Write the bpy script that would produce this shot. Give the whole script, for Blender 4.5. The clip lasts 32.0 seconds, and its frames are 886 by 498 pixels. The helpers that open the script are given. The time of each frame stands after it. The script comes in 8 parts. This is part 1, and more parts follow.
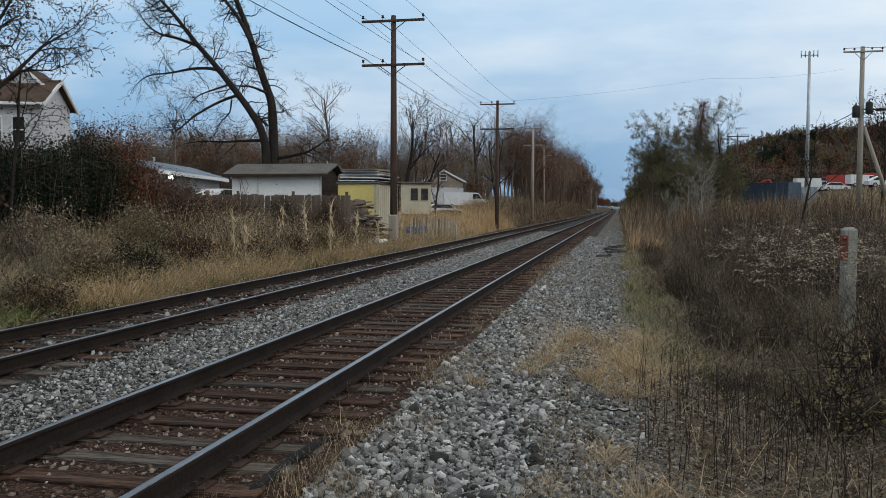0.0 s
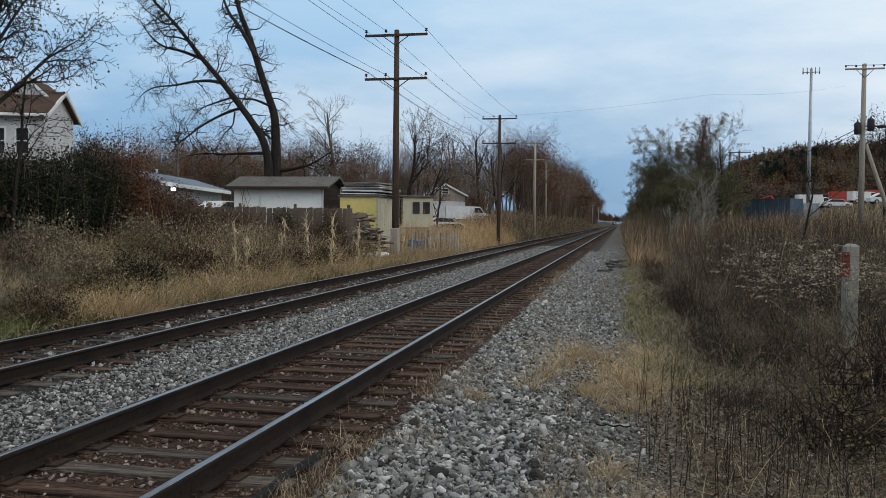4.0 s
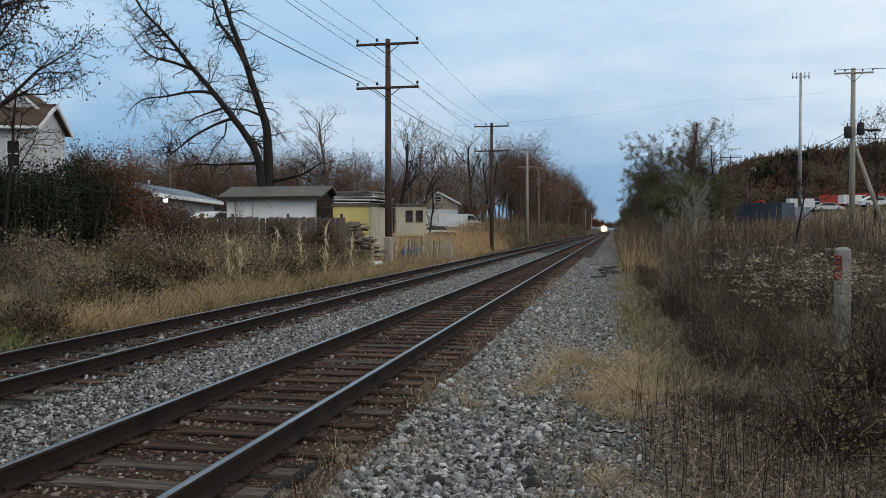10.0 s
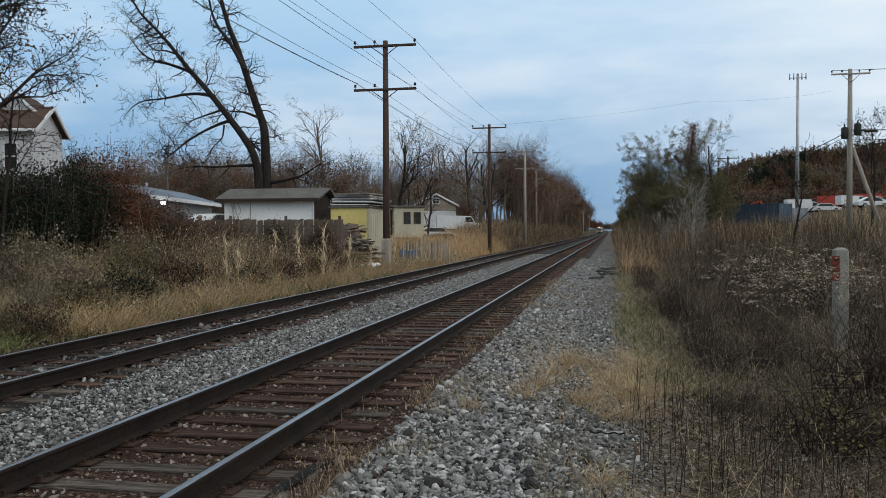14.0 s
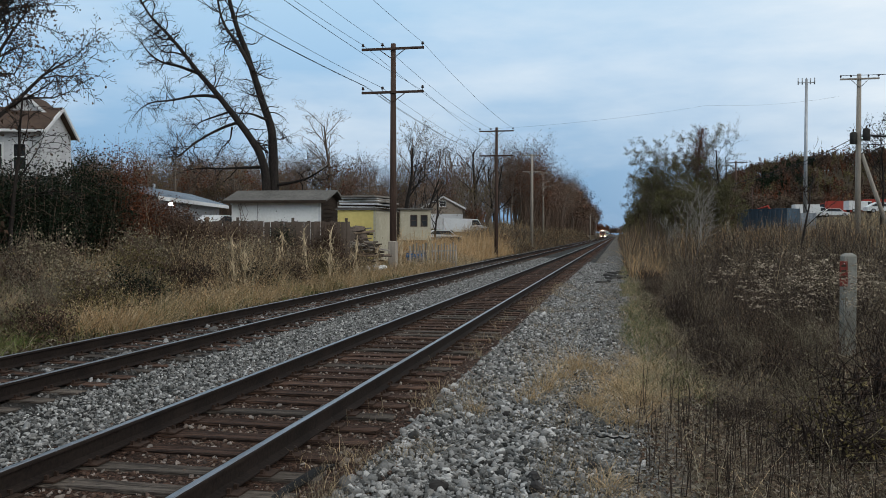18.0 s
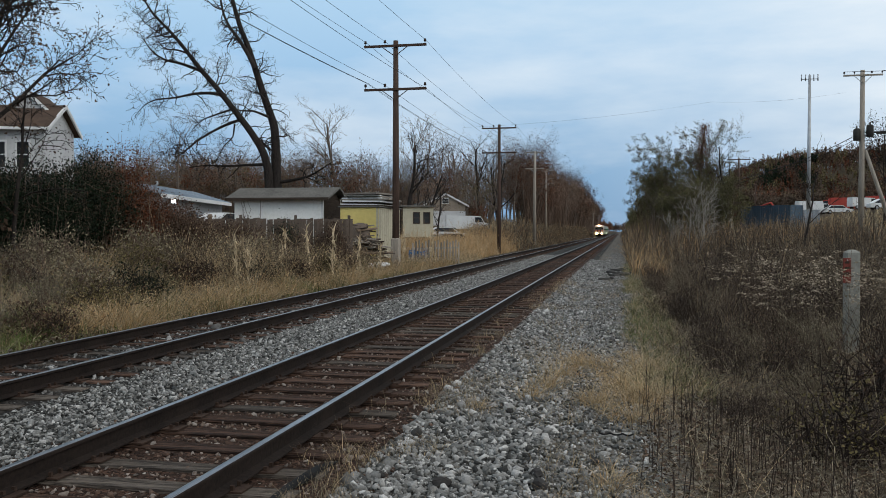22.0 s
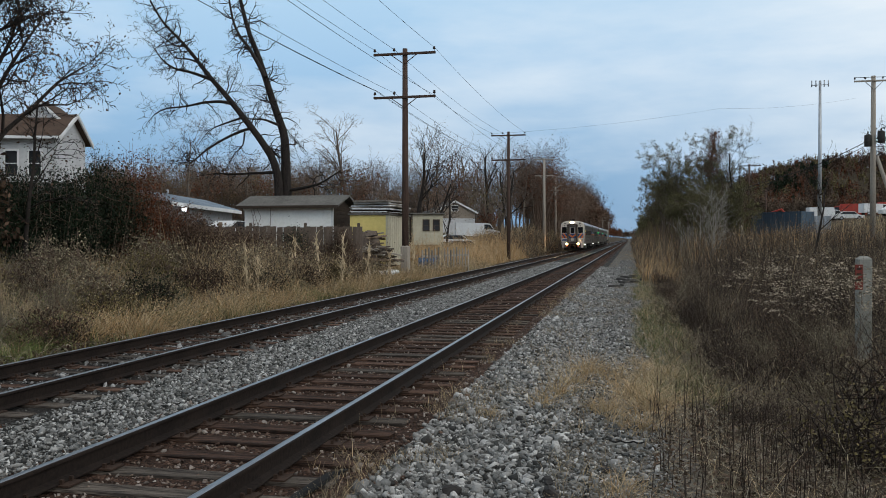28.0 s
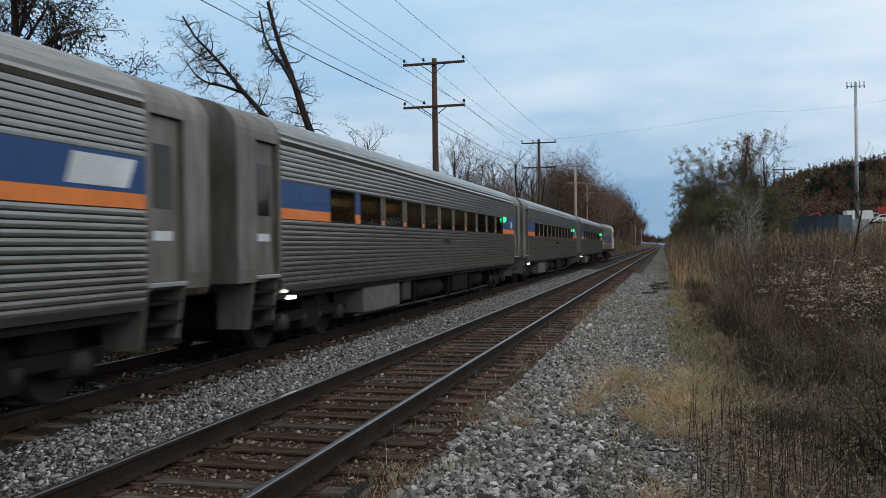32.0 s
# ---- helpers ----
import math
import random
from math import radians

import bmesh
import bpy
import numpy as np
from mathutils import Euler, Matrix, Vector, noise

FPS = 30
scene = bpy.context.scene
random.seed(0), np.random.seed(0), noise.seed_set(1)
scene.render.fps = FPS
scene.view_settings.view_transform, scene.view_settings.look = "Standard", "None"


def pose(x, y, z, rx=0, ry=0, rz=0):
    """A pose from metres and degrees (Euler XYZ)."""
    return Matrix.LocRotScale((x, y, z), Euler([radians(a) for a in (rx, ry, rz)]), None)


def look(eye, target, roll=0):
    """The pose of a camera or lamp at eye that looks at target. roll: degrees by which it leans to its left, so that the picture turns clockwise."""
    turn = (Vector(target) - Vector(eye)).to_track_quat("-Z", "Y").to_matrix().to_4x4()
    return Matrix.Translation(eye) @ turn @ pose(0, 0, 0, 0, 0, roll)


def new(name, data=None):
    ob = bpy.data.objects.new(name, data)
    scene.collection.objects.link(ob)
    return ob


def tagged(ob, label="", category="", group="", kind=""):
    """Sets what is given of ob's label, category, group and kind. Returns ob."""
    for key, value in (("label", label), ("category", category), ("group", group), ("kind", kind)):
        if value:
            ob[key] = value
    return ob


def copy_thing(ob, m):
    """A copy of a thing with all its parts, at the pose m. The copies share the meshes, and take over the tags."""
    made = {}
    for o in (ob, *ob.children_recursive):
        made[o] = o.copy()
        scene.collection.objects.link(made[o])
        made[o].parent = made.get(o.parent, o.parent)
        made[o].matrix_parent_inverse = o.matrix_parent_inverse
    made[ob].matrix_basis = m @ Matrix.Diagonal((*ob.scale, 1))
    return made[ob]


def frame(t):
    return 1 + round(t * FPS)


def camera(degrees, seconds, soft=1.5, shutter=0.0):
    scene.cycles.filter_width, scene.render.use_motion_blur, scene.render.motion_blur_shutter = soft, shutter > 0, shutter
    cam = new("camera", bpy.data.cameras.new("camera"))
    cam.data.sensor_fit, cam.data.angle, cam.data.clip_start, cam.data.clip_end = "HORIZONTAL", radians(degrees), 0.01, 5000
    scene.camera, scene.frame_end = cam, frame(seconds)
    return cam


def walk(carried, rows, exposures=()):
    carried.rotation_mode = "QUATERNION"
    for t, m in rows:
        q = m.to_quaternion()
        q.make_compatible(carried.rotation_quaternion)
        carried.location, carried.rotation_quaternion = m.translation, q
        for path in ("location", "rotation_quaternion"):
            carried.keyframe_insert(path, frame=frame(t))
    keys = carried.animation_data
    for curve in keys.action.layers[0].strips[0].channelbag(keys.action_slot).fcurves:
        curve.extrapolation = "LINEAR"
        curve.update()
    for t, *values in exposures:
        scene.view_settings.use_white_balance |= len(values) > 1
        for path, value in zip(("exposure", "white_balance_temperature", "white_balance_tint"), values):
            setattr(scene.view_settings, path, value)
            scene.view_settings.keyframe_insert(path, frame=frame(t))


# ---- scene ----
# ---------------------------------------------------------------- camera
cam = camera(55.2, 32.0, soft=0.5, shutter=0.14)
EYE = (0.0, 0.0, 1.88)
TURNS = [
    (0, 87.231, -0.151, 11.706),
    (0.5, 87.417, -0.288, 11.588),
    (1, 87.466, -0.228, 11.581),
    (1.5, 87.605, -0.345, 11.555),
    (2, 87.695, -0.487, 11.553),
    (2.5, 87.785, -0.493, 11.695),
    (3, 88.008, -0.556, 11.684),
    (3.5, 88.092, -0.573, 11.847),
    (5.5, 88.369, -0.379, 11.563),
    (6, 88.43, -0.368, 11.425),
    (6.5, 88.687, -0.272, 11.333),
    (7, 88.756, -0.288, 11.272),
    (7.5, 88.392, -0.209, 11.337),
    (8, 88.582, -0.12, 11.327),
    (8.5, 88.415, -0.001, 11.345),
    (9, 88.644, -0.001, 11.344),
    (9.5, 88.68, 0.089, 11.445),
    (10, 88.702, 0.103, 11.357),
    (10.5, 88.663, 0.315, 11.491),
    (11, 88.647, 0.263, 11.336),
    (11.5, 88.659, 0.356, 11.38),
    (12, 88.566, 0.307, 11.459),
    (12.5, 88.589, 0.367, 11.335),
    (13, 88.63, 0.291, 11.31),
    (13.5, 88.924, 0.172, 11.114),
    (14, 88.812, 0.249, 11.217),
    (14.5, 88.87, 0.193, 11.157),
    (16.5, 88.995, -0.144, 11.542),
    (17, 89.017, -0.166, 11.68),
    (17.5, 89.013, -0.121, 11.785),
    (18, 89.008, -0.108, 11.668),
    (18.5, 89.083, -0.106, 11.796),
    (19, 89.046, -0.051, 11.733),
    (19.5, 89.008, -0.103, 11.673),
    (20, 88.872, -0.046, 11.681),
    (20.5, 88.927, -0.078, 11.787),
    (21, 88.975, -0.088, 11.786),
    (21.5, 88.889, -0.077, 11.802),
    (22, 88.815, -0.045, 11.852),
    (22.5, 88.95, -0.02, 11.856),
    (23, 88.946, 0.145, 12.04),
    (23.5, 88.898, -0.055, 12.137),
    (24, 89.184, -0.101, 12.422),
    (24.5, 89.286, 0.029, 12.395),
    (25, 89.251, -0.015, 12.337),
    (25.5, 89.126, -0.108, 12.395),
    (27.5, 89.286, 0.072, 12.512),
    (28, 89.312, 0.101, 12.496),
    (28.5, 89.386, 0.004, 12.669),
    (29, 89.399, 0.019, 12.93),
    (29.5, 89.256, 0.144, 13.156),
    (30, 89.072, 0.169, 13.109),
    (30.5, 89.218, 0.29, 13.343),
    (31, 89.539, 0.439, 13.791),
    (31.5, 89.773, 0.667, 14.433),
    (32, 89.919, 0.831, 14.619),
]
walk(cam, [(t, pose(*EYE, rx, ry, rz)) for t, rx, ry, rz in TURNS])

# ---------------------------------------------------------------- daylight: even cloud at dusk
world = bpy.data.worlds.new("dusk")
scene.world = world
world.use_nodes = True
wn, wl = world.node_tree.nodes, world.node_tree.links
wn.clear()
SUN_UP, SUN_ROUND = radians(32), radians(122)


def wnode(kind, **sets):
    n = wn.new(kind)
    for k, v in sets.items():
        n.inputs[k].default_value = v
    return n


sky = wn.new("ShaderNodeTexSky")
sky.sky_type, sky.sun_disc = "NISHITA", False
sky.sun_elevation, sky.sun_rotation = SUN_UP, SUN_ROUND
sky.air_density, sky.dust_density, sky.ozone_density = 1.2, 2.0, 3.0
coord = wn.new("ShaderNodeTexCoord")
sep = wn.new("ShaderNodeSeparateXYZ")
wl.new(coord.outputs["Generated"], sep.inputs[0])
up = wn.new("ShaderNodeValToRGB")
for pos, col in ((0.0, (0.22, 0.40, 0.63, 1)), (0.09, (0.29, 0.50, 0.75, 1)), (0.2, (0.42, 0.66, 0.92, 1)), (0.34, (0.58, 0.82, 1.03, 1)), (0.5, (0.62, 0.76, 0.90, 1)), (1.0, (0.30, 0.37, 0.45, 1))):
    e = up.color_ramp.elements.new(pos)
    e.color = col
up.color_ramp.elements.remove(up.color_ramp.elements[0])
up.color_ramp.elements.remove(up.color_ramp.elements[-1])
wl.new(sep.outputs["Z"], up.inputs[0])
side = wnode("ShaderNodeMapRange", **{"From Min": -0.05, "From Max": 0.45})
wl.new(sep.outputs["X"], side.inputs["Value"])
stretch = wn.new("ShaderNodeMapping")
stretch.inputs["Scale"].default_value = (1.6, 1.6, 6.0)
wl.new(coord.outputs["Generated"], stretch.inputs[0])
puff = wnode("ShaderNodeTexNoise", Scale=1.3, Detail=7.0, Roughness=0.55)
wl.new(stretch.outputs[0], puff.inputs["Vector"])
veil = wnode("ShaderNodeMapRange", **{"From Min": 0.42, "From Max": 0.66})
wl.new(puff.outputs[0], veil.inputs["Value"])
lift = wn.new("ShaderNodeMath")
lift.operation = "MULTIPLY_ADD"
wl.new(side.outputs[0], lift.inputs[0])
lift.inputs[1].default_value = 0.65
thin = wn.new("ShaderNodeMath")
thin.operation = "MULTIPLY"
thin.inputs[1].default_value = 0.55
wl.new(veil.outputs[0], thin.inputs[0])
wl.new(thin.outputs[0], lift.inputs[2])
cloud = wn.new("ShaderNodeMix")
cloud.data_type = "RGBA"
wl.new(lift.outputs[0], cloud.inputs["Factor"])
wl.new(up.outputs[0], cloud.inputs["A"])
cloud.inputs["B"].default_value = (0.98, 1.05, 1.10, 1)
nish = wn.new("ShaderNodeVectorMath")
nish.operation = "SCALE"
nish.inputs["Scale"].default_value = 0.03
wl.new(sky.outputs[0], nish.inputs[0])
both = wn.new("ShaderNodeMix")
both.data_type = "RGBA"
both.inputs["Factor"].default_value = 0.88
wl.new(nish.outputs[0], both.inputs["A"])
wl.new(cloud.outputs["Result"], both.inputs["B"])
ground_half = wnode("ShaderNodeBackground", Strength=1.0)
wl.new(both.outputs["Result"], ground_half.inputs["Color"])
wout = wn.new("ShaderNodeOutputWorld")
wl.new(ground_half.outputs[0], wout.inputs[0])

sun = new("sun", bpy.data.lights.new("sun", "SUN"))
sun.data.energy, sun.data.angle, sun.data.color = 0.72, radians(30), (1.0, 0.96, 0.9)
sun.matrix_basis = look((60 * math.sin(SUN_ROUND), 60 * math.cos(SUN_ROUND), 60 * math.tan(SUN_UP)), (0, 0, 0))
scene.view_settings.exposure = 0.0

# ---------------------------------------------------------------- materials
def mat(name, base, dark=None, rough=0.8, metal=0.0, grain=40.0, patch=1.5, bump=0.3, depth=0.01, spread=0.0, spec=0.12, glow=None, power=1.0, stretch=(1, 1, 1), sharp=None, isle=0.0):
    """A painted, weathered or natural surface: base colour broken by dark at two scales, with fine relief."""
    m = bpy.data.materials.new(name)
    m.use_nodes = True
    n, l = m.node_tree.nodes, m.node_tree.links
    b = n["Principled BSDF"]
    b.inputs["Roughness"].default_value, b.inputs["Metallic"].default_value = rough, metal
    b.inputs["Specular IOR Level"].default_value = spec
    dark = dark or tuple(c * 0.6 for c in base)
    tc, mp = n.new("ShaderNodeTexCoord"), n.new("ShaderNodeMapping")
    mp.inputs["Scale"].default_value = stretch
    l.new(tc.outputs["Object"], mp.inputs[0])
    fine, wide = n.new("ShaderNodeTexNoise"), n.new("ShaderNodeTexNoise")
    for t, s, d in ((fine, grain, 6.0), (wide, patch, 4.0)):
        t.inputs["Scale"].default_value, t.inputs["Detail"].default_value = s, d
        l.new(mp.outputs[0], t.inputs["Vector"])
    add = n.new("ShaderNodeMath")
    add.operation = "ADD"
    l.new(fine.outputs[0], add.inputs[0])
    l.new(wide.outputs[0], add.inputs[1])
    rng = n.new("ShaderNodeMapRange")
    rng.inputs["From Min"].default_value, rng.inputs["From Max"].default_value = sharp or (0.7, 1.3)
    l.new(add.outputs[0], rng.inputs["Value"])
    mix = n.new("ShaderNodeMix")
    mix.data_type = "RGBA"
    mix.inputs["A"].default_value, mix.inputs["B"].default_value = (*dark, 1), (*base, 1)
    l.new(rng.outputs[0], mix.inputs["Factor"])
    out = mix.outputs["Result"]
    if spread or isle:
        hs = n.new("ShaderNodeHueSaturation")
        src = n.new("ShaderNodeObjectInfo" if spread else "ShaderNodeNewGeometry")
        vr = n.new("ShaderNodeMapRange")
        amount = spread or isle
        vr.inputs["To Min"].default_value, vr.inputs["To Max"].default_value = 1 - amount, 1 + amount
        l.new(src.outputs["Random" if spread else "Random Per Island"], vr.inputs["Value"])
        l.new(vr.outputs[0], hs.inputs["Value"])
        l.new(out, hs.inputs["Color"])
        out = hs.outputs[0]
    l.new(out, b.inputs["Base Color"])
    if bump:
        bp = n.new("ShaderNodeBump")
        bp.inputs["Strength"].default_value, bp.inputs["Distance"].default_value = bump, depth
        l.new(fine.outputs[0], bp.inputs["Height"])
        l.new(bp.outputs[0], b.inputs["Normal"])
    if glow:
        b.inputs["Emission Color"].default_value, b.inputs["Emission Strength"].default_value = (*glow, 1), power
    return m


def glass(name, tint=(0.02, 0.025, 0.03), rough=0.05):
    m = bpy.data.materials.new(name)
    m.use_nodes = True
    b = m.node_tree.nodes["Principled BSDF"]
    b.inputs["Base Color"].default_value, b.inputs["Roughness"].default_value = (*tint, 1), rough
    b.inputs["Specular IOR Level"].default_value = 0.5
    return m


def stone_mat(name, cols, isle_bump=0.4):
    """Broken rock: every stone its own shade out of a ramp."""
    m = bpy.data.materials.new(name)
    m.use_nodes = True
    n, l = m.node_tree.nodes, m.node_tree.links
    b = n["Principled BSDF"]
    b.inputs["Roughness"].default_value, b.inputs["Specular IOR Level"].default_value = 0.85, 0.12
    g, ramp = n.new("ShaderNodeNewGeometry"), n.new("ShaderNodeValToRGB")
    ramp.color_ramp.interpolation = "LINEAR"
    l.new(g.outputs["Random Per Island"], ramp.inputs[0])
    for i, c in enumerate(cols):
        e = ramp.color_ramp.elements.new((i + 0.5) / len(cols))
        e.color = (*c, 1)
    ramp.color_ramp.elements.remove(ramp.color_ramp.elements[0])
    ramp.color_ramp.elements.remove(ramp.color_ramp.elements[-1])
    tc, no = n.new("ShaderNodeTexCoord"), n.new("ShaderNodeTexNoise")
    no.inputs["Scale"].default_value, no.inputs["Detail"].default_value = 45.0, 5.0
    l.new(tc.outputs["Object"], no.inputs["Vector"])
    hs, vr = n.new("ShaderNodeHueSaturation"), n.new("ShaderNodeMapRange")
    vr.inputs["To Min"].default_value, vr.inputs["To Max"].default_value = 0.45, 1.55
    l.new(no.outputs[0], vr.inputs["Value"])
    l.new(vr.outputs[0], hs.inputs["Value"])
    l.new(ramp.outputs[0], hs.inputs["Color"])
    l.new(hs.outputs[0], b.inputs["Base Color"])
    bp = n.new("ShaderNodeBump")
    bp.inputs["Strength"].default_value, bp.inputs["Distance"].default_value = isle_bump, 0.01
    l.new(no.outputs[0], bp.inputs["Height"])
    l.new(bp.outputs[0], b.inputs["Normal"])
    return m


def gravel_mat(name, light, dark, cell=22.0, soil=None, soil_scale=0.5, soil_at=(0.45, 0.6), depth=0.03):
    """A bed of gravel too fine or far to be laid stone by stone: Voronoi cells, each its own shade, with gaps painted
    dark as if shadowed.
    """
    m = bpy.data.materials.new(name)
    m.use_nodes = True
    n, l = m.node_tree.nodes, m.node_tree.links
    b = n["Principled BSDF"]
    b.inputs["Roughness"].default_value, b.inputs["Specular IOR Level"].default_value = 0.9, 0.08
    tc = n.new("ShaderNodeTexCoord")
    vo, ve = n.new("ShaderNodeTexVoronoi"), n.new("ShaderNodeTexVoronoi")
    ve.feature = "DISTANCE_TO_EDGE"
    for v in (vo, ve):
        v.inputs["Scale"].default_value = cell
        l.new(tc.outputs["Object"], v.inputs["Vector"])
    sep = n.new("ShaderNodeSeparateColor")
    l.new(vo.outputs["Color"], sep.inputs[0])
    mix = n.new("ShaderNodeMix")
    mix.data_type = "RGBA"
    mix.inputs["A"].default_value, mix.inputs["B"].default_value = (*dark, 1), (*light, 1)
    l.new(sep.outputs[0], mix.inputs["Factor"])
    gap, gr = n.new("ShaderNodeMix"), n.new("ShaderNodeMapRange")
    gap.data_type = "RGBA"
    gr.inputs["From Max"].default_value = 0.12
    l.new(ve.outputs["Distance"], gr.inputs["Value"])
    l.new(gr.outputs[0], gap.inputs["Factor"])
    # shadow down between the stones, put into the colour
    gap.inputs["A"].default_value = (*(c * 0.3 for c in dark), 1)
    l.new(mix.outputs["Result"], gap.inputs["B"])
    out = gap.outputs["Result"]
    if soil:
        no, sr, sm = n.new("ShaderNodeTexNoise"), n.new("ShaderNodeMapRange"), n.new("ShaderNodeMix")
        no.inputs["Scale"].default_value, no.inputs["Detail"].default_value = soil_scale, 8.0
        l.new(tc.outputs["Object"], no.inputs["Vector"])
        sr.inputs["From Min"].default_value, sr.inputs["From Max"].default_value = soil_at
        l.new(no.outputs[0], sr.inputs["Value"])
        sm.data_type = "RGBA"
        l.new(sr.outputs[0], sm.inputs["Factor"])
        l.new(out, sm.inputs["A"])
        sm.inputs["B"].default_value = (*soil, 1)
        out = sm.outputs["Result"]
    l.new(out, b.inputs["Base Color"])
    bp = n.new("ShaderNodeBump")
    bp.inputs["Strength"].default_value, bp.inputs["Distance"].default_value = 0.8, depth
    l.new(ve.outputs["Distance"], bp.inputs["Height"])
    l.new(bp.outputs[0], b.inputs["Normal"])
    return m


STONE = stone_mat("ballast_stone", [(0.036, 0.036, 0.034), (0.135, 0.134, 0.127), (0.225, 0.222, 0.210), (0.300, 0.292, 0.276), (0.075, 0.076, 0.072), (0.42, 0.41, 0.39), (0.052, 0.052, 0.049), (0.190, 0.181, 0.165), (0.56, 0.545, 0.52), (0.100, 0.095, 0.087), (0.265, 0.262, 0.250), (0.046, 0.044, 0.041)], 0.7)
RUSTY_STONE = stone_mat("rusty_ballast_stone", [(0.050, 0.034, 0.026), (0.092, 0.056, 0.041), (0.150, 0.100, 0.075), (0.060, 0.037, 0.028), (0.30, 0.25, 0.215), (0.090, 0.056, 0.041), (0.038, 0.026, 0.021), (0.34, 0.30, 0.265), (0.12, 0.088, 0.068), (0.17, 0.128, 0.10)], 0.6)
# bed colours darkened to paint the shaded crevices between laid stones
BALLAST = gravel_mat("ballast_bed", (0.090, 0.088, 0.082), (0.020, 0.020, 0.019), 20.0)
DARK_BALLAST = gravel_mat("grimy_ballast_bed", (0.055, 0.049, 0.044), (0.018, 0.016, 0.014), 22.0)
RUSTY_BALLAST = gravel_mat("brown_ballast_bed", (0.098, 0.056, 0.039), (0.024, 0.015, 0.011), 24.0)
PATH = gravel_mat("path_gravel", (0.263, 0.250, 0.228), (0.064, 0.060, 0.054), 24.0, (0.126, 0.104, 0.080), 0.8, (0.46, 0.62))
SOIL = mat("ground_soil", (0.092, 0.068, 0.042), (0.039, 0.031, 0.019), 0.95, grain=9, patch=0.35, bump=0.6, depth=0.05)
RAIL_RUST = mat("rail_rust", (0.027, 0.019, 0.015), (0.011, 0.008, 0.007), 0.85, 0.0, grain=30, patch=2)
RAIL_TOP = mat("rail_bright", (0.28, 0.29, 0.31), (0.11, 0.107, 0.107), 0.28, 0.92, grain=25, patch=2, bump=0.05, stretch=(6, 0.3, 6))
TIE = mat("tie_wood", (0.116, 0.066, 0.045), (0.020, 0.013, 0.010), 0.9, grain=14, patch=2.2, bump=1.0, depth=0.02, spread=0.4, stretch=(0.5, 6, 6), sharp=(0.84, 1.2))
TIE_GREY = mat("tie_wood_grey", (0.125, 0.103, 0.084), (0.030, 0.024, 0.020), 0.9, grain=14, patch=2.2, bump=1.0, depth=0.02, spread=0.35, stretch=(0.5, 6, 6), sharp=(0.84, 1.2))
PLATE = mat("tie_plate_rust", (0.066, 0.040, 0.029), (0.030, 0.020, 0.015), 0.85, 0.0)
POLE = mat("creosote_pole", (0.10, 0.065, 0.05), (0.045, 0.03, 0.025), 0.9, grain=12, patch=1.2, bump=0.6, stretch=(6, 6, 0.4))
POLE_GREY = mat("weathered_pole", (0.40, 0.35, 0.29), (0.22, 0.19, 0.16), 0.9, grain=12, patch=1.2, bump=0.6, stretch=(6, 6, 0.4))
WIRE = mat("wire", (0.03, 0.03, 0.032), rough=0.6, bump=0)
SIDING = mat("white_siding", (0.62, 0.62, 0.62), (0.47, 0.47, 0.47), 0.6, grain=5, patch=0.6, bump=0.1)
WORN_SIDING = mat("worn_grey_siding", (0.36, 0.37, 0.38), (0.22, 0.225, 0.23), 0.7, grain=5, patch=0.5, bump=0.1)
SHINGLE = mat("brown_shingle", (0.105, 0.069, 0.050), (0.050, 0.034, 0.026), 0.9, grain=14, patch=0.8, bump=0.5, stretch=(1, 1, 3))
GREY_ROOF = mat("weathered_felt_roof", (0.155, 0.146, 0.132), (0.081, 0.076, 0.068), 0.95, grain=8, patch=0.9, bump=0.4)
METAL_ROOF = mat("pale_metal_roof", (0.36, 0.41, 0.46), (0.26, 0.30, 0.34), 0.45, 0.3, grain=6, patch=0.4, bump=0.05)
WHITE_WALL = mat("white_plaster", (0.86, 0.85, 0.82), (0.70, 0.69, 0.65), 0.8, grain=7, patch=0.8, bump=0.1, sharp=(0.5, 1.1))
DARK_BOARD = mat("dark_stained_board", (0.065, 0.048, 0.037), (0.032, 0.024, 0.018), 0.9, grain=14, patch=1.5, bump=0.5, stretch=(1, 1, 5))
FENCE_WOOD = mat("old_fence_wood", (0.155, 0.122, 0.098), (0.070, 0.054, 0.044), 0.95, grain=12, patch=1.2, bump=0.6, spread=0.18, stretch=(5, 5, 0.5))
FENCE_PALE = mat("raw_fence_wood", (0.28, 0.20, 0.14), (0.16, 0.12, 0.09), 0.9, grain=12, patch=1.2, bump=0.5, stretch=(5, 5, 0.5))
YELLOW = mat("yellow_paint", (0.74, 0.60, 0.22), (0.62, 0.49, 0.17), 0.6, grain=6, patch=0.9, bump=0.05)
BEIGE = mat("beige_paint", (0.52, 0.48, 0.36), (0.40, 0.36, 0.27), 0.7, grain=6, patch=0.9, bump=0.1)
TRIM = mat("white_trim", (0.74, 0.74, 0.73), (0.6, 0.6, 0.59), 0.6, grain=8, bump=0.05)
WINDOW_DARK = glass("window_dark", (0.02, 0.022, 0.025), 0.08)
GREY_BOARD = mat("weathered_board", (0.324, 0.290, 0.248), (0.151, 0.135, 0.115), 0.9, grain=10, patch=1.3, bump=0.5, spread=0.45)
BLUE_BARREL = mat("blue_plastic", (0.05, 0.14, 0.30), (0.035, 0.10, 0.22), 0.5, grain=8, bump=0.05)
BLUE_STEEL = mat("blue_container_paint", (0.070, 0.105, 0.140), (0.042, 0.063, 0.087), 0.6, grain=6, patch=0.7, bump=0.1)
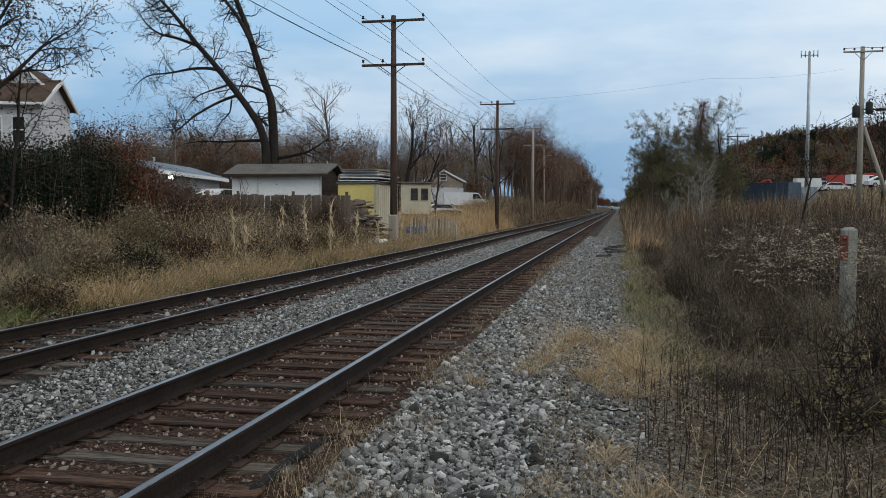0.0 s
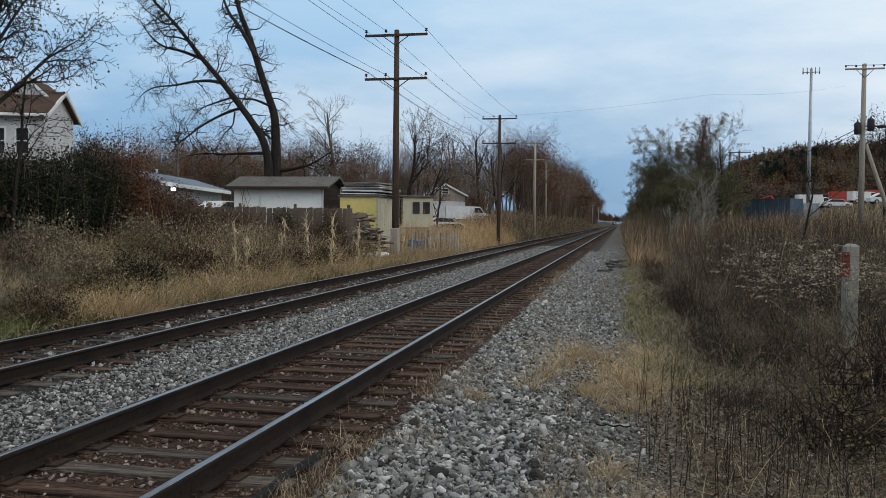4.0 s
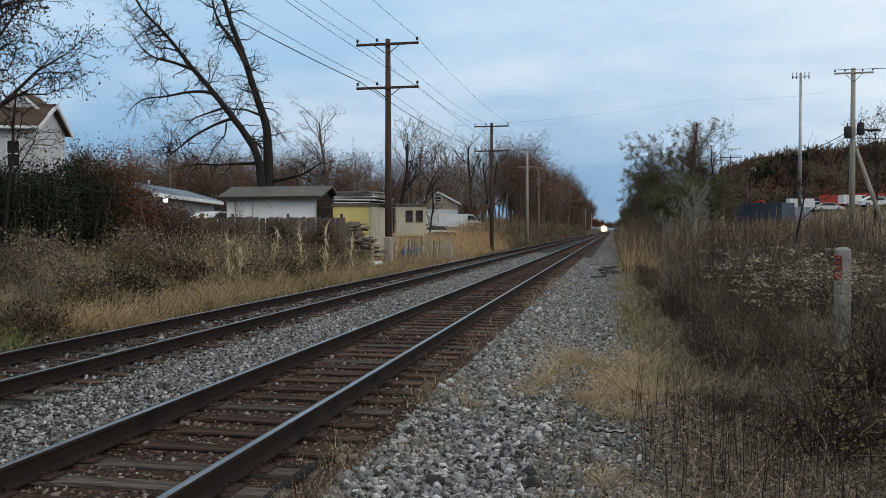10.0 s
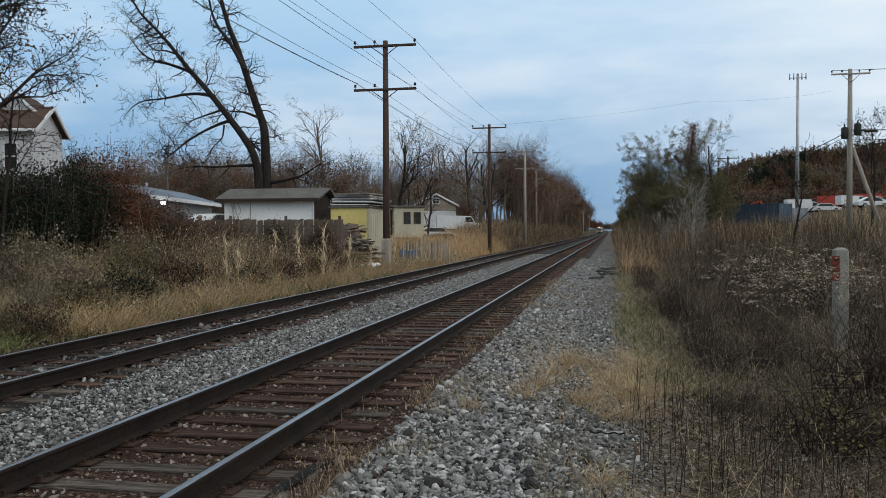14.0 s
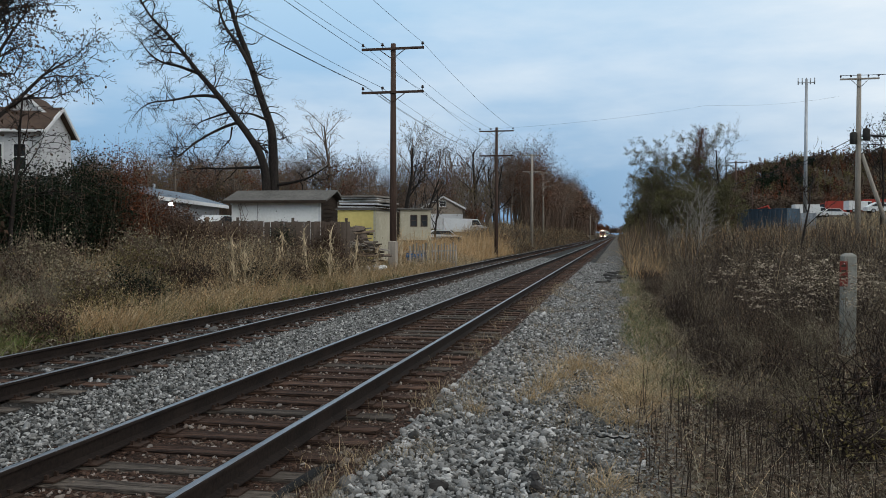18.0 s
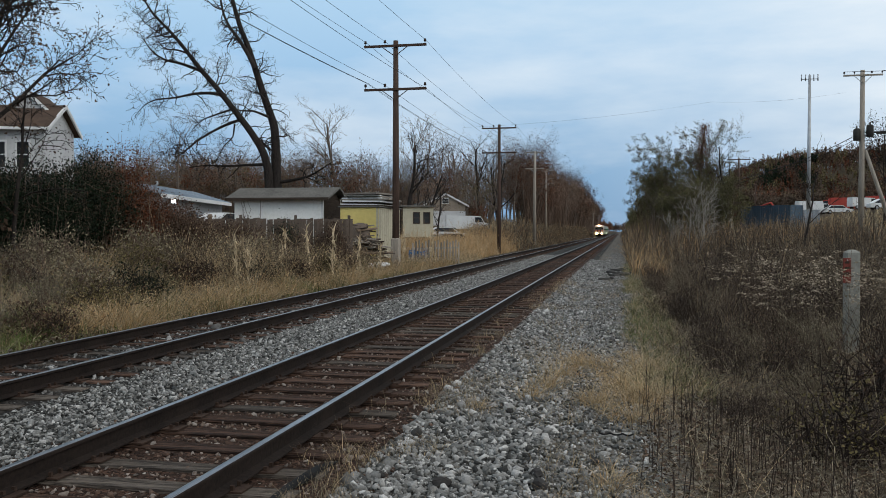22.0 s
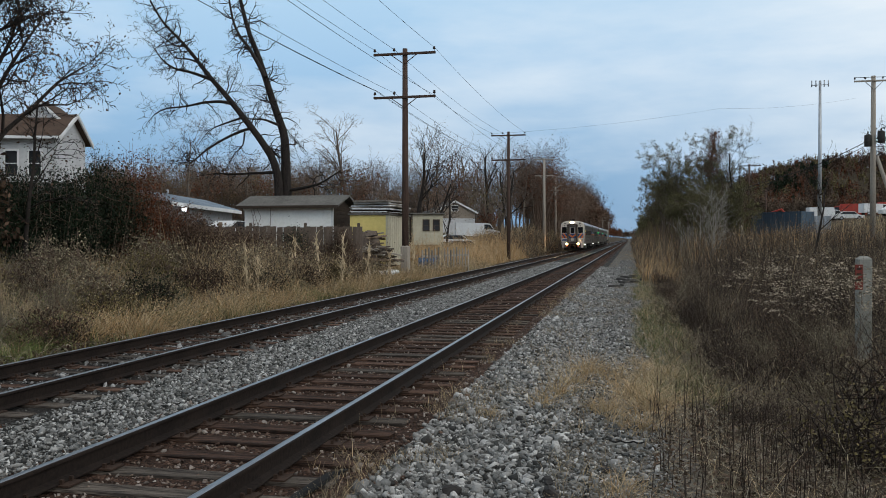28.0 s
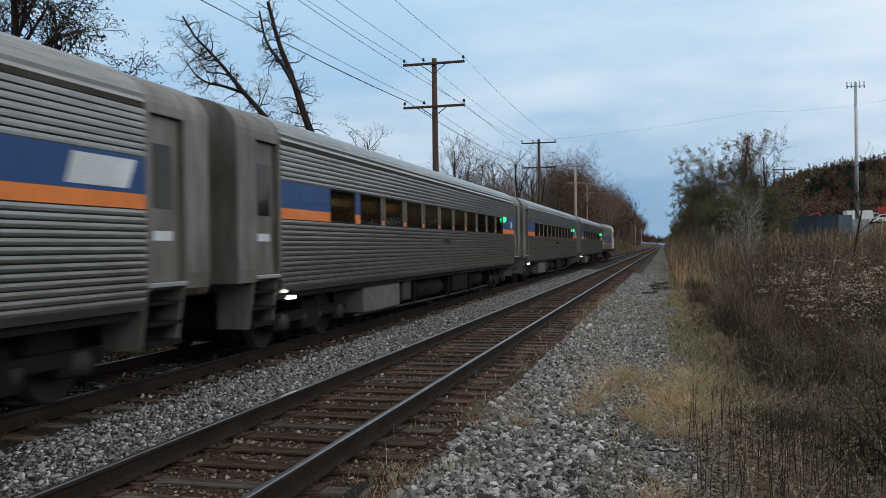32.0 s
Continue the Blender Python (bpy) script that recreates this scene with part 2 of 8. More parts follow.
RED_PAINT = mat("red_paint", (0.45, 0.07, 0.05), (0.28, 0.045, 0.035), 0.5, grain=8, bump=0.05)
WHITE_PAINT = mat("vehicle_white", (0.72, 0.72, 0.71), (0.58, 0.58, 0.57), 0.35, grain=8, bump=0.02)
TYRE = mat("tyre_rubber", (0.02, 0.02, 0.02), rough=0.9, bump=0.1)
CONCRETE = mat("old_concrete", (0.31, 0.30, 0.265), (0.18, 0.178, 0.15), 0.9, grain=16, patch=2.5, bump=0.5, depth=0.006)
PALE_CONCRETE = mat("pale_concrete", (0.36, 0.345, 0.315), (0.20, 0.19, 0.17), 0.9, grain=16, patch=3.5, bump=0.5, depth=0.006)
RED_SIGN = mat("faded_red_plate", (0.22, 0.055, 0.042), (0.15, 0.034, 0.028), 0.7, grain=14, patch=5, bump=0.1)
BARK = mat("tree_bark", (0.045, 0.037, 0.032), (0.018, 0.015, 0.014), 0.95, grain=9, patch=1.5, bump=0.8, depth=0.03, stretch=(3, 3, 0.6))
BARK_GREY = mat("grey_bark", (0.194, 0.155, 0.124), (0.097, 0.077, 0.062), 0.95, grain=9, patch=1.5, bump=0.5, stretch=(3, 3, 0.6))
BARK_PALE = mat("pale_bark", (0.33, 0.30, 0.26), (0.19, 0.17, 0.15), 0.95, grain=9, patch=1.5, bump=0.5, stretch=(3, 3, 0.6))
TWIG = mat("twig_brown", (0.167, 0.119, 0.089), (0.095, 0.068, 0.053), 0.95, grain=2, patch=0.3, bump=0, isle=0.4)
RUSSET = mat("russet_leaves", (0.162, 0.060, 0.028), (0.086, 0.034, 0.020), 0.85, grain=2, patch=0.25, bump=0, isle=0.55)
BROWN_LEAF = mat("brown_leaves", (0.105, 0.065, 0.043), (0.052, 0.033, 0.023), 0.85, grain=2, patch=0.4, bump=0, isle=0.6)
OLIVE_LEAF = mat("olive_leaves", (0.167, 0.135, 0.057), (0.103, 0.082, 0.039), 0.85, grain=2, patch=0.25, bump=0, isle=0.5)
GREEN_LEAF = mat("dark_green_leaves", (0.020, 0.032, 0.016), (0.009, 0.014, 0.008), 0.7, grain=2, patch=0.5, bump=0, isle=0.6)
PINE = mat("pine_needles", (0.030, 0.042, 0.022), (0.016, 0.022, 0.012), 0.85, grain=2, patch=0.1, bump=0, isle=0.4)
DRY_GRASS = mat("dry_tan_grass", (0.53, 0.40, 0.24), (0.34, 0.25, 0.145), 0.85, grain=1.5, patch=0.35, bump=0, isle=0.4)
GOLD_GRASS = mat("golden_grass", (0.52, 0.335, 0.17), (0.34, 0.215, 0.105), 0.85, grain=1.5, patch=0.3, bump=0, isle=0.35)
GREEN_GRASS = mat("fading_green_grass", (0.135, 0.15, 0.055), (0.085, 0.085, 0.036), 0.85, grain=1.5, patch=0.4, bump=0, isle=0.4)
WEED = mat("dead_weed_brown", (0.152, 0.110, 0.078), (0.075, 0.054, 0.040), 0.9, grain=1.5, patch=0.3, bump=0, isle=0.35)
WEED_GREY = mat("dead_weed_grey", (0.300, 0.255, 0.170), (0.170, 0.142, 0.096), 0.9, grain=1.5, patch=0.3, bump=0, isle=0.5)
STALK = mat("dark_stalk", (0.045, 0.032, 0.026), (0.022, 0.016, 0.013), 0.9, grain=3, bump=0, isle=0.4)
SEED = mat("pale_seed_heads", (0.36, 0.295, 0.215), (0.19, 0.152, 0.110), 0.9, grain=3, patch=0.5, bump=0, isle=0.4)
CORN = mat("dry_corn_husk", (0.60, 0.48, 0.32), (0.42, 0.33, 0.21), 0.85, grain=4, patch=1, bump=0.1, isle=0.25)
COAL = mat("dark_stone", (0.06, 0.055, 0.052), (0.025, 0.023, 0.022), 0.8, grain=12, patch=3, bump=0.7)
CREOSOTE = mat("broken_creosote_wood", (0.115, 0.108, 0.101), (0.047, 0.043, 0.041), 0.9, grain=10, patch=2, bump=0.6)
# lightened brown: the haze over the far thicket is put into the colour
THICKET_LEAF = mat("thicket_brown", (0.246, 0.162, 0.110), (0.143, 0.096, 0.068), 0.9, grain=2, patch=0.06, bump=0, isle=0.4)
FUZZ = mat("dark_weed_fuzz", (0.094, 0.068, 0.050), (0.046, 0.034, 0.026), 0.9, grain=1.5, patch=0.4, bump=0, isle=0.45)
LITTER = mat("grey_leaf_litter", (0.285, 0.250, 0.195), (0.140, 0.120, 0.092), 0.9, grain=2, patch=0.5, bump=0, isle=0.6)
SPRING_GRASS = mat("fresh_green_grass", (0.17, 0.24, 0.06), (0.085, 0.12, 0.033), 0.8, grain=1.5, patch=0.5, bump=0, isle=0.4)
WILLOW = mat("willow_leaves", (0.150, 0.135, 0.060), (0.080, 0.076, 0.038), 0.85, grain=2, patch=0.3, bump=0, isle=0.5)
# lightened too, with the hill's haze in the leaf colour
HILL_LEAF = mat("hill_leaves", (0.170, 0.100, 0.068), (0.100, 0.060, 0.044), 0.9, grain=2, patch=0.02, bump=0, isle=0.4)

# ---------------------------------------------------------------- tools
def thing(name, label, category, at=None, group="", kind=""):
    """A thing: an Empty at its base, to which part() hangs its pieces."""
    ob = tagged(new(name), label, category, group, kind)
    ob.empty_display_size = 0.2
    if at is not None:
        ob.matrix_basis = at
    return ob


def finish(name, bm, material, parent=None, label="", smooth=False):
    bmesh.ops.recalc_face_normals(bm, faces=bm.faces)
    me = bpy.data.meshes.new(name)
    bm.to_mesh(me)
    bm.free()
    for m in material if isinstance(material, (list, tuple)) else [material]:
        me.materials.append(m)
    if smooth:
        me.polygons.foreach_set("use_smooth", [True] * len(me.polygons))
    ob = new(name, me)
    if parent:
        ob.parent = parent
    if label:
        ob["label"] = label
    return ob


def part(name, bm, material, parent, label="", smooth=False):
    return finish(name, bm, material, parent, label, smooth)


def array_mesh(name, verts, faces, material, parent=None, mat_index=None, smooth=False):
    """A mesh out of numpy arrays: faces all of one length."""
    me = bpy.data.meshes.new(name)
    verts, faces = np.asarray(verts, np.float32), np.asarray(faces, np.int32)
    k = faces.shape[1]
    me.vertices.add(len(verts))
    me.vertices.foreach_set("co", verts.ravel())
    me.loops.add(faces.size)
    me.loops.foreach_set("vertex_index", faces.ravel())
    me.polygons.add(len(faces))
    me.polygons.foreach_set("loop_start", np.arange(0, faces.size, k, dtype=np.int32))
    for m in material if isinstance(material, (list, tuple)) else [material]:
        me.materials.append(m)
    if mat_index is not None:
        me.polygons.foreach_set("material_index", np.asarray(mat_index, np.int32))
    if smooth:
        me.polygons.foreach_set("use_smooth", np.ones(len(faces), bool))
    me.update(calc_edges=True)
    me.validate()
    ob = new(name, me)
    if parent:
        ob.parent = parent
    return ob


def bx(bm, x0, x1, y0, y1, z0, z1, bev=0.0, m=None):
    """A box, its edges bevelled, turned by m if given."""
    v = [bm.verts.new(p) for p in ((x0, y0, z0), (x1, y0, z0), (x1, y1, z0), (x0, y1, z0), (x0, y0, z1), (x1, y0, z1), (x1, y1, z1), (x0, y1, z1))]
    f = [bm.faces.new([v[i] for i in q]) for q in ((3, 2, 1, 0), (4, 5, 6, 7), (0, 1, 5, 4), (1, 2, 6, 5), (2, 3, 7, 6), (3, 0, 4, 7))]
    if bev:
        r = bmesh.ops.bevel(bm, geom=list({e for q in f for e in q.edges}), offset=bev, segments=1, affect="EDGES")
        v = list({w for q in r["faces"] for w in q.verts} | {w for w in v if w.is_valid})
    if m is not None:
        bmesh.ops.transform(bm, matrix=m, verts=v)
    return v


def box(name, dims, material, parent, bev=0.01, label="", m=None):
    bm = bmesh.new()
    bx(bm, *dims, bev, m)
    return part(name, bm, material, parent, label)


def tube(bm, pts, rad, sides=8, cap=True):
    """A round rod through pts; rad one number or one a point."""
    rad = rad if hasattr(rad, "__len__") else [rad] * len(pts)
    pts, rings = [Vector(p) for p in pts], []
    for i, p in enumerate(pts):
        d = (pts[min(i + 1, len(pts) - 1)] - pts[max(i - 1, 0)]).normalized()
        a = d.orthogonal().normalized() if i == 0 else (a - d * a.dot(d)).normalized()
        b = d.cross(a)
        rings.append([bm.verts.new(p + (a * math.cos(k) + b * math.sin(k)) * rad[i]) for k in (math.tau * j / sides for j in range(sides))])
    for r, s in zip(rings, rings[1:]):
        for j in range(sides):
            bm.faces.new((r[j], r[(j + 1) % sides], s[(j + 1) % sides], s[j]))
    if cap and sides > 2:
        bm.faces.new(rings[0][::-1])
        bm.faces.new(rings[-1])


def rod(name, pts, rad, material, parent, sides=8, label="", smooth=True):
    bm = bmesh.new()
    tube(bm, pts, rad, sides)
    return part(name, bm, material, parent, label, smooth)


def prism(bm, outline, y0, y1):
    """An outline in x and z drawn out along y."""
    a = [bm.verts.new((x, y0, z)) for x, z in outline]
    b = [bm.verts.new((x, y1, z)) for x, z in outline]
    n = len(a)
    for i in range(n):
        bm.faces.new((a[i], a[(i + 1) % n], b[(i + 1) % n], b[i]))
    bm.faces.new(a[::-1])
    bm.faces.new(b)


def smooth(x, a, b):
    t = np.clip((x - a) / (b - a), 0.0, 1.0)
    return t * t * (3 - 2 * t)


def heights(xy):
    """The height of the natural ground at many places."""
    x, y = np.asarray(xy, float).T
    right = -0.14 - 0.25 * smooth(x, 0.6, 2.2) + 0.75 * smooth(x, 3, 9) + 2.5 * smooth(x, 10, 26) * smooth(y, 10, 60)
    right += 33 * smooth(np.hypot(x - 170, y - 560), 190, 60) + 3.2 * smooth(x, 22, 45) * smooth(y, 90, 140)
    left = -0.22 - 0.10 * smooth(-x, 10, 13) + 1.7 * smooth(-x, 13, 30) * smooth(y, 8, 30)
    left += 1.9 * smooth(-x, 10.6, 13.6) * smooth(y, 78, 112) + 1.5 * smooth(-x, 22, 34)
    left += 0.7 * smooth(-x, 10.8, 14.0) * smooth(y, 7, 13) * (1 - smooth(y, 27, 34))
    z = np.where(x >= -1.6, right, np.where(x > -9.6, -0.55, left))
    rough = np.array([noise.noise((a * 0.25, b * 0.25, 0)) for a, b in zip(x, y)])
    return z + 0.10 * rough * smooth(np.abs(x + 5), 4.8, 8)


def gz(x, y):
    return float(heights([(x, y)])[0])


class Tubes:
    """Collects many thin tapered rods and lays them into one mesh."""

    def __init__(self):
        self.sorts = {}

    def add(self, pts, rad, sides):
        self.sorts.setdefault((len(pts), sides), []).append((pts, rad))

    def arrays(self):
        vs, fs, n = [], [], 0
        for (m, sides), rods in self.sorts.items():
            pts = np.array([r[0] for r in rods], float)
            rad = np.array([r[1] for r in rods], float)
            d = np.gradient(pts, axis=1)
            d /= np.linalg.norm(d, axis=2)[:, :, None] + 1e-9
            ref = np.where(np.abs(d[:, :1, 2:]) > 0.8, np.array([0.31, 0.83, 0.46]), np.array([0.1, 0.05, 0.99]))
            a = np.cross(d, np.broadcast_to(ref, d.shape))
            a /= np.linalg.norm(a, axis=2)[:, :, None] + 1e-9
            b = np.cross(d, a)
            k = np.arange(sides) * math.tau / sides
            ring = (a[:, :, None, :] * np.cos(k)[:, None] + b[:, :, None, :] * np.sin(k)[:, None]) * rad[:, :, None, None]
            vs.append((pts[:, :, None, :] + ring).reshape(-1, 3))
            i = np.arange(m - 1)[:, None] * sides + np.arange(sides)[None, :]
            j = np.arange(m - 1)[:, None] * sides + (np.arange(sides)[None, :] + 1) % sides
            q = np.stack([i, j, j + sides, i + sides], -1).reshape(-1, 4)
            fs.append((q[None] + (np.arange(len(rods)) * m * sides)[:, None, None]).reshape(-1, 4) + n)
            n += len(rods) * m * sides
        return np.concatenate(vs), np.concatenate(fs)

# ---------------------------------------------------------------- plants: blades, leaves, trees
def blade_arrays(base, height, width, lean, rng, segs=2, up=None):
    """Thin tapered ribbons that rise from base and bend over."""
    n = len(base)
    a = rng.uniform(0, math.tau, n)
    side = np.stack([np.cos(a), np.sin(a), np.zeros(n)], -1)
    b = rng.uniform(0, math.tau, n)
    bend = np.stack([np.cos(b), np.sin(b), np.zeros(n)], -1) if up is None else up
    rows = []
    for i in range(segs + 1):
        t = i / segs
        c = base + bend * (lean * height * t ** 1.7)[:, None]
        c[:, 2] += height * t * (1 - 0.25 * np.clip(lean, 0, 1) * t)
        w = (width * (1 - 0.85 * t))[:, None] * side
        rows += [c - w, c + w]
    v = np.stack(rows, 1).reshape(-1, 3)
    k = 2 * (segs + 1)
    o = (np.arange(n) * k)[:, None, None]
    q = np.array([[2 * i, 2 * i + 1, 2 * i + 3, 2 * i + 2] for i in range(segs)])
    return v, (q[None] + o).reshape(-1, 4)


def leaf_arrays(pos, size, rng, flat=0.0):
    """Small four-cornered leaves or flakes, turned at random."""
    n = len(pos)
    u = rng.normal(size=(n, 3))
    w = rng.normal(size=(n, 3))
    if flat:
        u[:, 2] *= 1 - flat
        w[:, 2] *= 1 - flat
    u /= np.linalg.norm(u, axis=1)[:, None]
    w -= u * (u * w).sum(1)[:, None]
    w /= np.linalg.norm(w, axis=1)[:, None]
    s = (size * rng.uniform(0.6, 1.4, n))[:, None] if np.ndim(size) == 0 else (size * rng.uniform(0.6, 1.4, n))[:, None]
    bow = np.cross(u, w) * s * 0.25
    v = np.stack([pos - u * s, pos + w * s * 0.55 + bow, pos + u * s, pos - w * s * 0.55 + bow], 1).reshape(-1, 3)
    return v, np.arange(4 * n).reshape(-1, 4)


def pile(pieces):
    """Joins (verts, faces, material index) pieces into arrays."""
    vs, fs, ms, n = [], [], [], 0
    for v, f, m in pieces:
        vs.append(v)
        fs.append(f + n)
        ms.append(np.full(len(f), m))
        n += len(v)
    return np.concatenate(vs), np.concatenate(fs), np.concatenate(ms)


def grow(T, rng, p, d, length, rad, lev, plan, ends):
    """A limb that wanders, then its side limbs. plan: per level (side limbs, reach, spread, wander, lift)."""
    kids, reach, spread, wander, lift = plan[lev]
    n = (6, 4, 4, 3)[min(lev, 3)] if len(plan) > 4 else (6, 4, 3, 2)[min(lev, 3)]
    pts, dirs, rads = [p], [d], [rad]
    for i in range(n):
        d = d + rng.normal(0, wander, 3) + (0, 0, lift)
        d = d / np.linalg.norm(d)
        p = p + d * length / n
        pts.append(p)
        dirs.append(d)
        rads.append(rad * (1 - 0.72 * (i + 1) / n))
    T.add(pts, rads, 7 if rad > 0.12 else (5 if rad > 0.04 else 3))
    if lev + 1 >= len(plan):
        ends.append(p)
        return
    lo = 0.34 if lev == 0 else 0.2
    for k in range(kids):
        u = (lo + (1 - lo) * (k + rng.uniform(0.2, 0.9)) / kids) * n
        i = min(int(u), n - 1)
        q = pts[i] + (pts[i + 1] - pts[i]) * (u - i)
        r = rads[i] + (rads[i + 1] - rads[i]) * (u - i)
        side = np.cross(dirs[i], rng.normal(size=3))
        side /= np.linalg.norm(side) + 1e-9
        a = spread * rng.uniform(0.7, 1.25)
        nd = dirs[i] * math.cos(a) + side * math.sin(a)
        grow(T, rng, q, nd, length * reach * rng.uniform(0.65, 1.15) * (1.1 - 0.35 * u / n), max(0.011, r * (0.52 if lev == 0 else 0.66)), lev + 1, plan, ends)


BARE = [(9, 0.55, 0.75, 0.07, 0.03), (6, 0.5, 0.75, 0.13, 0.05), (5, 0.5, 0.7, 0.17, 0.04), (4, 0.55, 0.7, 0.2, 0.02), (0, 0, 0, 0.22, 0.0)]
THIN = [(10, 0.5, 0.7, 0.06, 0.03), (5, 0.5, 0.7, 0.14, 0.06), (4, 0.5, 0.7, 0.18, 0.04), (0, 0, 0, 0.2, 0.02)]
FAR_PLAN = [(9, 0.48, 0.65, 0.06, 0.04), (5, 0.55, 0.7, 0.14, 0.06), (4, 0.55, 0.7, 0.18, 0.03), (0, 0, 0, 0.2, 0.02)]


def tree_arrays(seed, height, rad, plan, lean=(0, 0), stems=1):
    rng = np.random.default_rng(seed)
    T, ends = Tubes(), []
    for s in range(stems):
        d = np.array([lean[0] + rng.normal(0, 0.05 + 0.12 * (stems > 1)), lean[1] + rng.normal(0, 0.05 + 0.12 * (stems > 1)), 1.0])
        grow(T, rng, np.array([rng.normal(0, 0.12) * (stems > 1), rng.normal(0, 0.12) * (stems > 1), -0.2]), d / np.linalg.norm(d), height * rng.uniform(0.8, 1.0), rad, 0, plan, ends)
    v, f = T.arrays()
    return v, f, np.array(ends)


def split_tree(v, f, low):
    """Faces of the trunk (below low, thick) apart from the crown."""
    z = v[f][:, :, 2].max(1)
    return f[z < low], f[z >= low]


def tree(x, y, seed, height, rad, plan, label, bark, leaves=None, leaf=0.07, per=2, lean=(0, 0), stems=1, fall=1.0, name="tree", z=None):
    v, f, ends = tree_arrays(seed, height, rad, plan, lean, stems)
    t = thing(name, label, "tree", pose(x, y, gz(x, y) if z is None else z))
    low, high = split_tree(v, f, height * 0.3)
    array_mesh("trunk", v, low, bark, t, smooth=True)
    pieces, mats = [(v, high, 0)], [bark if leaves is None else bark]
    if leaves is not None:
        rng = np.random.default_rng(seed + 500)
        pick = ends[rng.uniform(0, 1, len(ends)) < fall]
        pos = np.repeat(pick, per, 0)
        lv, lf = leaf_arrays(pos + rng.normal(0, leaf * 1.6, pos.shape), leaf, rng)
        pieces.append((lv, lf, 1))
        mats.append(leaves)
    cv, cf, cm = pile(pieces)
    array_mesh("crown", cv, cf, mats, t, cm)
    return t


def shrub(name, x, y, w, d, h, label, leaf_mat, twig_mat, leaf, count, seed, stems=60, z=None, category="shrub"):
    """A bush: many stems from one foot, and leaves in lumps with gaps between."""
    rng = np.random.default_rng(seed)
    t = thing(name, label, category, pose(x, y, gz(x, y) if z is None else z))
    T = Tubes()
    tips = []
    for i in range(stems):
        a, r = rng.uniform(0, math.tau), rng.uniform(0, 1) ** 0.5
        tip = np.array([math.cos(a) * r * w / 2, math.sin(a) * r * d / 2, h * (1.0 - 0.55 * r * r) * rng.uniform(0.75, 1.08)])
        foot = np.array([tip[0] * 0.55, tip[1] * 0.55, -0.1])
        mid = (foot * 0.5 + tip * 0.5) + rng.normal(0, 0.12, 3)
        T.add([foot, mid, tip], [0.022, 0.014, 0.005], 3)
        tips.append(tip)
        for k in range(3):
            u = rng.uniform(0.4, 1)
            q = mid + (tip - mid) * u
            e = q + rng.normal(0, 0.28, 3)
            T.add([q, (q + e) / 2 + rng.normal(0, 0.04, 3), e], [0.008, 0.006, 0.003], 3)
            tips.append(e)
    v, f = T.arrays()
    array_mesh("branching", v, f, twig_mat, t)["kind"] = "stuff"
    tips = np.array(tips)
    pos = tips[rng.integers(0, len(tips), count)] * np.array([1, 1, 1]) * (rng.uniform(0.35, 1.0, (count, 1)) ** 0.5)
    pos += rng.normal(0, 0.13, pos.shape)
    lv, lf = leaf_arrays(pos, leaf, rng)
    array_mesh("foliage", lv, lf, leaf_mat, t)["kind"] = "stuff"
    return t

# ---------------------------------------------------------------- ground, ballast and the two tracks
NEAR_X, FAR_X, GAUGE = -3.57, -7.55, 1.505


def ground_sheet():
    xs = np.unique(np.concatenate([np.arange(-40, 40.1, 0.8), np.arange(-13, 9, 0.4), [-9.62, -9.58, -1.62, -1.58], np.arange(-400, 401, 20), [-3000, -1500, -800, 800, 1500, 3000]]))
    ys = np.unique(np.concatenate([np.arange(-8, 40, 0.8), np.arange(40, 160, 2.5), np.arange(160, 900, 20), [-2000, -600, -200, -80, -40, -20, 1100, 1500, 2200, 4000]]))
    flat = np.array([(x, y) for y in ys for x in xs])
    verts = np.concatenate([flat, heights(flat)[:, None]], 1)
    nx, ny = len(xs), len(ys)
    i = np.arange(ny - 1)[:, None] * nx + np.arange(nx - 1)[None, :]
    faces = np.stack([i, i + 1, i + nx + 1, i + nx], -1).reshape(-1, 4)
    mid = verts[faces].mean(1)
    is_path = (mid[:, 0] > -1.7) & (mid[:, 0] < 0.55) & (mid[:, 1] > -30) & (mid[:, 1] < 600)
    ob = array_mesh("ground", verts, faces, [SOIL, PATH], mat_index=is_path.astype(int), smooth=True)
    tagged(ob, "brown autumn soil with a worn grey gravel path", "ground", kind="structure")


def ballast_bed():
    prof = [(-9.95, -0.30), (-9.1, -0.06), (-8.9, -0.03), (-6.2, -0.03), (-5.75, -0.06), (-5.2, -0.05), (-4.95, -0.035), (-2.2, -0.04), (-1.95, -0.07), (-1.4, -0.17)]
    ys = np.concatenate([np.arange(-30, 80, 1.0), np.arange(80, 1501, 20)])
    verts = np.array([(x, y, z + 0.012 * noise.noise((x * 2, y * 2, 3))) for y in ys for x, z in prof])
    nx, ny = len(prof), len(ys)
    i = np.arange(ny - 1)[:, None] * nx + np.arange(nx - 1)[None, :]
    faces = np.stack([i, i + 1, i + nx + 1, i + nx], -1).reshape(-1, 4)
    mid = verts[faces].mean(1)
    brown = (mid[:, 0] > -4.96) & (mid[:, 0] < -1.96)
    grimy = (mid[:, 0] < -6.1)
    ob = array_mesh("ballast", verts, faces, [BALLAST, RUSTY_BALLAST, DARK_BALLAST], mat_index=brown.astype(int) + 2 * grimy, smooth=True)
    tagged(ob, "grey crushed stone ballast bed under two tracks", "ballast", kind="structure")


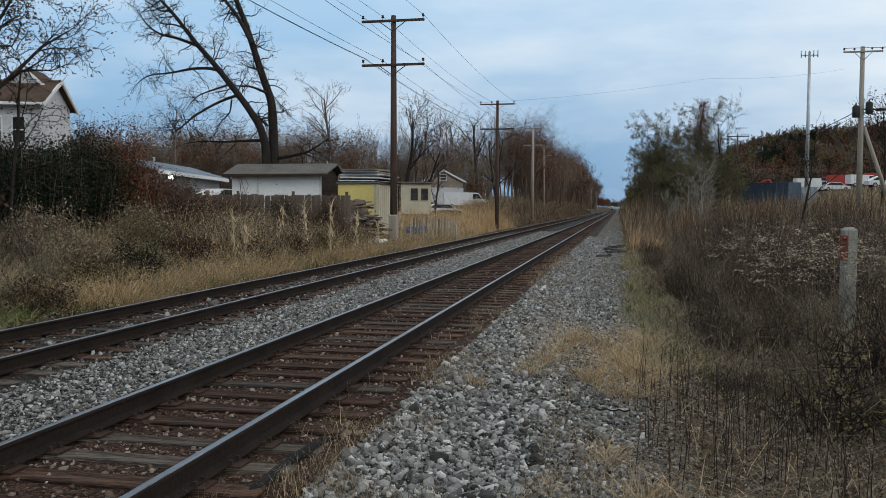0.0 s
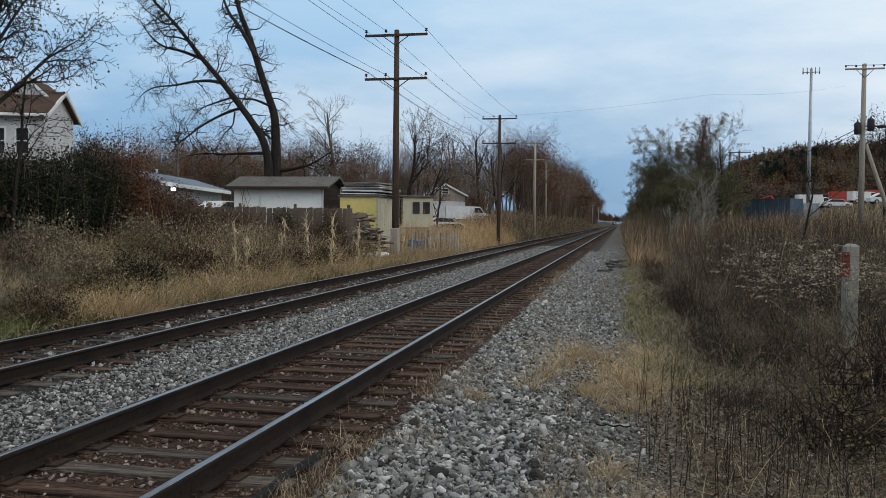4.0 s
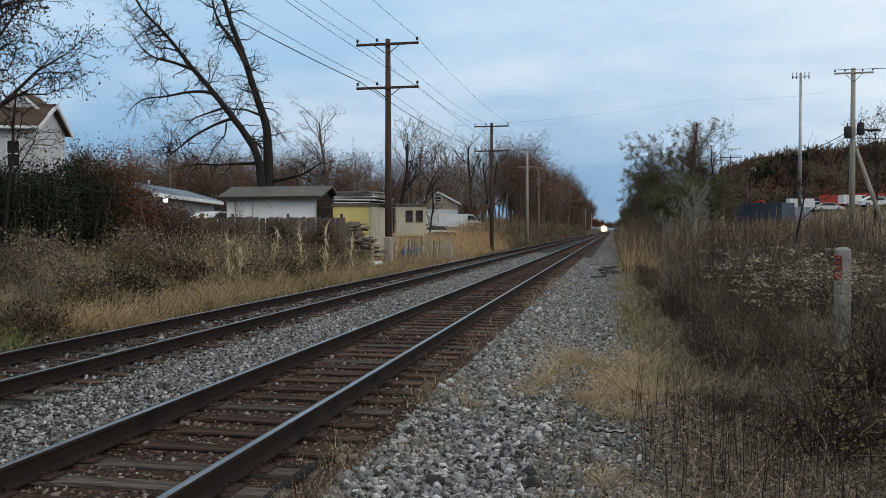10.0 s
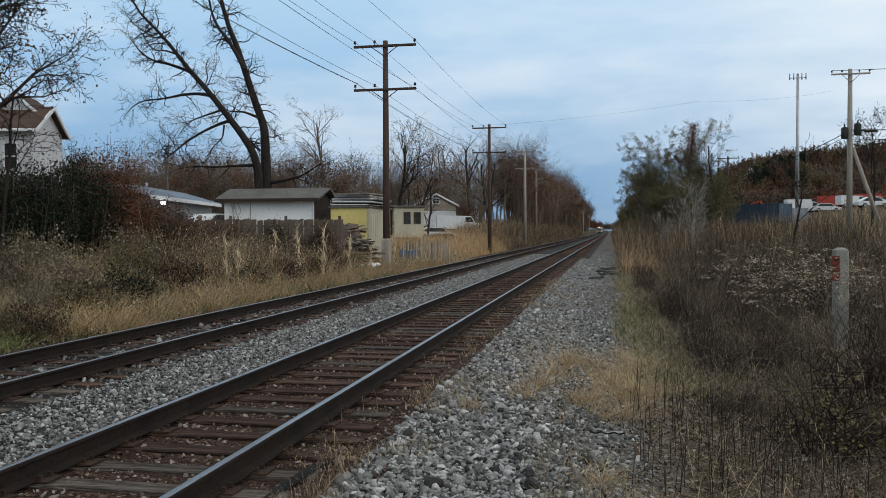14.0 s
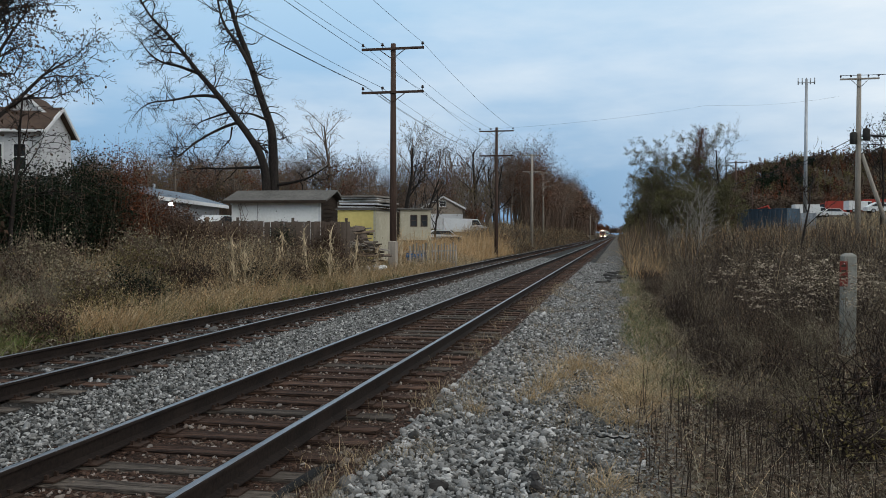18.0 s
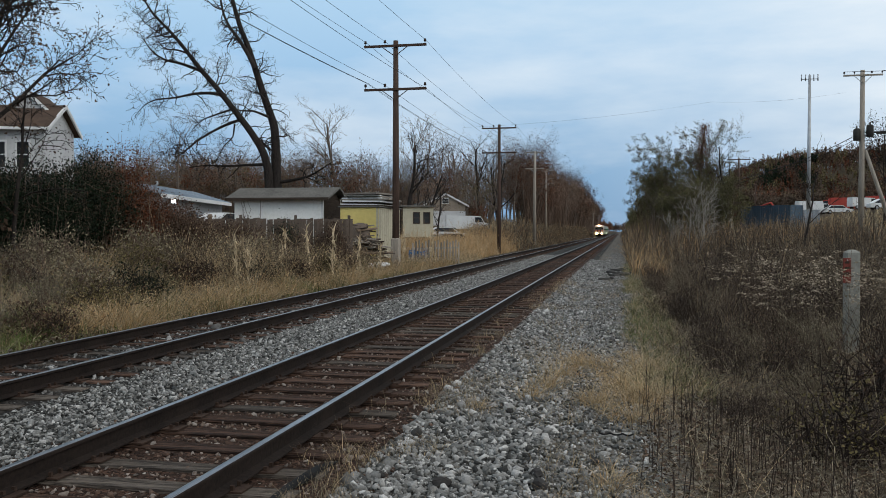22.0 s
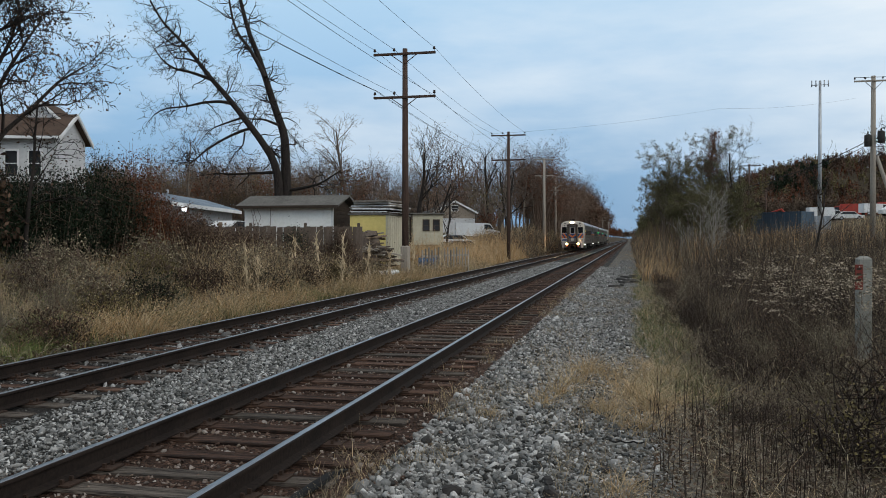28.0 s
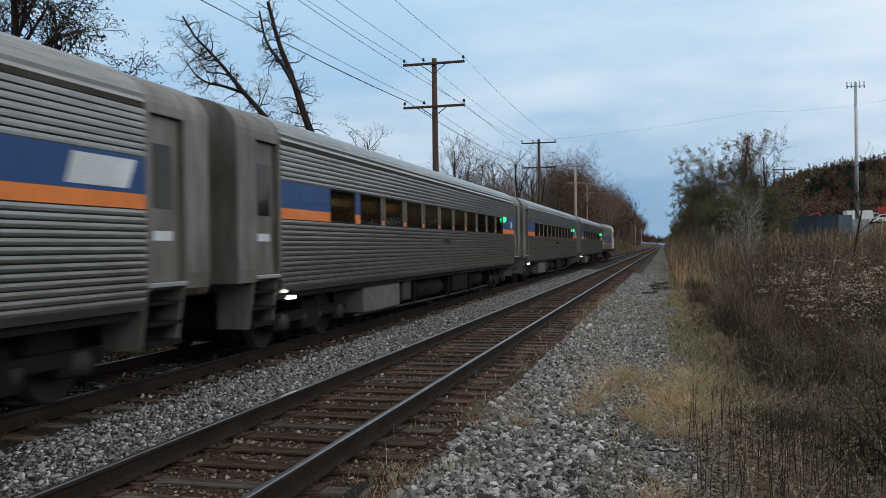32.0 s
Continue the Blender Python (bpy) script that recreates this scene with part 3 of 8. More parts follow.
def rail_mesh(name, top_mat, parent, x):
    half = [(0.0, 0.18), (0.020, 0.1795), (0.031, 0.175), (0.037, 0.166), (0.038, 0.148), (0.010, 0.135), (0.009, 0.035), (0.030, 0.026), (0.076, 0.012), (0.076, 0.0), (0.0, 0.0)]
    outline = half + [(-a, b) for a, b in half[-2:0:-1]]
    bm = bmesh.new()
    prism(bm, outline, -40, 1500)
    bm.normal_update()
    bmesh.ops.recalc_face_normals(bm, faces=bm.faces)
    for f in bm.faces:
        f.material_index = 1 if f.normal.z > 0.8 and f.calc_center_median().z > 0.17 else 0
    ob = finish(name, bm, [RAIL_RUST, top_mat], parent)
    ob.location = (x, 0, 0.006)
    return ob


def tie_meshes(material):
    made = []
    for k in range(4):
        rnd = random.Random(40 + k)
        bm = bmesh.new()
        bx(bm, -1.3, 1.3, -0.115, 0.115, -0.18, 0.0, 0.012)
        for v in bm.verts:
            v.co += Vector((rnd.uniform(-0.03, 0.03), rnd.uniform(-0.008, 0.008), rnd.uniform(-0.012, 0.004)))
        me = bpy.data.meshes.new("tie")
        bm.to_mesh(me)
        bm.free()
        me.materials.append(material)
        made.append(me)
    return made


def plate_mesh():
    bm = bmesh.new()
    bx(bm, -0.18, 0.18, -0.095, 0.095, 0.0, 0.014)
    for sx in (-1, 1):
        for sy in (-0.06, 0.05):
            bx(bm, sx * 0.095 - 0.014, sx * 0.095 + 0.014, sy - 0.012, sy + 0.012, 0.012, 0.05)
    bmesh.ops.recalc_face_normals(bm, faces=bm.faces)
    me = bpy.data.meshes.new("tie_plate")
    bm.to_mesh(me)
    bm.free()
    me.materials.append(PLATE)
    return me


def track(x, top_mat, label, seed, greys):
    t = thing("railway_track", label, "railway track", pose(x, 0, 0))
    for s in (-1, 1):
        rail_mesh("rail", top_mat, t, s * GAUGE / 2)
    rnd = random.Random(seed)
    wood, grey, plate = tie_meshes(TIE), tie_meshes(TIE_GREY), plate_mesh()
    y, far_v, far_f, base = 3.0 - 22 * 0.545, [], [], 0
    while y < 420:
        yy, turn = y + rnd.uniform(-0.05, 0.05), rnd.gauss(0, 1.2)
        dz = rnd.uniform(-0.012, 0.0)
        if y < 70:
            ob = new("tie", rnd.choice(grey if rnd.random() < greys else wood))
            ob.parent = t
            ob.matrix_basis = pose(rnd.gauss(0, 0.03), yy, dz, 0, 0, turn)
            if y < 45:
                for s in (-1, 1):
                    p = new("tie_plate", plate)
                    p.parent = ob
                    p.location = (s * GAUGE / 2, 0, 0.001)
        else:
            c, q = rnd.uniform(-0.05, 0.05), np.array([(sx * 1.3, sy * 0.115, sz) for sz in (-0.05, dz) for sy in (-1, 1) for sx in (-1, 1)])
            far_v.append(q + (c, yy, 0))
            far_f.append(np.array([(4, 5, 7, 6), (0, 1, 5, 4), (1, 3, 7, 5), (3, 2, 6, 7), (2, 0, 4, 6)]) + base)
            base += 8
        y += 0.545
    ob = array_mesh("distant_tie", np.concatenate(far_v), np.concatenate(far_f), TIE, t)
    ob["kind"] = "stuff"


ground_sheet()
ballast_bed()
track(NEAR_X, RAIL_TOP, "straight railway track with rusty rails on worn brown wooden ties", 1, 0.12)
track(FAR_X, RAIL_TOP, "straight railway track with rails on weathered ties in grey stone", 2, 0.45)


def stone_field(name, label, count, place, size, material, seed):
    """Loose broken stones, each a squashed and jittered lump of 20 faces."""
    rng = np.random.default_rng(seed)
    bm = bmesh.new()
    bmesh.ops.create_icosphere(bm, subdivisions=1, radius=1.0)
    base = np.array([v.co[:] for v in bm.verts])
    tri = np.array([[v.index for v in f.verts] for f in bm.faces])
    bm.free()
    pos = place(rng, count)
    count = len(pos)
    r = size * np.exp(rng.normal(0, 0.32, count))
    jit = 1 + rng.normal(0, 0.12, (count, len(base), 1))
    ax = rng.uniform(0.5, 1.4, (count, 1, 3)) * np.array([1.05, 1.05, 0.85])
    q = rng.normal(size=(count, 4))
    q /= np.linalg.norm(q, axis=1)[:, None]
    w, x, y, z = q.T
    rot = np.stack([np.stack([1 - 2 * (y * y + z * z), 2 * (x * y - w * z), 2 * (x * z + w * y)], -1), np.stack([2 * (x * y + w * z), 1 - 2 * (x * x + z * z), 2 * (y * z - w * x)], -1), np.stack([2 * (x * z - w * y), 2 * (y * z + w * x), 1 - 2 * (x * x + y * y)], -1)], 1)
    lump = base[None] * jit * 1.15
    for _ in range(7):
        # broken faces: whatever stands beyond a random plane is pressed back onto it
        n = rng.normal(size=(count, 1, 3))
        n /= np.linalg.norm(n, axis=2)[:, :, None]
        over = np.maximum(0, (lump * n).sum(2) - rng.uniform(0.22, 0.62, (count, 1)))
        lump = lump - over[:, :, None] * n
    v = np.einsum("nij,nkj->nki", rot, lump * ax) * r[:, None, None] * 1.45
    v[:, :, 2] *= 0.85
    v += pos[:, None, :]
    f = tri[None] + (np.arange(count) * len(base))[:, None, None]
    ob = array_mesh(name, v.reshape(-1, 3), f.reshape(-1, 3), material)
    tagged(ob, label, "ballast stones", kind="stuff")


def bed_height(x):
    return np.interp(x, [-9.95, -9.1, -8.9, -6.2, -5.75, -5.2, -4.95, -2.2, -1.95, -1.4, -0.6, 0.4], [-0.30, -0.06, -0.03, -0.03, -0.06, -0.05, -0.035, -0.04, -0.07, -0.15, -0.13, -0.14])


def spots(x0, x1, y0, y1, power=1.8, skip=None, sink=0.0):
    """Places spread over a strip, thinning out with distance along it."""
    def place(rng, n):
        u = rng.uniform(0, 1, n)
        y = y0 * (y1 / y0) ** (u ** (1 / power) if power else u)
        x = rng.uniform(x0, x1, n)
        keep = np.ones(n, bool) if skip is None else skip(rng, x, y)
        x, y = x[keep], y[keep]
        return np.stack([x, y, bed_height(x) + rng.uniform(-0.02, 0.02, len(x)) + sink], -1)
    return place


def beside_ties(rng, x, y):
    inside = np.abs(x - NEAR_X) < 1.3
    on_rail = np.abs(np.abs(x - NEAR_X) - GAUGE / 2) < 0.10
    phase = np.abs(((y - 3.0) / 0.545 + 0.5) % 1.0 - 0.5) * 0.545
    return ~on_rail & (~inside | (phase > 0.13) | (rng.uniform(0, 1, len(x)) < 0.28))


def beside_far_ties(rng, x, y):
    inside = np.abs(x - FAR_X) < 1.25
    on_rail = np.abs(np.abs(x - FAR_X) - GAUGE / 2) < 0.10
    phase = np.abs(((y - 3.0) / 0.545 + 0.5) % 1.0 - 0.5) * 0.545
    return ~on_rail & (~inside | (phase > 0.12) | (rng.uniform(0, 1, len(x)) < 0.12))

GRIMY_STONE = stone_mat("grimy_ballast_stone", [(0.032, 0.03, 0.028), (0.06, 0.056, 0.052), (0.10, 0.094, 0.088), (0.05, 0.045, 0.04), (0.24, 0.234, 0.225), (0.07, 0.062, 0.055), (0.38, 0.37, 0.355), (0.12, 0.113, 0.105)])
stone_field("middle_ballast", "grey broken ballast stones heaped between the tracks", 66000, spots(-6.25, -4.85, 4.5, 70), 0.0165, STONE, 5)
stone_field("shoulder_ballast", "pale grey ballast stones on the track shoulder", 56000, spots(-2.05, -0.65, 3.6, 60, 1.3), 0.0215, STONE, 6)
stone_field("far_ballast", "grimy ballast stones under the far rails", 24000, spots(-9.6, -6.2, 8, 60, 1.6, beside_far_ties), 0.024, GRIMY_STONE, 7)
stone_field("brown_ballast", "rust-brown ballast stones between worn ties", 36000, spots(-5.0, -1.8, 3.6, 45, 1.5, beside_ties, -0.008), 0.0150, RUSTY_STONE, 8)
stone_field("path_stones", "scattered small grey stones on the gravel path", 32000, spots(-0.9, 0.35, 4.5, 80, 1.3, None, -0.004), 0.0165, STONE, 9)

# ---------------------------------------------------------------- line poles along the left of the tracks
INSULATOR = mat("insulator_glaze", (0.05, 0.035, 0.03), rough=0.25, bump=0)
GALV = mat("galvanised", (0.42, 0.43, 0.44), (0.30, 0.31, 0.32), 0.45, 0.7, grain=20, patch=2, bump=0.05)


def insulator(name, x, y, z, parent):
    bm = bmesh.new()
    tube(bm, [(x, y, z), (x, y, z + 0.10)], 0.015, 6)
    tube(bm, [(x, y, z + 0.09), (x, y, z + 0.12), (x, y, z + 0.16), (x, y, z + 0.2), (x, y, z + 0.24)], [0.05, 0.085, 0.05, 0.075, 0.035], 8)
    return part(name, bm, INSULATOR, parent, smooth=True)


def line_pole(x, y, top, arms, half, wood, label, rad=0.16, pins=((-1, -0.34, 1), (-1, -0.34, 1)), lean=0.0):
    z0 = gz(x, y) - 0.3
    p = thing("utility_pole", label, "utility pole", pose(x, y, z0, 0, lean, 0), "poles beside the tracks")
    rod("pole", [(0, 0, 0), (0, 0, (top - z0) * 0.5), (0, 0, top - z0)], [rad, rad * 0.85, rad * 0.66], wood, p, 12)
    for a, pin in zip(arms, pins):
        h = a - z0
        arm = box("crossarm", (-half, half, -0.19, -0.09, h - 0.06, h + 0.06), wood, p, 0.008)
        for s in (-1, 1):
            bm = bmesh.new()
            tube(bm, [(s * half * 0.42, -0.2, h - 0.05), (s * 0.05, -0.2, h - 0.5)], 0.022, 6)
            part("brace", bm, GALV if wood is POLE_GREY else wood, p)
        for q in pin:
            insulator("insulator", q * half * 0.96, -0.14, h + 0.06, arm)
    return p


P1, P2, P3, P4, P5 = (-11.2, 41.7), (-11.2, 79.0), (-11.2, 112.5), (-12.6, 146.0), (-11.2, 353.0)
line_pole(*P1, 11.53, (11.25, 9.06), 1.62, POLE, "tall dark creosoted utility pole with two crossarms", 0.19)
box("base_wrap", (-0.215, 0.215, -0.215, 0.215, 0.2, 2.1), POLE_GREY, [o for o in scene.objects if o.name == "utility_pole"][0], 0.06, "weathered grey sheathing round the foot")
line_pole(*P2, 11.9, (11.55, 9.25), 1.62, POLE, "tall dark creosoted utility pole among dry grass", 0.19)
line_pole(*P3, 12.5, (12.35, 10.2), 1.25, POLE_GREY, "pale weathered utility pole with two crossarms", 0.22)
line_pole(*P4, 12.6, (12.45, 10.9, 10.1), 1.3, POLE_GREY, "weathered brown utility pole with three crossarms", 0.2, ((-1, 1), (-1, 1), (-1, 1)))
line_pole(*P5, 10.6, (10.3, 9.2), 1.4, POLE_GREY, "distant weathered utility pole beside the tracks", 0.2)
line_pole(-11.4, 455.0, 10.6, (10.3, 9.2), 1.4, POLE_GREY, "distant weathered utility pole beside the tracks", 0.2)


def wire(pts, sag, rad, label, steps=14):
    bm = bmesh.new()
    line = []
    for a, b in zip(pts, pts[1:]):
        a, b = Vector(a), Vector(b)
        for i in range(steps + (b == Vector(pts[-1]))):
            u = i / steps
            line.append(a.lerp(b, u) - Vector((0, 0, sag * 4 * u * (1 - u))))
    tube(bm, line, rad, 5)
    return tagged(finish("overhead_wire", bm, WIRE), label, "wire", "wires between the poles")


for dx, z1, z2, z3 in ((-1.56, 11.5, 11.8, 12.6), (-0.55, 11.5, 11.8, 12.6), (1.56, 11.5, 11.8, 12.6), (-1.56, 9.45, 9.6, 10.4), (-0.55, 9.3, 9.5, 10.4), (1.56, 9.1, 9.4, 10.4)):
    wire([(-11.2 + dx, -34, z1), (-11.2 + dx, 4, z1), (P1[0] + dx, P1[1], z1), (P2[0] + dx, P2[1], z2), (P3[0] + dx * 0.75, P3[1], z3)], 0.35, 0.009, "thin dark overhead wire strung between wooden poles")
wire([(-12.85, -30, 9.35), (-12.85, 4, 9.35), (P1[0] - 1.45, P1[1], 9.42), (P2[0] - 1.3, P2[1], 9.4), (P3[0] - 1.0, P3[1], 9.9)], 0.30, 0.011, "thick dark cable slung below the crossarms")

# ---------------------------------------------------------------- the train
STEEL = mat("fluted_steel", (0.365, 0.357, 0.345), (0.225, 0.22, 0.21), 0.28, 0.95, grain=6, patch=0.8, bump=0.03, stretch=(1, 0.3, 3))
SMOOTH_STEEL = mat("smooth_steel", (0.25, 0.233, 0.212), (0.115, 0.102, 0.09), 0.45, 0.5, grain=5, patch=0.9, bump=0.03, stretch=(1, 1, 0.3))
CREAM = mat("cab_paint", (0.70, 0.63, 0.54), (0.54, 0.48, 0.40), 0.5, grain=8, patch=1.2, bump=0.05)
BLUE = mat("blue_stripe", (0.030, 0.075, 0.20), (0.022, 0.055, 0.15), 0.4, grain=9, patch=1, bump=0.02)
ORANGE = mat("orange_stripe", (0.72, 0.22, 0.055), (0.54, 0.15, 0.045), 0.4, grain=9, patch=1, bump=0.02)
DARK = mat("underframe_grime", (0.012, 0.0112, 0.0105), (0.006, 0.0056, 0.005), 0.9, grain=7, patch=1.2)
GREY_BOX = mat("equipment_grey", (0.05, 0.048, 0.045), (0.024, 0.023, 0.021), 0.8, grain=6, patch=1.0)
LOCKER = mat("locker_grey", (0.13, 0.128, 0.12), (0.07, 0.068, 0.062), 0.8, grain=6, patch=1.0)
RUBBER = mat("bellows_rubber", (0.115, 0.088, 0.070), (0.052, 0.040, 0.032), 0.85, grain=8, patch=1.0)
# dark steel for groove faces: shade between the flutes, painted
GROOVE_SHADE = mat("groove_shade", (0.07, 0.067, 0.062), (0.04, 0.038, 0.035), 0.7, 0.4, grain=6, patch=1, bump=0)
WHEEL = mat("wheel_steel", (0.040, 0.036, 0.033), (0.02, 0.018, 0.016), 0.7, 0.2)
SEAT = mat("seat_cloth", (0.42, 0.27, 0.11), (0.28, 0.17, 0.07), 0.9, grain=20, patch=2)
PALE = mat("pale_lettering", (0.62, 0.66, 0.70), rough=0.5, bump=0)
INK = mat("dark_lettering", (0.02, 0.02, 0.025), rough=0.5, bump=0)
CABIN_LAMP = mat("cabin_lamp", (0.9, 0.8, 0.6), glow=(1.0, 0.60, 0.22), power=32.0, bump=0)
GREEN_LAMP = mat("green_lamp", (0.1, 0.8, 0.3), glow=(0.02, 1.0, 0.20), power=2.6, bump=0)
WHITE_LAMP = mat("step_lamp", (0.9, 0.9, 0.85), glow=(1.0, 0.97, 0.88), power=14.0, bump=0)
# orange glow added to the reflector in place of the lamps' halo
HALO_BOWL = mat("lamp_bowl", (1, 0.8, 0.6), glow=(1.0, 0.44, 0.14), power=2.2, bump=0)
WARM_LAMP = mat("head_lamp", (1, 0.9, 0.7), glow=(1.0, 0.62, 0.26), power=1000.0, bump=0)
DITCH_LAMP = mat("ditch_lamp", (1, 0.9, 0.7), glow=(1.0, 0.60, 0.22), power=3200.0, bump=0)
RED_LAMP = mat("red_lamp", (0.8, 0.1, 0.1), glow=(1.0, 0.16, 0.10), power=0.7, bump=0)
SIGN_LAMP = mat("sign_lamp", (0.9, 0.8, 0.1), glow=(1.0, 0.80, 0.10), power=1.5, bump=0)


def pane_mat():
    m = bpy.data.materials.new("train_glass")
    m.use_nodes = True
    n, l = m.node_tree.nodes, m.node_tree.links
    n.remove(n["Principled BSDF"])
    t, g, f, mx = n.new("ShaderNodeBsdfTransparent"), n.new("ShaderNodeBsdfGlossy"), n.new("ShaderNodeFresnel"), n.new("ShaderNodeMixShader")
    t.inputs[0].default_value, g.inputs["Roughness"].default_value = (0.75, 0.72, 0.66, 1), 0.04
    g.inputs["Color"].default_value = (0.8, 0.85, 0.9, 1)
    f.inputs[0].default_value = 1.15
    l.new(f.outputs[0], mx.inputs[0])
    l.new(t.outputs[0], mx.inputs[1])
    l.new(g.outputs[0], mx.inputs[2])
    l.new(mx.outputs[0], n["Material Output"].inputs[0])
    return m


PANE = pane_mat()
LENGTH, PITCH, SPEED = 24.95, 25.75, 32.0


def flutes(x, z0, z1, pitch=0.088):
    n = round((z1 - z0) / pitch)
    p = (z1 - z0) / n
    out = []
    for i in range(n):
        a = z0 + i * p
        out += [(x - 0.001, a), (x + 0.003, a + 0.10 * p), (x + 0.005, a + 0.45 * p), (x + 0.003, a + 0.84 * p), (x - 0.022, a + 0.87 * p), (x - 0.022, a + 0.98 * p)]
    return out + [(x - 0.004, z1)]


def roof_arc(x0, z0, x1, z1, n=10, ribs=False):
    """From the side wall's top over the shoulder to the middle of the roof."""
    out = []
    for i in range(n + 1):
        a = math.pi / 2 * i / n
        k = 0.022 if ribs and i % 2 and i < n else 0.0
        out.append((x1 + (x0 - x1 + k) * math.cos(a) ** 0.72, z0 + (z1 - z0 + k) * math.sin(a) ** 0.86))
    return out


def both_sides(half):
    return half + [(-x, z) for x, z in half[::-1]]


def shell(name, half, y0, y1, material, parent, label=""):
    bm = bmesh.new()
    prism(bm, both_sides(half), y0, y1)
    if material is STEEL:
        # the shade in the grooves of the flutes is put into their colour
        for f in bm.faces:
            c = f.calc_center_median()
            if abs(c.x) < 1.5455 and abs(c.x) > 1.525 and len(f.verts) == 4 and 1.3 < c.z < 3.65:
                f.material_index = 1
        return part(name, bm, [STEEL, GROOVE_SHADE], parent, label)
    return part(name, bm, material, parent, label)


def truck(parent, y):
    t = part("truck", (lambda b: (bx(b, -1.15, 1.15, y - 0.35, y + 0.35, 0.62, 0.95, 0.03), b)[1])(bmesh.new()), DARK, parent)
    # added dark block between the wheels, in place of the shadow there
    bm = bmesh.new()
    bx(bm, -0.62, 0.62, y - 1.9, y + 1.9, 0.36, 0.62, 0.04)
    part("brake_rigging", bm, DARK, t)
    for s in (-1, 1):
        bm = bmesh.new()
        for a, b, z0, z1 in ((-1.75, 1.75, 0.62, 0.80), (-0.45, 0.45, 0.45, 0.66), (-1.6, -1.0, 0.50, 0.80), (1.0, 1.6, 0.50, 0.80)):
            bx(bm, min(s * 1.02, s * 1.2), max(s * 1.02, s * 1.2), y + a, y + b, z0, z1, 0.02)
        part("side_frame", bm, DARK, t)
        for c in (-0.35, 0.35):
            rod("spring", [(s * 1.12, y + c, 0.52), (s * 1.12, y + c, 0.72)], 0.11, WHEEL, t, 8)
        for c in (-1.3, 1.3):
            rod("wheel", [(s * 0.68, y + c, 0.64), (s * 0.74, y + c, 0.64), (s * 0.76, y + c, 0.64), (s * 0.83, y + c, 0.64)], [0.48, 0.48, 0.455, 0.445], WHEEL, t, 24, smooth=False)
            rod("axle_box", [(s * 1.0, y + c, 0.64), (s * 1.26, y + c, 0.64)], 0.14, GREY_BOX, t, 10)
    return t


def door_bay(parent, y0, y1, s, cab=False):
    """A recessed side door, with its window, sill and step well."""
    xa, xb = sorted((s * 1.40, s * 1.49))
    d = box("side_door", (xa, xb, y0, y1, 1.50, 3.57), SMOOTH_STEEL, parent, 0.01)
    w0, w1 = y0 + 0.17, y1 - 0.17
    box("door_window", (*sorted((s * 1.485, s * 1.497)), w0, w1, 2.42, 3.22), PANE_DARK, d, 0.0)
    box("door_notice", (*sorted((s * 1.488, s * 1.495)), w0, w1, 2.02, 2.14), PALE, d, 0.0)
    bm = bmesh.new()
    for k, (z0, z1) in enumerate(((0.70, 0.76), (0.96, 1.0), (1.22, 1.26))):
        bx(bm, *sorted((s * (1.22 - 0.15 * k), s * 1.5)), y0, y1, z0, z1)
    for k in range(3):
        bx(bm, *sorted((s * (1.20 - 0.15 * k), s * (1.24 - 0.15 * k))), y0, y1, 0.70 + 0.26 * k, 0.96 + 0.26 * k)
    well = part("step_well", bm, DARK, parent)
    for q in (y0 - 0.05, y1):
        bm = bmesh.new()
        prism(bm, [(s * 0.9, 0.68), (s * 1.42, 0.68), (s * 1.52, 1.44), (s * 0.9, 1.44)], q, q + 0.05)
        part("side_sheet", bm, SMOOTH_STEEL, well, "dirty steel sheet beside the steps")
    box("door_sill", (*sorted((s * 1.38, s * 1.58)), y0 - 0.04, y1 + 0.04, 1.44, 1.50), GALV, parent, 0.01)


PANE_DARK = glass("dark_glass", (0.010, 0.0095, 0.009), 0.08)
PANE_DARK.node_tree.nodes["Principled BSDF"].inputs["Specular IOR Level"].default_value = 0.22


def band(name, y0, y1, s, parent, top=True):
    x = s * 1.566
    b = box(name, (*sorted((s * 1.48, x)), y0, y1, 2.57, 3.012), BLUE, parent, 0.0)
    box("orange_stripe", (*sorted((s * 1.48, x)), y0, y1, 2.392, 2.568), ORANGE, b, 0.0)
    return b


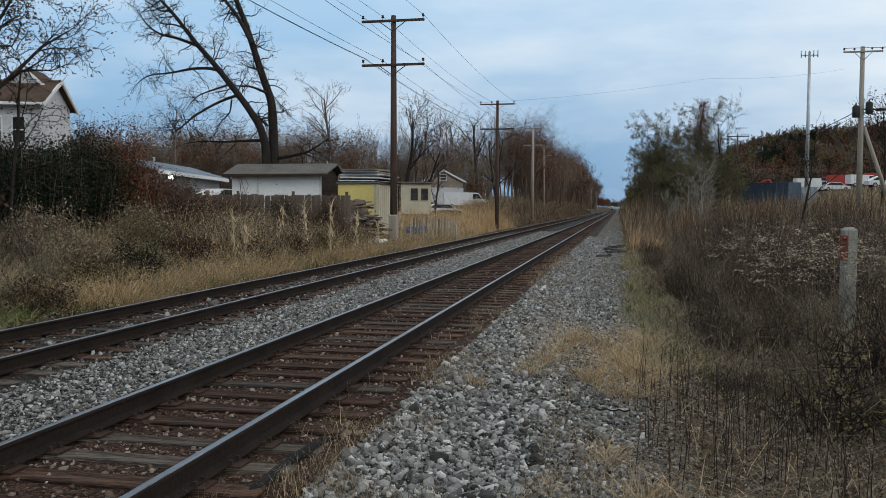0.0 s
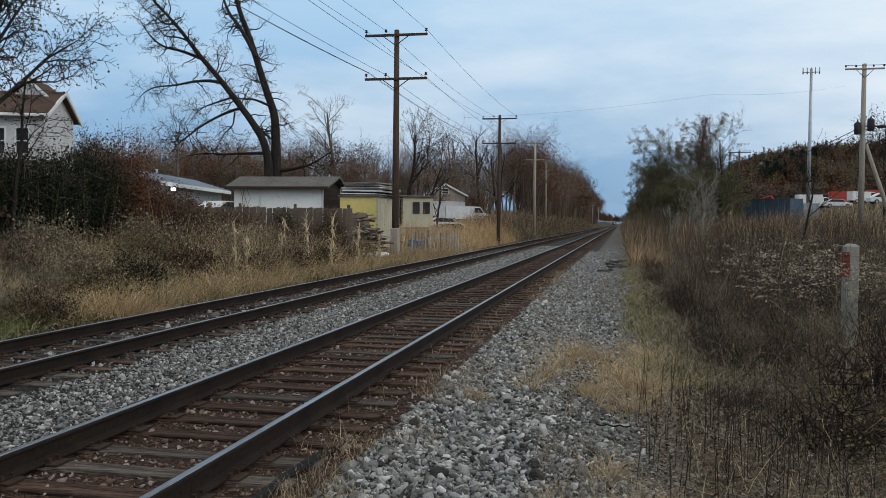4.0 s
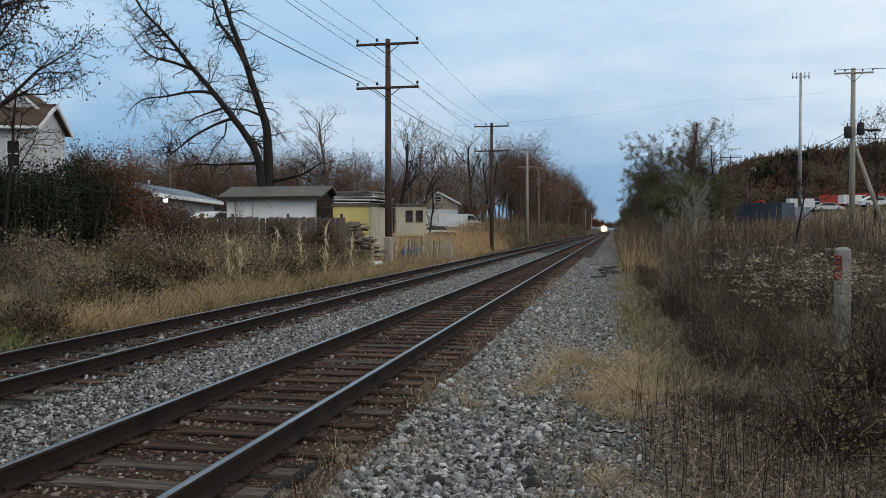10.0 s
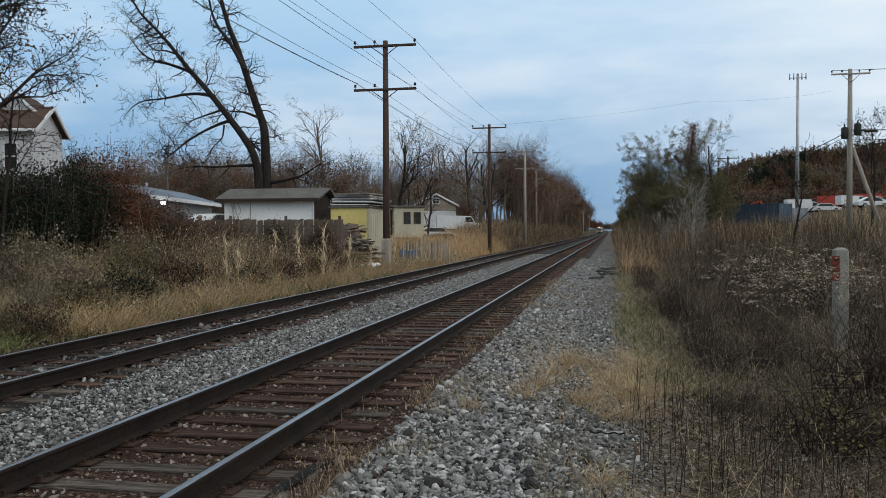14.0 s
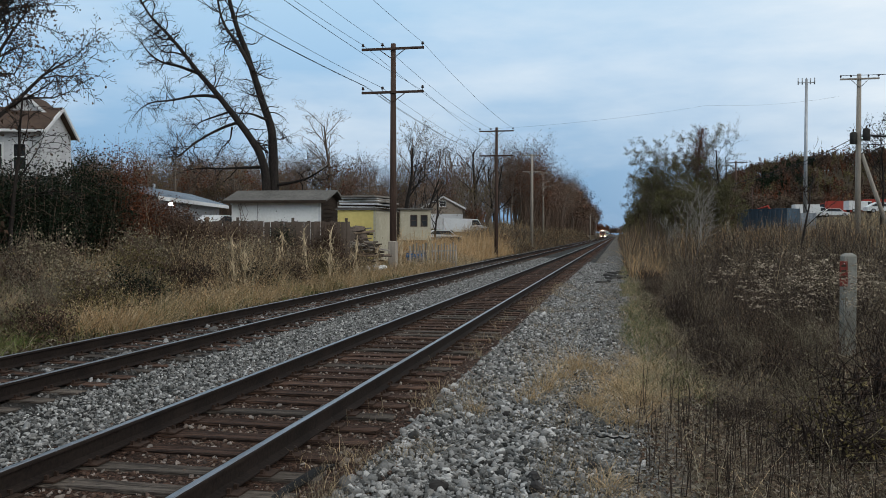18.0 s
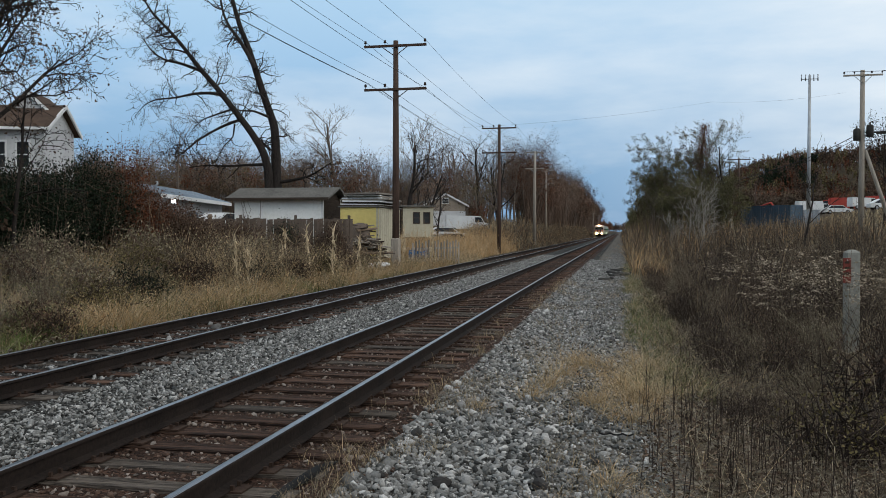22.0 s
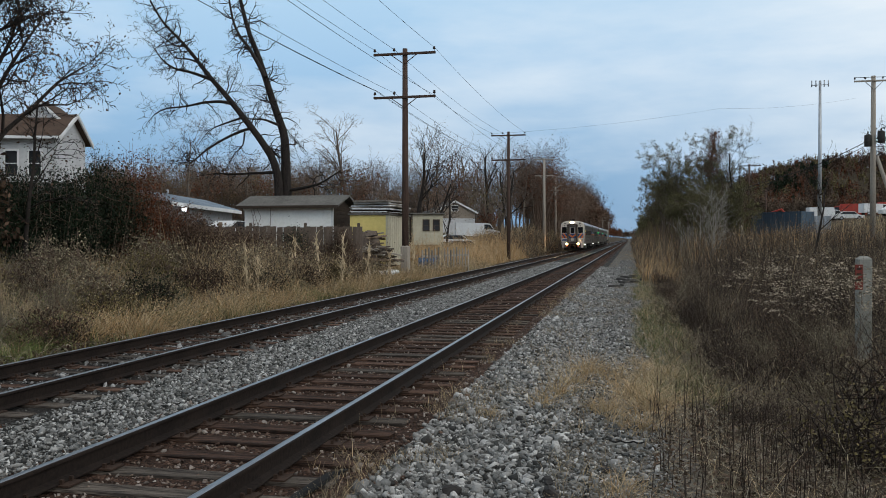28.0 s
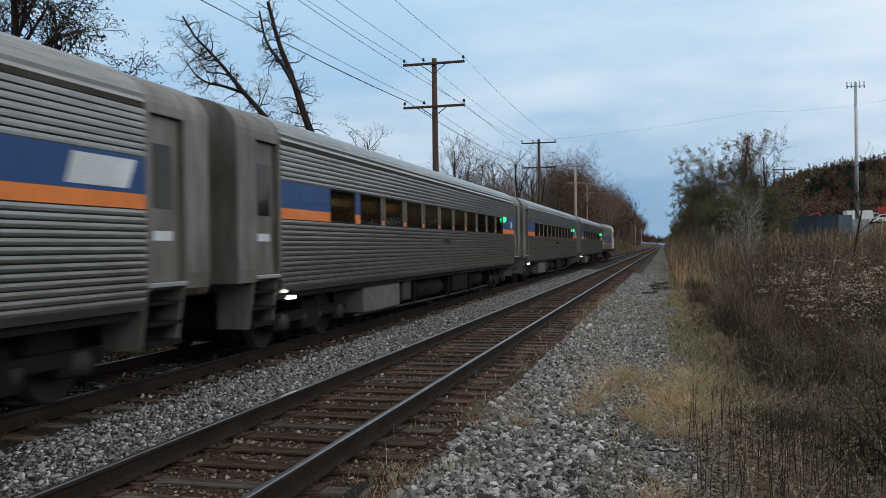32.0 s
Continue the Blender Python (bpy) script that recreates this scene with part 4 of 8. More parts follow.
def coach_body(car, cab, sign_lit):
    y0, y1 = 1.45, LENGTH - 1.45
    low = [(0.0, 1.18), (1.50, 1.18), (1.545, 1.24)] + flutes(1.565, 1.27, 2.39) + [(1.50, 2.39), (0.0, 2.39)]
    high = [(0.0, 3.012), (1.50, 3.012)] + flutes(1.565, 3.012, 3.60) + roof_arc(1.565, 3.60, 0.0, 4.22, 22, True)
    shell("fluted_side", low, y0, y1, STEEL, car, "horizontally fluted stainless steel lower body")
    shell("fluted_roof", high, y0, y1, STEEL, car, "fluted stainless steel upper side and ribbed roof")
    # end bays, smooth, with the doors set back
    smooth_low = [(0.0, 1.40), (1.55, 1.40), (1.57, 1.6), (1.57, 3.60)] + roof_arc(1.57, 3.60, 0.0, 4.22, 12)[1:]
    inner = [(0.0, 1.40), (1.43, 1.40), (1.43, 3.60)] + [(1.43, 3.64)] + roof_arc(1.57, 3.60, 0.0, 4.22, 12)[3:]
    over = [(0.0, 3.574), (1.57, 3.574)] + roof_arc(1.57, 3.60, 0.0, 4.22, 12)
    for a, b in ((0.0 if not cab else 0.25, 0.60), (LENGTH - 0.60, LENGTH), (1.35, 1.448), (LENGTH - 1.448, LENGTH - 1.35)):
        shell("end_post", smooth_low, a, b, SMOOTH_STEEL, car)
    for a, b in ((0.602, 1.348), (LENGTH - 1.348, LENGTH - 0.602)):
        shell("vestibule", [(0.0, 1.40), (1.39, 1.40), (1.39, 3.57), (0.0, 3.57)], a, b, SMOOTH_STEEL, car)
        shell("door_header", over, a, b, SMOOTH_STEEL, car)
        for s in (-1, 1):
            door_bay(car, a, b, s)
    # window band
    for s in (-1, 1):
        band("blue_panel", y0, 3.55, s, car)
        band("blue_panel", 20.99, y1, s, car)
        for i in range(11):
            a = 3.55 + i * 1.609
            win = box("window", (*sorted((s * 1.525, s * 1.540)), a, a + 1.33, 2.40, 3.00), PANE, car, 0.0)
            win.visible_shadow = False
            bm = bmesh.new()
            for q0, q1, r0, r1 in ((a, a + 1.33, 2.394, 2.42), (a, a + 1.33, 2.985, 3.01), (a - 0.005, a + 0.03, 2.42, 2.985), (a + 1.30, a + 1.335, 2.42, 2.985)):
                bx(bm, *sorted((s * 1.50, s * 1.556)), q0, q1, r0, r1)
            part("window_frame", bm, DARK, win)
            if i < 10:
                if i == 0 and not cab:
                    band("blue_pillar", a + 1.336, a + 1.604, s, car)
                else:
                    p = box("dark_pillar", (*sorted((s * 1.48, s * 1.556)), a + 1.336, a + 1.604, 2.392, 3.012), RUBBER, car, 0.0)
                    for q in (a + 1.336, a + 1.564):
                        box("steel_edge", (*sorted((s * 1.5, s * 1.566)), q, q + 0.04, 2.392, 3.012), SMOOTH_STEEL, p, 0.0)
                    if not cab:
                        box("orange_stripe", (*sorted((s * 1.48, s * 1.560)), a + 1.38, a + 1.56, 2.392, 2.50), ORANGE, p, 0.0)
        # plain panel for the operator's sign, and a white sticker
        if s > 0:
            box("white_mark", (*sorted((s * 1.566, s * 1.572)), 22.6, 22.95, 2.62, 2.88), PALE, car, 0.0)
        bm = bmesh.new()
        bx(bm, *sorted((s * 1.575, s * 1.583)), 11.9, 12.7, 2.00, 2.13)
        part("maker_plate", bm, GREY_BOX, car)
        lamp = box("step_lamp", (*sorted((s * 1.42, s * 1.56)), 1.88, 1.98, 1.06, 1.12), WHITE_LAMP, car, 0.02)
        box("lamp_bracket", (*sorted((s * 1.40, s * 1.55)), 1.88, 1.99, 1.12, 1.2), DARK, lamp, 0.0)
        if cab:
            box("destination_sign", (*sorted((s * 1.56, s * 1.59)), 3.02, 3.36, 2.82, 2.97), SIGN_LAMP, car, 0.01, "lit yellow destination sign")
        else:
            rod("green_lamp", [(s * 1.56, 21.15, 2.93), (s * 1.61, 21.15, 2.93), (s * 1.66, 21.15, 2.93)], [0.11, 0.10, 0.05], GREEN_LAMP, car, 10)
            box("number_panel", (*sorted((s * 1.566, s * 1.573)), 2.2, 3.0, 2.68, 2.9), BLUE, car, 0.0)
    # inside: a lit ceiling strip and rows of seats
    box("ceiling", (-1.45, 1.45, 3.5, 21.0, 2.995, 3.009), BEIGE, car, 0.0)
    for i in range(11):
        a = 3.62 + i * 1.609
        for x in (-0.75, 0.45):
            box("cabin_lamp", (x, x + 0.3, a, a + 1.15, 2.97, 2.994), CABIN_LAMP, car, 0.0)
    # added dark filler: closes the view through and gives the underfloor shadow
    box("underfloor_gear", (-0.85, 0.85, 5.8, LENGTH - 5.8, 0.50, 1.08), DARK, car, 0.05)
    for i in range(18):
        bm = bmesh.new()
        for s in (-1, 1):
            bx(bm, *sorted((s * 0.40, s * 1.42)), 3.8 + i * 0.95, 3.95 + i * 0.95, 2.38, 2.74, 0.03)
        part("seat_row", bm, SEAT, car)
    # underneath
    box("centre_sill", (-0.35, 0.35, 0.4, LENGTH - 0.4, 0.85, 1.2), DARK, car, 0.02)
    box("floor_pan", (-1.45, 1.45, 1.5, LENGTH - 1.5, 1.08, 1.18), DARK, car, 0.0)
    truck(car, 3.5)
    truck(car, LENGTH - 3.5)
    # dark blocks added over the trucks to stand for shadow
    for a, b in ((0.7, 5.7), (LENGTH - 5.7, LENGTH - 0.7)):
        box("brake_gear", (-0.6, 0.6, a, b, 0.64, 1.06), DARK, car, 0.04)
    for s in (-1, 1):
        box("equipment_box", (*sorted((s * 0.7, s * 1.42)), 5.7, 8.2, 0.52, 1.08), LOCKER, car, 0.03)
        box("battery_box", (*sorted((s * 0.8, s * 1.40)), 8.6, 9.2, 0.60, 1.08), GREY_BOX, car, 0.03)
        box("vent_box", (*sorted((s * 0.75, s * 1.38)), 13.6, 15.6, 0.56, 1.08), DARK, car, 0.03)
        rod("air_tank", [(s * 1.1, 10.1, 0.78), (s * 1.1, 10.25, 0.78), (s * 1.1, 12.6, 0.78), (s * 1.1, 12.75, 0.78)], [0.12, 0.24, 0.24, 0.12], DARK, car, 14)
        rod("air_tank", [(s * 1.1, 16.4, 0.80), (s * 1.1, 16.55, 0.80), (s * 1.1, 18.2, 0.80), (s * 1.1, 18.35, 0.80)], [0.12, 0.22, 0.22, 0.12], DARK, car, 14)
        rod("brake_pipe", [(s * 1.3, 5.4, 0.50), (s * 1.3, 13.0, 0.47), (s * 1.3, 19.5, 0.5)], 0.03, GREY_BOX, car, 6)
        for y in (9.6, 13.2, 16.0, 19.2):
            box("hanger", (*sorted((s * 1.25, s * 1.36)), y, y + 0.10, 0.46, 1.08), DARK, car, 0.0)
    for y in (2.0, 5.2, 19.4, 22.6):
        for s in (-1, 1):
            bm = bmesh.new()
            bx(bm, -0.16, 0.16, -0.22, 0.22, 0.0, 0.10, 0.03)
            v = part("roof_vent", bm, GREY_BOX, car)
            v.matrix_basis = pose(s * 1.22, y, 3.93, 0, s * 38, 0)
    # gangway
    for y in ((LENGTH,) if cab else (0, LENGTH)):
        d = -1 if y == 0 else 1
        bm = bmesh.new()
        for k in range(5):
            w = 1.12 if k % 2 else 1.02
            a, b = sorted((y + d * 0.085 * k, y + d * (0.085 * k + 0.08)))
            bx(bm, -w, w, a, b, 1.25, 3.78 + (0.06 if k % 2 else 0), 0.03)
        part("bellows", bm, RUBBER, car)
        box("coupler", (-0.14, 0.14, *sorted((y - d * 0.6, y + d * 0.40)), 0.86, 1.10), DARK, car, 0.03)


def cab_front(car):
    """The flat driving end: windows to both sides of a recessed gangway door, stripes, lamps."""
    lo = [(0.0, 1.30), (1.40, 1.30), (1.52, 1.5), (1.57, 1.9), (1.57, 3.50)] + roof_arc(1.57, 3.50, 0.0, 4.24, 14)[1:]

    def face(h):
        # rounded inwards towards the front
        bm = bmesh.new()
        rings = []
        for y, k in ((0.252, 1.0), (0.12, 0.992), (0.03, 0.965), (0.0, 0.93)):
            rings.append([bm.verts.new((x * k, y, 1.30 + (z - 1.30) * (0.985 if k < 0.95 else 1.0))) for x, z in h])
        n = len(h)
        for r, s in zip(rings, rings[1:]):
            for i in range(n):
                bm.faces.new((r[i], r[(i + 1) % n], s[(i + 1) % n], s[i]))
        bm.faces.new(rings[-1])
        return bm

    part("cab_face", face(both_sides(lo)), CREAM, car, "cream painted flat cab end with rounded edges")
    for s in (-1, 1):
        w = box("cab_window", (*sorted((s * 0.74, s * 1.38)), -0.012, 0.0, 2.62, 3.42), PANE_DARK, car, 0.005)
        bm = bmesh.new()
        for a, b, c, d in ((0.70, 1.42, 2.57, 2.62), (0.70, 1.42, 3.42, 3.47), (0.70, 0.745, 2.62, 3.42), (1.375, 1.42, 2.62, 3.42)):
            bx(bm, *sorted((s * a, s * b)), -0.02, 0.0, c, d, 0.006)
        part("window_frame", bm, CREAM, w)
        bm = bmesh.new()
        tube(bm, [(s * 1.05, -0.03, 3.62), (s * 1.10, -0.04, 3.2)], 0.012, 6)
        tube(bm, [(s * 0.98, -0.03, 3.62), (s * 1.12, -0.03, 3.62)], 0.02, 6)
        part("wiper", bm, DARK, w)
        # diagonal stripes: slanted bars clipped to the panel, rising to the outside
        back = box("stripe_panel", (*sorted((s * 0.70, s * 1.44)), -0.010, 0.0, 1.95, 2.56), BLUE, car, 0.0)
        for k in (0, 1):
            x0 = 0.60 + k * 0.46
            h, slope, wide = 0.60, 0.44, 0.26
            # the slanted bar, cut off at the panel's two sides
            low, high, clip = 0.705, 1.435, []
            for edge in (lambda z: x0 + slope * (z - 1.955) / h, lambda z: x0 + wide + slope * (z - 1.955) / h):
                line = [(min(high, max(low, edge(z))), z) for z in (1.955, 1.955 + h * 0.2, 1.955 + h * 0.4, 1.955 + h * 0.6, 1.955 + h * 0.8, 1.955 + h)]
                clip += line if not clip else line[::-1]
            bm = bmesh.new()
            prism(bm, [(s * x, z) for x, z in clip], -0.016, -0.011)
            part("orange_stripe", bm, ORANGE, back)
        rod("classification_lamp", [(s * 0.98, 0.0, 3.90), (s * 0.98, -0.06, 3.90)], 0.10, GREY_BOX, car, 14, "small round unlit roof lamp")
        ditch = rod("ditch_lamp", [(s * 0.75, 0.02, 1.17), (s * 0.75, -0.055, 1.17)], 0.092, DITCH_LAMP, car, 16, "glowing warm lower headlight")
        rod("lamp_rim", [(s * 0.75, 0.12, 1.17), (s * 0.75, -0.04, 1.17)], 0.135, DARK, ditch, 16)
        # this ring glows to imitate the halo round the ditch lamp
        rod("lamp_bowl", [(s * 0.75, 0.0, 1.17), (s * 0.75, -0.046, 1.17)], 0.128, HALO_BOWL, ditch, 16, "warm glowing reflector bowl")
        rod("red_marker", [(s * 0.75, 0.03, 0.86), (s * 0.75, -0.05, 0.86)], 0.07, RED_LAMP, car, 12, "small red marker lamp")
        rod("white_marker", [(s * 1.25, 0.02, 1.24), (s * 1.25, -0.05, 1.24)], 0.08, PALE, car, 12)
        rod("grab_rail", [(s * 1.46, -0.03, 1.45), (s * 1.46, -0.05, 1.6), (s * 1.46, -0.05, 2.4), (s * 1.46, -0.03, 2.5)], 0.014, GALV, car, 6)
        bm = bmesh.new()
        prism(bm, [(s * 1.02, 1.30), (s * 1.18, 0.66), (s * 1.34, 0.66), (s * 1.52, 1.30)], 0.20, 0.5)
        part("corner_step", bm, CREAM, car, "cream sheet metal corner step")
        # diaphragm post beside the gangway door
        box("diaphragm_post", (*sorted((s * 0.45, s * 0.69)), -0.36, 0.0, 1.50, 3.68), RUBBER, car, 0.05)
    bm = bmesh.new()
    prism(bm, both_sides([(0.0, 3.66), (0.72, 3.62), (0.74, 3.70), (0.55, 3.80), (0.0, 3.84)]), -0.40, 0.0)
    part("diaphragm_hood", bm, RUBBER, car)
    door = box("gangway_door", (-0.445, 0.445, -0.02, 0.0, 1.52, 3.62), SMOOTH_STEEL, car, 0.0)
    box("door_window", (-0.25, 0.25, -0.034, -0.02, 2.60, 3.35), PANE_DARK, door, 0.0)
    bm = bmesh.new()
    for a, b, c, d in ((-0.30, 0.30, 2.55, 2.60), (-0.30, 0.30, 3.35, 3.40), (-0.30, -0.25, 2.60, 3.35), (0.25, 0.30, 2.60, 3.35)):
        bx(bm, a, b, -0.045, -0.02, c, d, 0.006)
    part("window_frame", bm, CREAM, door)
    box("stripe_panel", (-0.44, 0.44, -0.026, -0.02, 1.95, 2.54), BLUE, door, 0.0)
    for s in (-1, 1):
        bm = bmesh.new()
        prism(bm, [(0.0, 1.97), (0.0, 2.22), (s * 0.43, 2.535), (s * 0.43, 2.28)], -0.034, -0.027)
        part("orange_stripe", bm, ORANGE, door)
    box("kick_plate", (-0.20, 0.20, -0.03, -0.02, 1.60, 1.90), CREAM, door, 0.0)
    bm = bmesh.new()
    bx(bm, -0.78, 0.78, -0.42, 0.1, 1.32, 1.50, 0.03)
    part("buffer_plate", bm, RUBBER, car)
    bm = bmesh.new()
    for a, b, c, d in ((-0.30, 0.30, 3.90, 3.93), (-0.30, 0.30, 4.09, 4.13), (-0.30, -0.27, 3.93, 4.09), (0.27, 0.30, 3.93, 4.09)):
        bx(bm, a, b, -0.16, 0.0, c, d)
    rim = part("headlamp_case", bm, CREAM, car)
    lens = rod("head_lamp", [(0, -0.02, 0), (0, -0.10, 0), (0, -0.13, 0)], [0.10, 0.10, 0.085], WARM_LAMP, rim, 24, "glowing warm oval headlight")
    lens.matrix_basis = pose(0, 0, 4.01) @ Matrix.Diagonal((2.2, 1, 0.66, 1))
    # wider glowing ring, the headlight's warm halo given a shape
    halo_bowl = rod("lamp_bowl", [(0, -0.02, 0), (0, -0.095, 0)], 0.10, HALO_BOWL, rim, 24, "warm glowing reflector bowl")
    halo_bowl.matrix_basis = pose(0, 0, 4.01) @ Matrix.Diagonal((2.66, 1, 0.79, 1))
    bm = bmesh.new()
    prism(bm, both_sides([(0.0, 0.32), (1.05, 0.32), (1.10, 0.44), (0.95, 0.60), (0.0, 0.60)]), -0.10, 0.12)
    part("pilot", bm, DARK, car, "black snow plough pilot")
    box("coupler", (-0.14, 0.14, -0.62, 0.3, 0.86, 1.12), DARK, car, 0.04)
    for x in (-0.45, -0.3, 0.3, 0.45):
        rod("hose", [(x, -0.05, 1.2), (x, -0.22, 0.95), (x * 0.8, -0.20, 0.62)], 0.03, RUBBER, car, 6)
    bm = bmesh.new()
    for k in range(3):
        tube(bm, [(-0.25 + 0.22 * k, 0.55, 4.40), (-0.25 + 0.22 * k, 0.15, 4.40)], [0.03, 0.09], 10)
    bx(bm, -0.4, 0.4, 0.45, 0.7, 4.2, 4.34, 0.02)
    part("horn", bm, DARK, car)
    # lettering: the fleet number, and the operator's mark as a plain blue slanted shape
    cu = bpy.data.curves.new("fleet_number", "FONT")
    cu.body, cu.size, cu.extrude, cu.align_x, cu.align_y = "7759", 0.34, 0.003, "CENTER", "CENTER"
    cu.materials.append(INK)
    num = new("fleet_number", cu)
    num.parent = car
    num.matrix_basis = pose(1.06, -0.006, 1.70, 90, 0, 0)
    bm = bmesh.new()
    prism(bm, [(-1.40, 1.60), (-0.78, 1.60), (-0.70, 1.80), (-1.30, 1.80)], -0.008, -0.002)
    part("operator_mark", bm, BLUE, car)


def coach(name, label, cab):
    car = thing(name, label, "train car", group="coaches of the train")
    coach_body(car, cab, cab)
    if cab:
        cab_front(car)
    return car


def locomotive():
    car = thing("locomotive", "dark diesel locomotive pushing at the rear of the train", "locomotive")
    shell("hood", [(0.0, 1.5), (1.45, 1.5), (1.45, 3.7)] + roof_arc(1.45, 3.7, 0.0, 4.35, 8)[1:], 0.6, 15.5, SMOOTH_STEEL, car)
    shell("cab", [(0.0, 1.5), (1.55, 1.5), (1.55, 3.6)] + roof_arc(1.55, 3.6, 0.0, 4.45, 8)[1:], 15.5, 18.4, CREAM, car)
    shell("nose", [(0.0, 1.5), (1.1, 1.5), (1.1, 2.9), (0.7, 3.05), (0.0, 3.05)], 18.4, 20.2, CREAM, car)
    box("frame", (-1.5, 1.5, 0.2, 20.6, 1.2, 1.5), DARK, car, 0.03)
    box("fuel_tank", (-1.3, 1.3, 7.4, 12.8, 0.45, 1.2), DARK, car, 0.08)
    for s in (-1, 1):
        box("blue_stripe", (*sorted((s * 1.455, s * 1.462)), 0.7, 15.4, 2.2, 2.8), BLUE, car, 0.0)
        box("orange_stripe", (*sorted((s * 1.455, s * 1.462)), 0.7, 15.4, 2.0, 2.19), ORANGE, car, 0.0)
        box("cab_window", (*sorted((s * 1.555, s * 1.565)), 16.2, 17.8, 2.9, 3.5), PANE_DARK, car, 0.0)
        rod("handrail", [(s * 1.5, 0.4, 1.5), (s * 1.5, 0.4, 2.4), (s * 1.5, 20.0, 2.4), (s * 1.5, 20.0, 1.5)], 0.02, GALV, car, 6)
    for y in (3.0, 7.5, 12.0):
        rod("roof_fan", [(0, y, 4.25), (0, y, 4.5)], 0.6, DARK, car, 16)
    truck(car, 3.6)
    truck(car, 16.6)
    return car


CARS = [coach("cab_car", "stainless steel cab car with blue and orange striped cream front", True)]
middle = coach("coach", "fluted stainless steel coach with blue and orange window band", False)
CARS += [middle] + [copy_thing(middle, Matrix()) for _ in range(2)] + [locomotive()]
# the operator's mark near the rear of the leading car, as a plain pale shape
bm = bmesh.new()
prism(bm, [(0.0, 0.0), (1.05, 0.0), (1.22, 0.34), (0.12, 0.34)], 0.0, 0.004)
mark = part("operator_mark", bm, PALE, CARS[0], "pale slanted operator mark on the blue band")
mark.matrix_basis = pose(1.568, 22.1, 2.62, 0, 0, 90)

# ---------------------------------------------------------------- the yards to the left of the tracks
def lap_wall(name, w, z0, z1, parent, material, m, lap=0.15, thick=0.16, gable=0.0):
    """A boarded wall w wide in its own x, outside towards -y, its boards lapped; gable: the height of the peak above z1."""
    bm = bmesh.new()
    if gable:
        prism(bm, [(0.01, z0), (w - 0.01, z0), (w - 0.01, z1), (w / 2, z1 + gable), (0.01, z1)], 0.006, thick)
    else:
        bx(bm, 0.01, w - 0.01, 0.006, thick, z0, z1)
    wall = part(name, bm, material, parent)
    wall.matrix_basis = m
    z = z0
    while z < z1 + gable - 0.02:
        bm = bmesh.new()
        zt = min(z + lap, z1 + gable)
        cut = max(0.0, (z + lap * 0.5 - z1)) / gable * w / 2 if gable else 0.0
        if w - 2 * cut > 0.05:
            v = [bm.verts.new(p) for p in ((cut, -0.022, z), (w - cut, -0.022, z), (w - cut, 0.004, z), (cut, 0.004, z), (cut, 0.0, zt), (w - cut, 0.0, zt), (w - cut, 0.004, zt), (cut, 0.004, zt))]
            for q in ((3, 2, 1, 0), (4, 5, 6, 7), (0, 1, 5, 4), (1, 2, 6, 5), (2, 3, 7, 6), (3, 0, 4, 7)):
                bm.faces.new([v[i] for i in q])
            part("board", bm, material, wall)
        else:
            bm.free()
        z = zt
    return wall


def sash(name, x0, x1, z0, z1, parent, m, frame_mat=None):
    """A window: dark pane, frame, sill and a middle rail, standing proud of its wall."""
    w = box(name, (x0, x1, -0.035, -0.025, z0, z1), WINDOW_DARK, parent, 0.0)
    w.matrix_basis = m
    bm = bmesh.new()
    zm = (z0 + z1) / 2
    for a, b, c, d in ((x0 - 0.08, x1 + 0.08, z1, z1 + 0.09), (x0 - 0.08, x1 + 0.08, z0 - 0.09, z0), (x0 - 0.08, x0, z0, z1), (x1, x1 + 0.08, z0, z1), (x0, x1, zm - 0.025, zm + 0.025)):
        bx(bm, a, b, -0.06, -0.02, c, d)
    part("window_frame", bm, frame_mat or TRIM, w)
    return w


def roof_slab(name, x0, x1, y0, z0, y1, z1, parent, material, thick=0.14):
    """One pitch of a roof from the eave (y0, z0) to the ridge (y1, z1)."""
    bm = bmesh.new()
    v = [bm.verts.new(p) for p in ((x0, y0, z0), (x1, y0, z0), (x1, y1, z1), (x0, y1, z1), (x0, y0, z0 + thick), (x1, y0, z0 + thick), (x1, y1, z1 + thick), (x0, y1, z1 + thick))]
    for q in ((3, 2, 1, 0), (4, 5, 6, 7), (0, 1, 5, 4), (1, 2, 6, 5), (2, 3, 7, 6), (3, 0, 4, 7)):
        bm.faces.new([v[i] for i in q])
    return part(name, bm, material, parent)


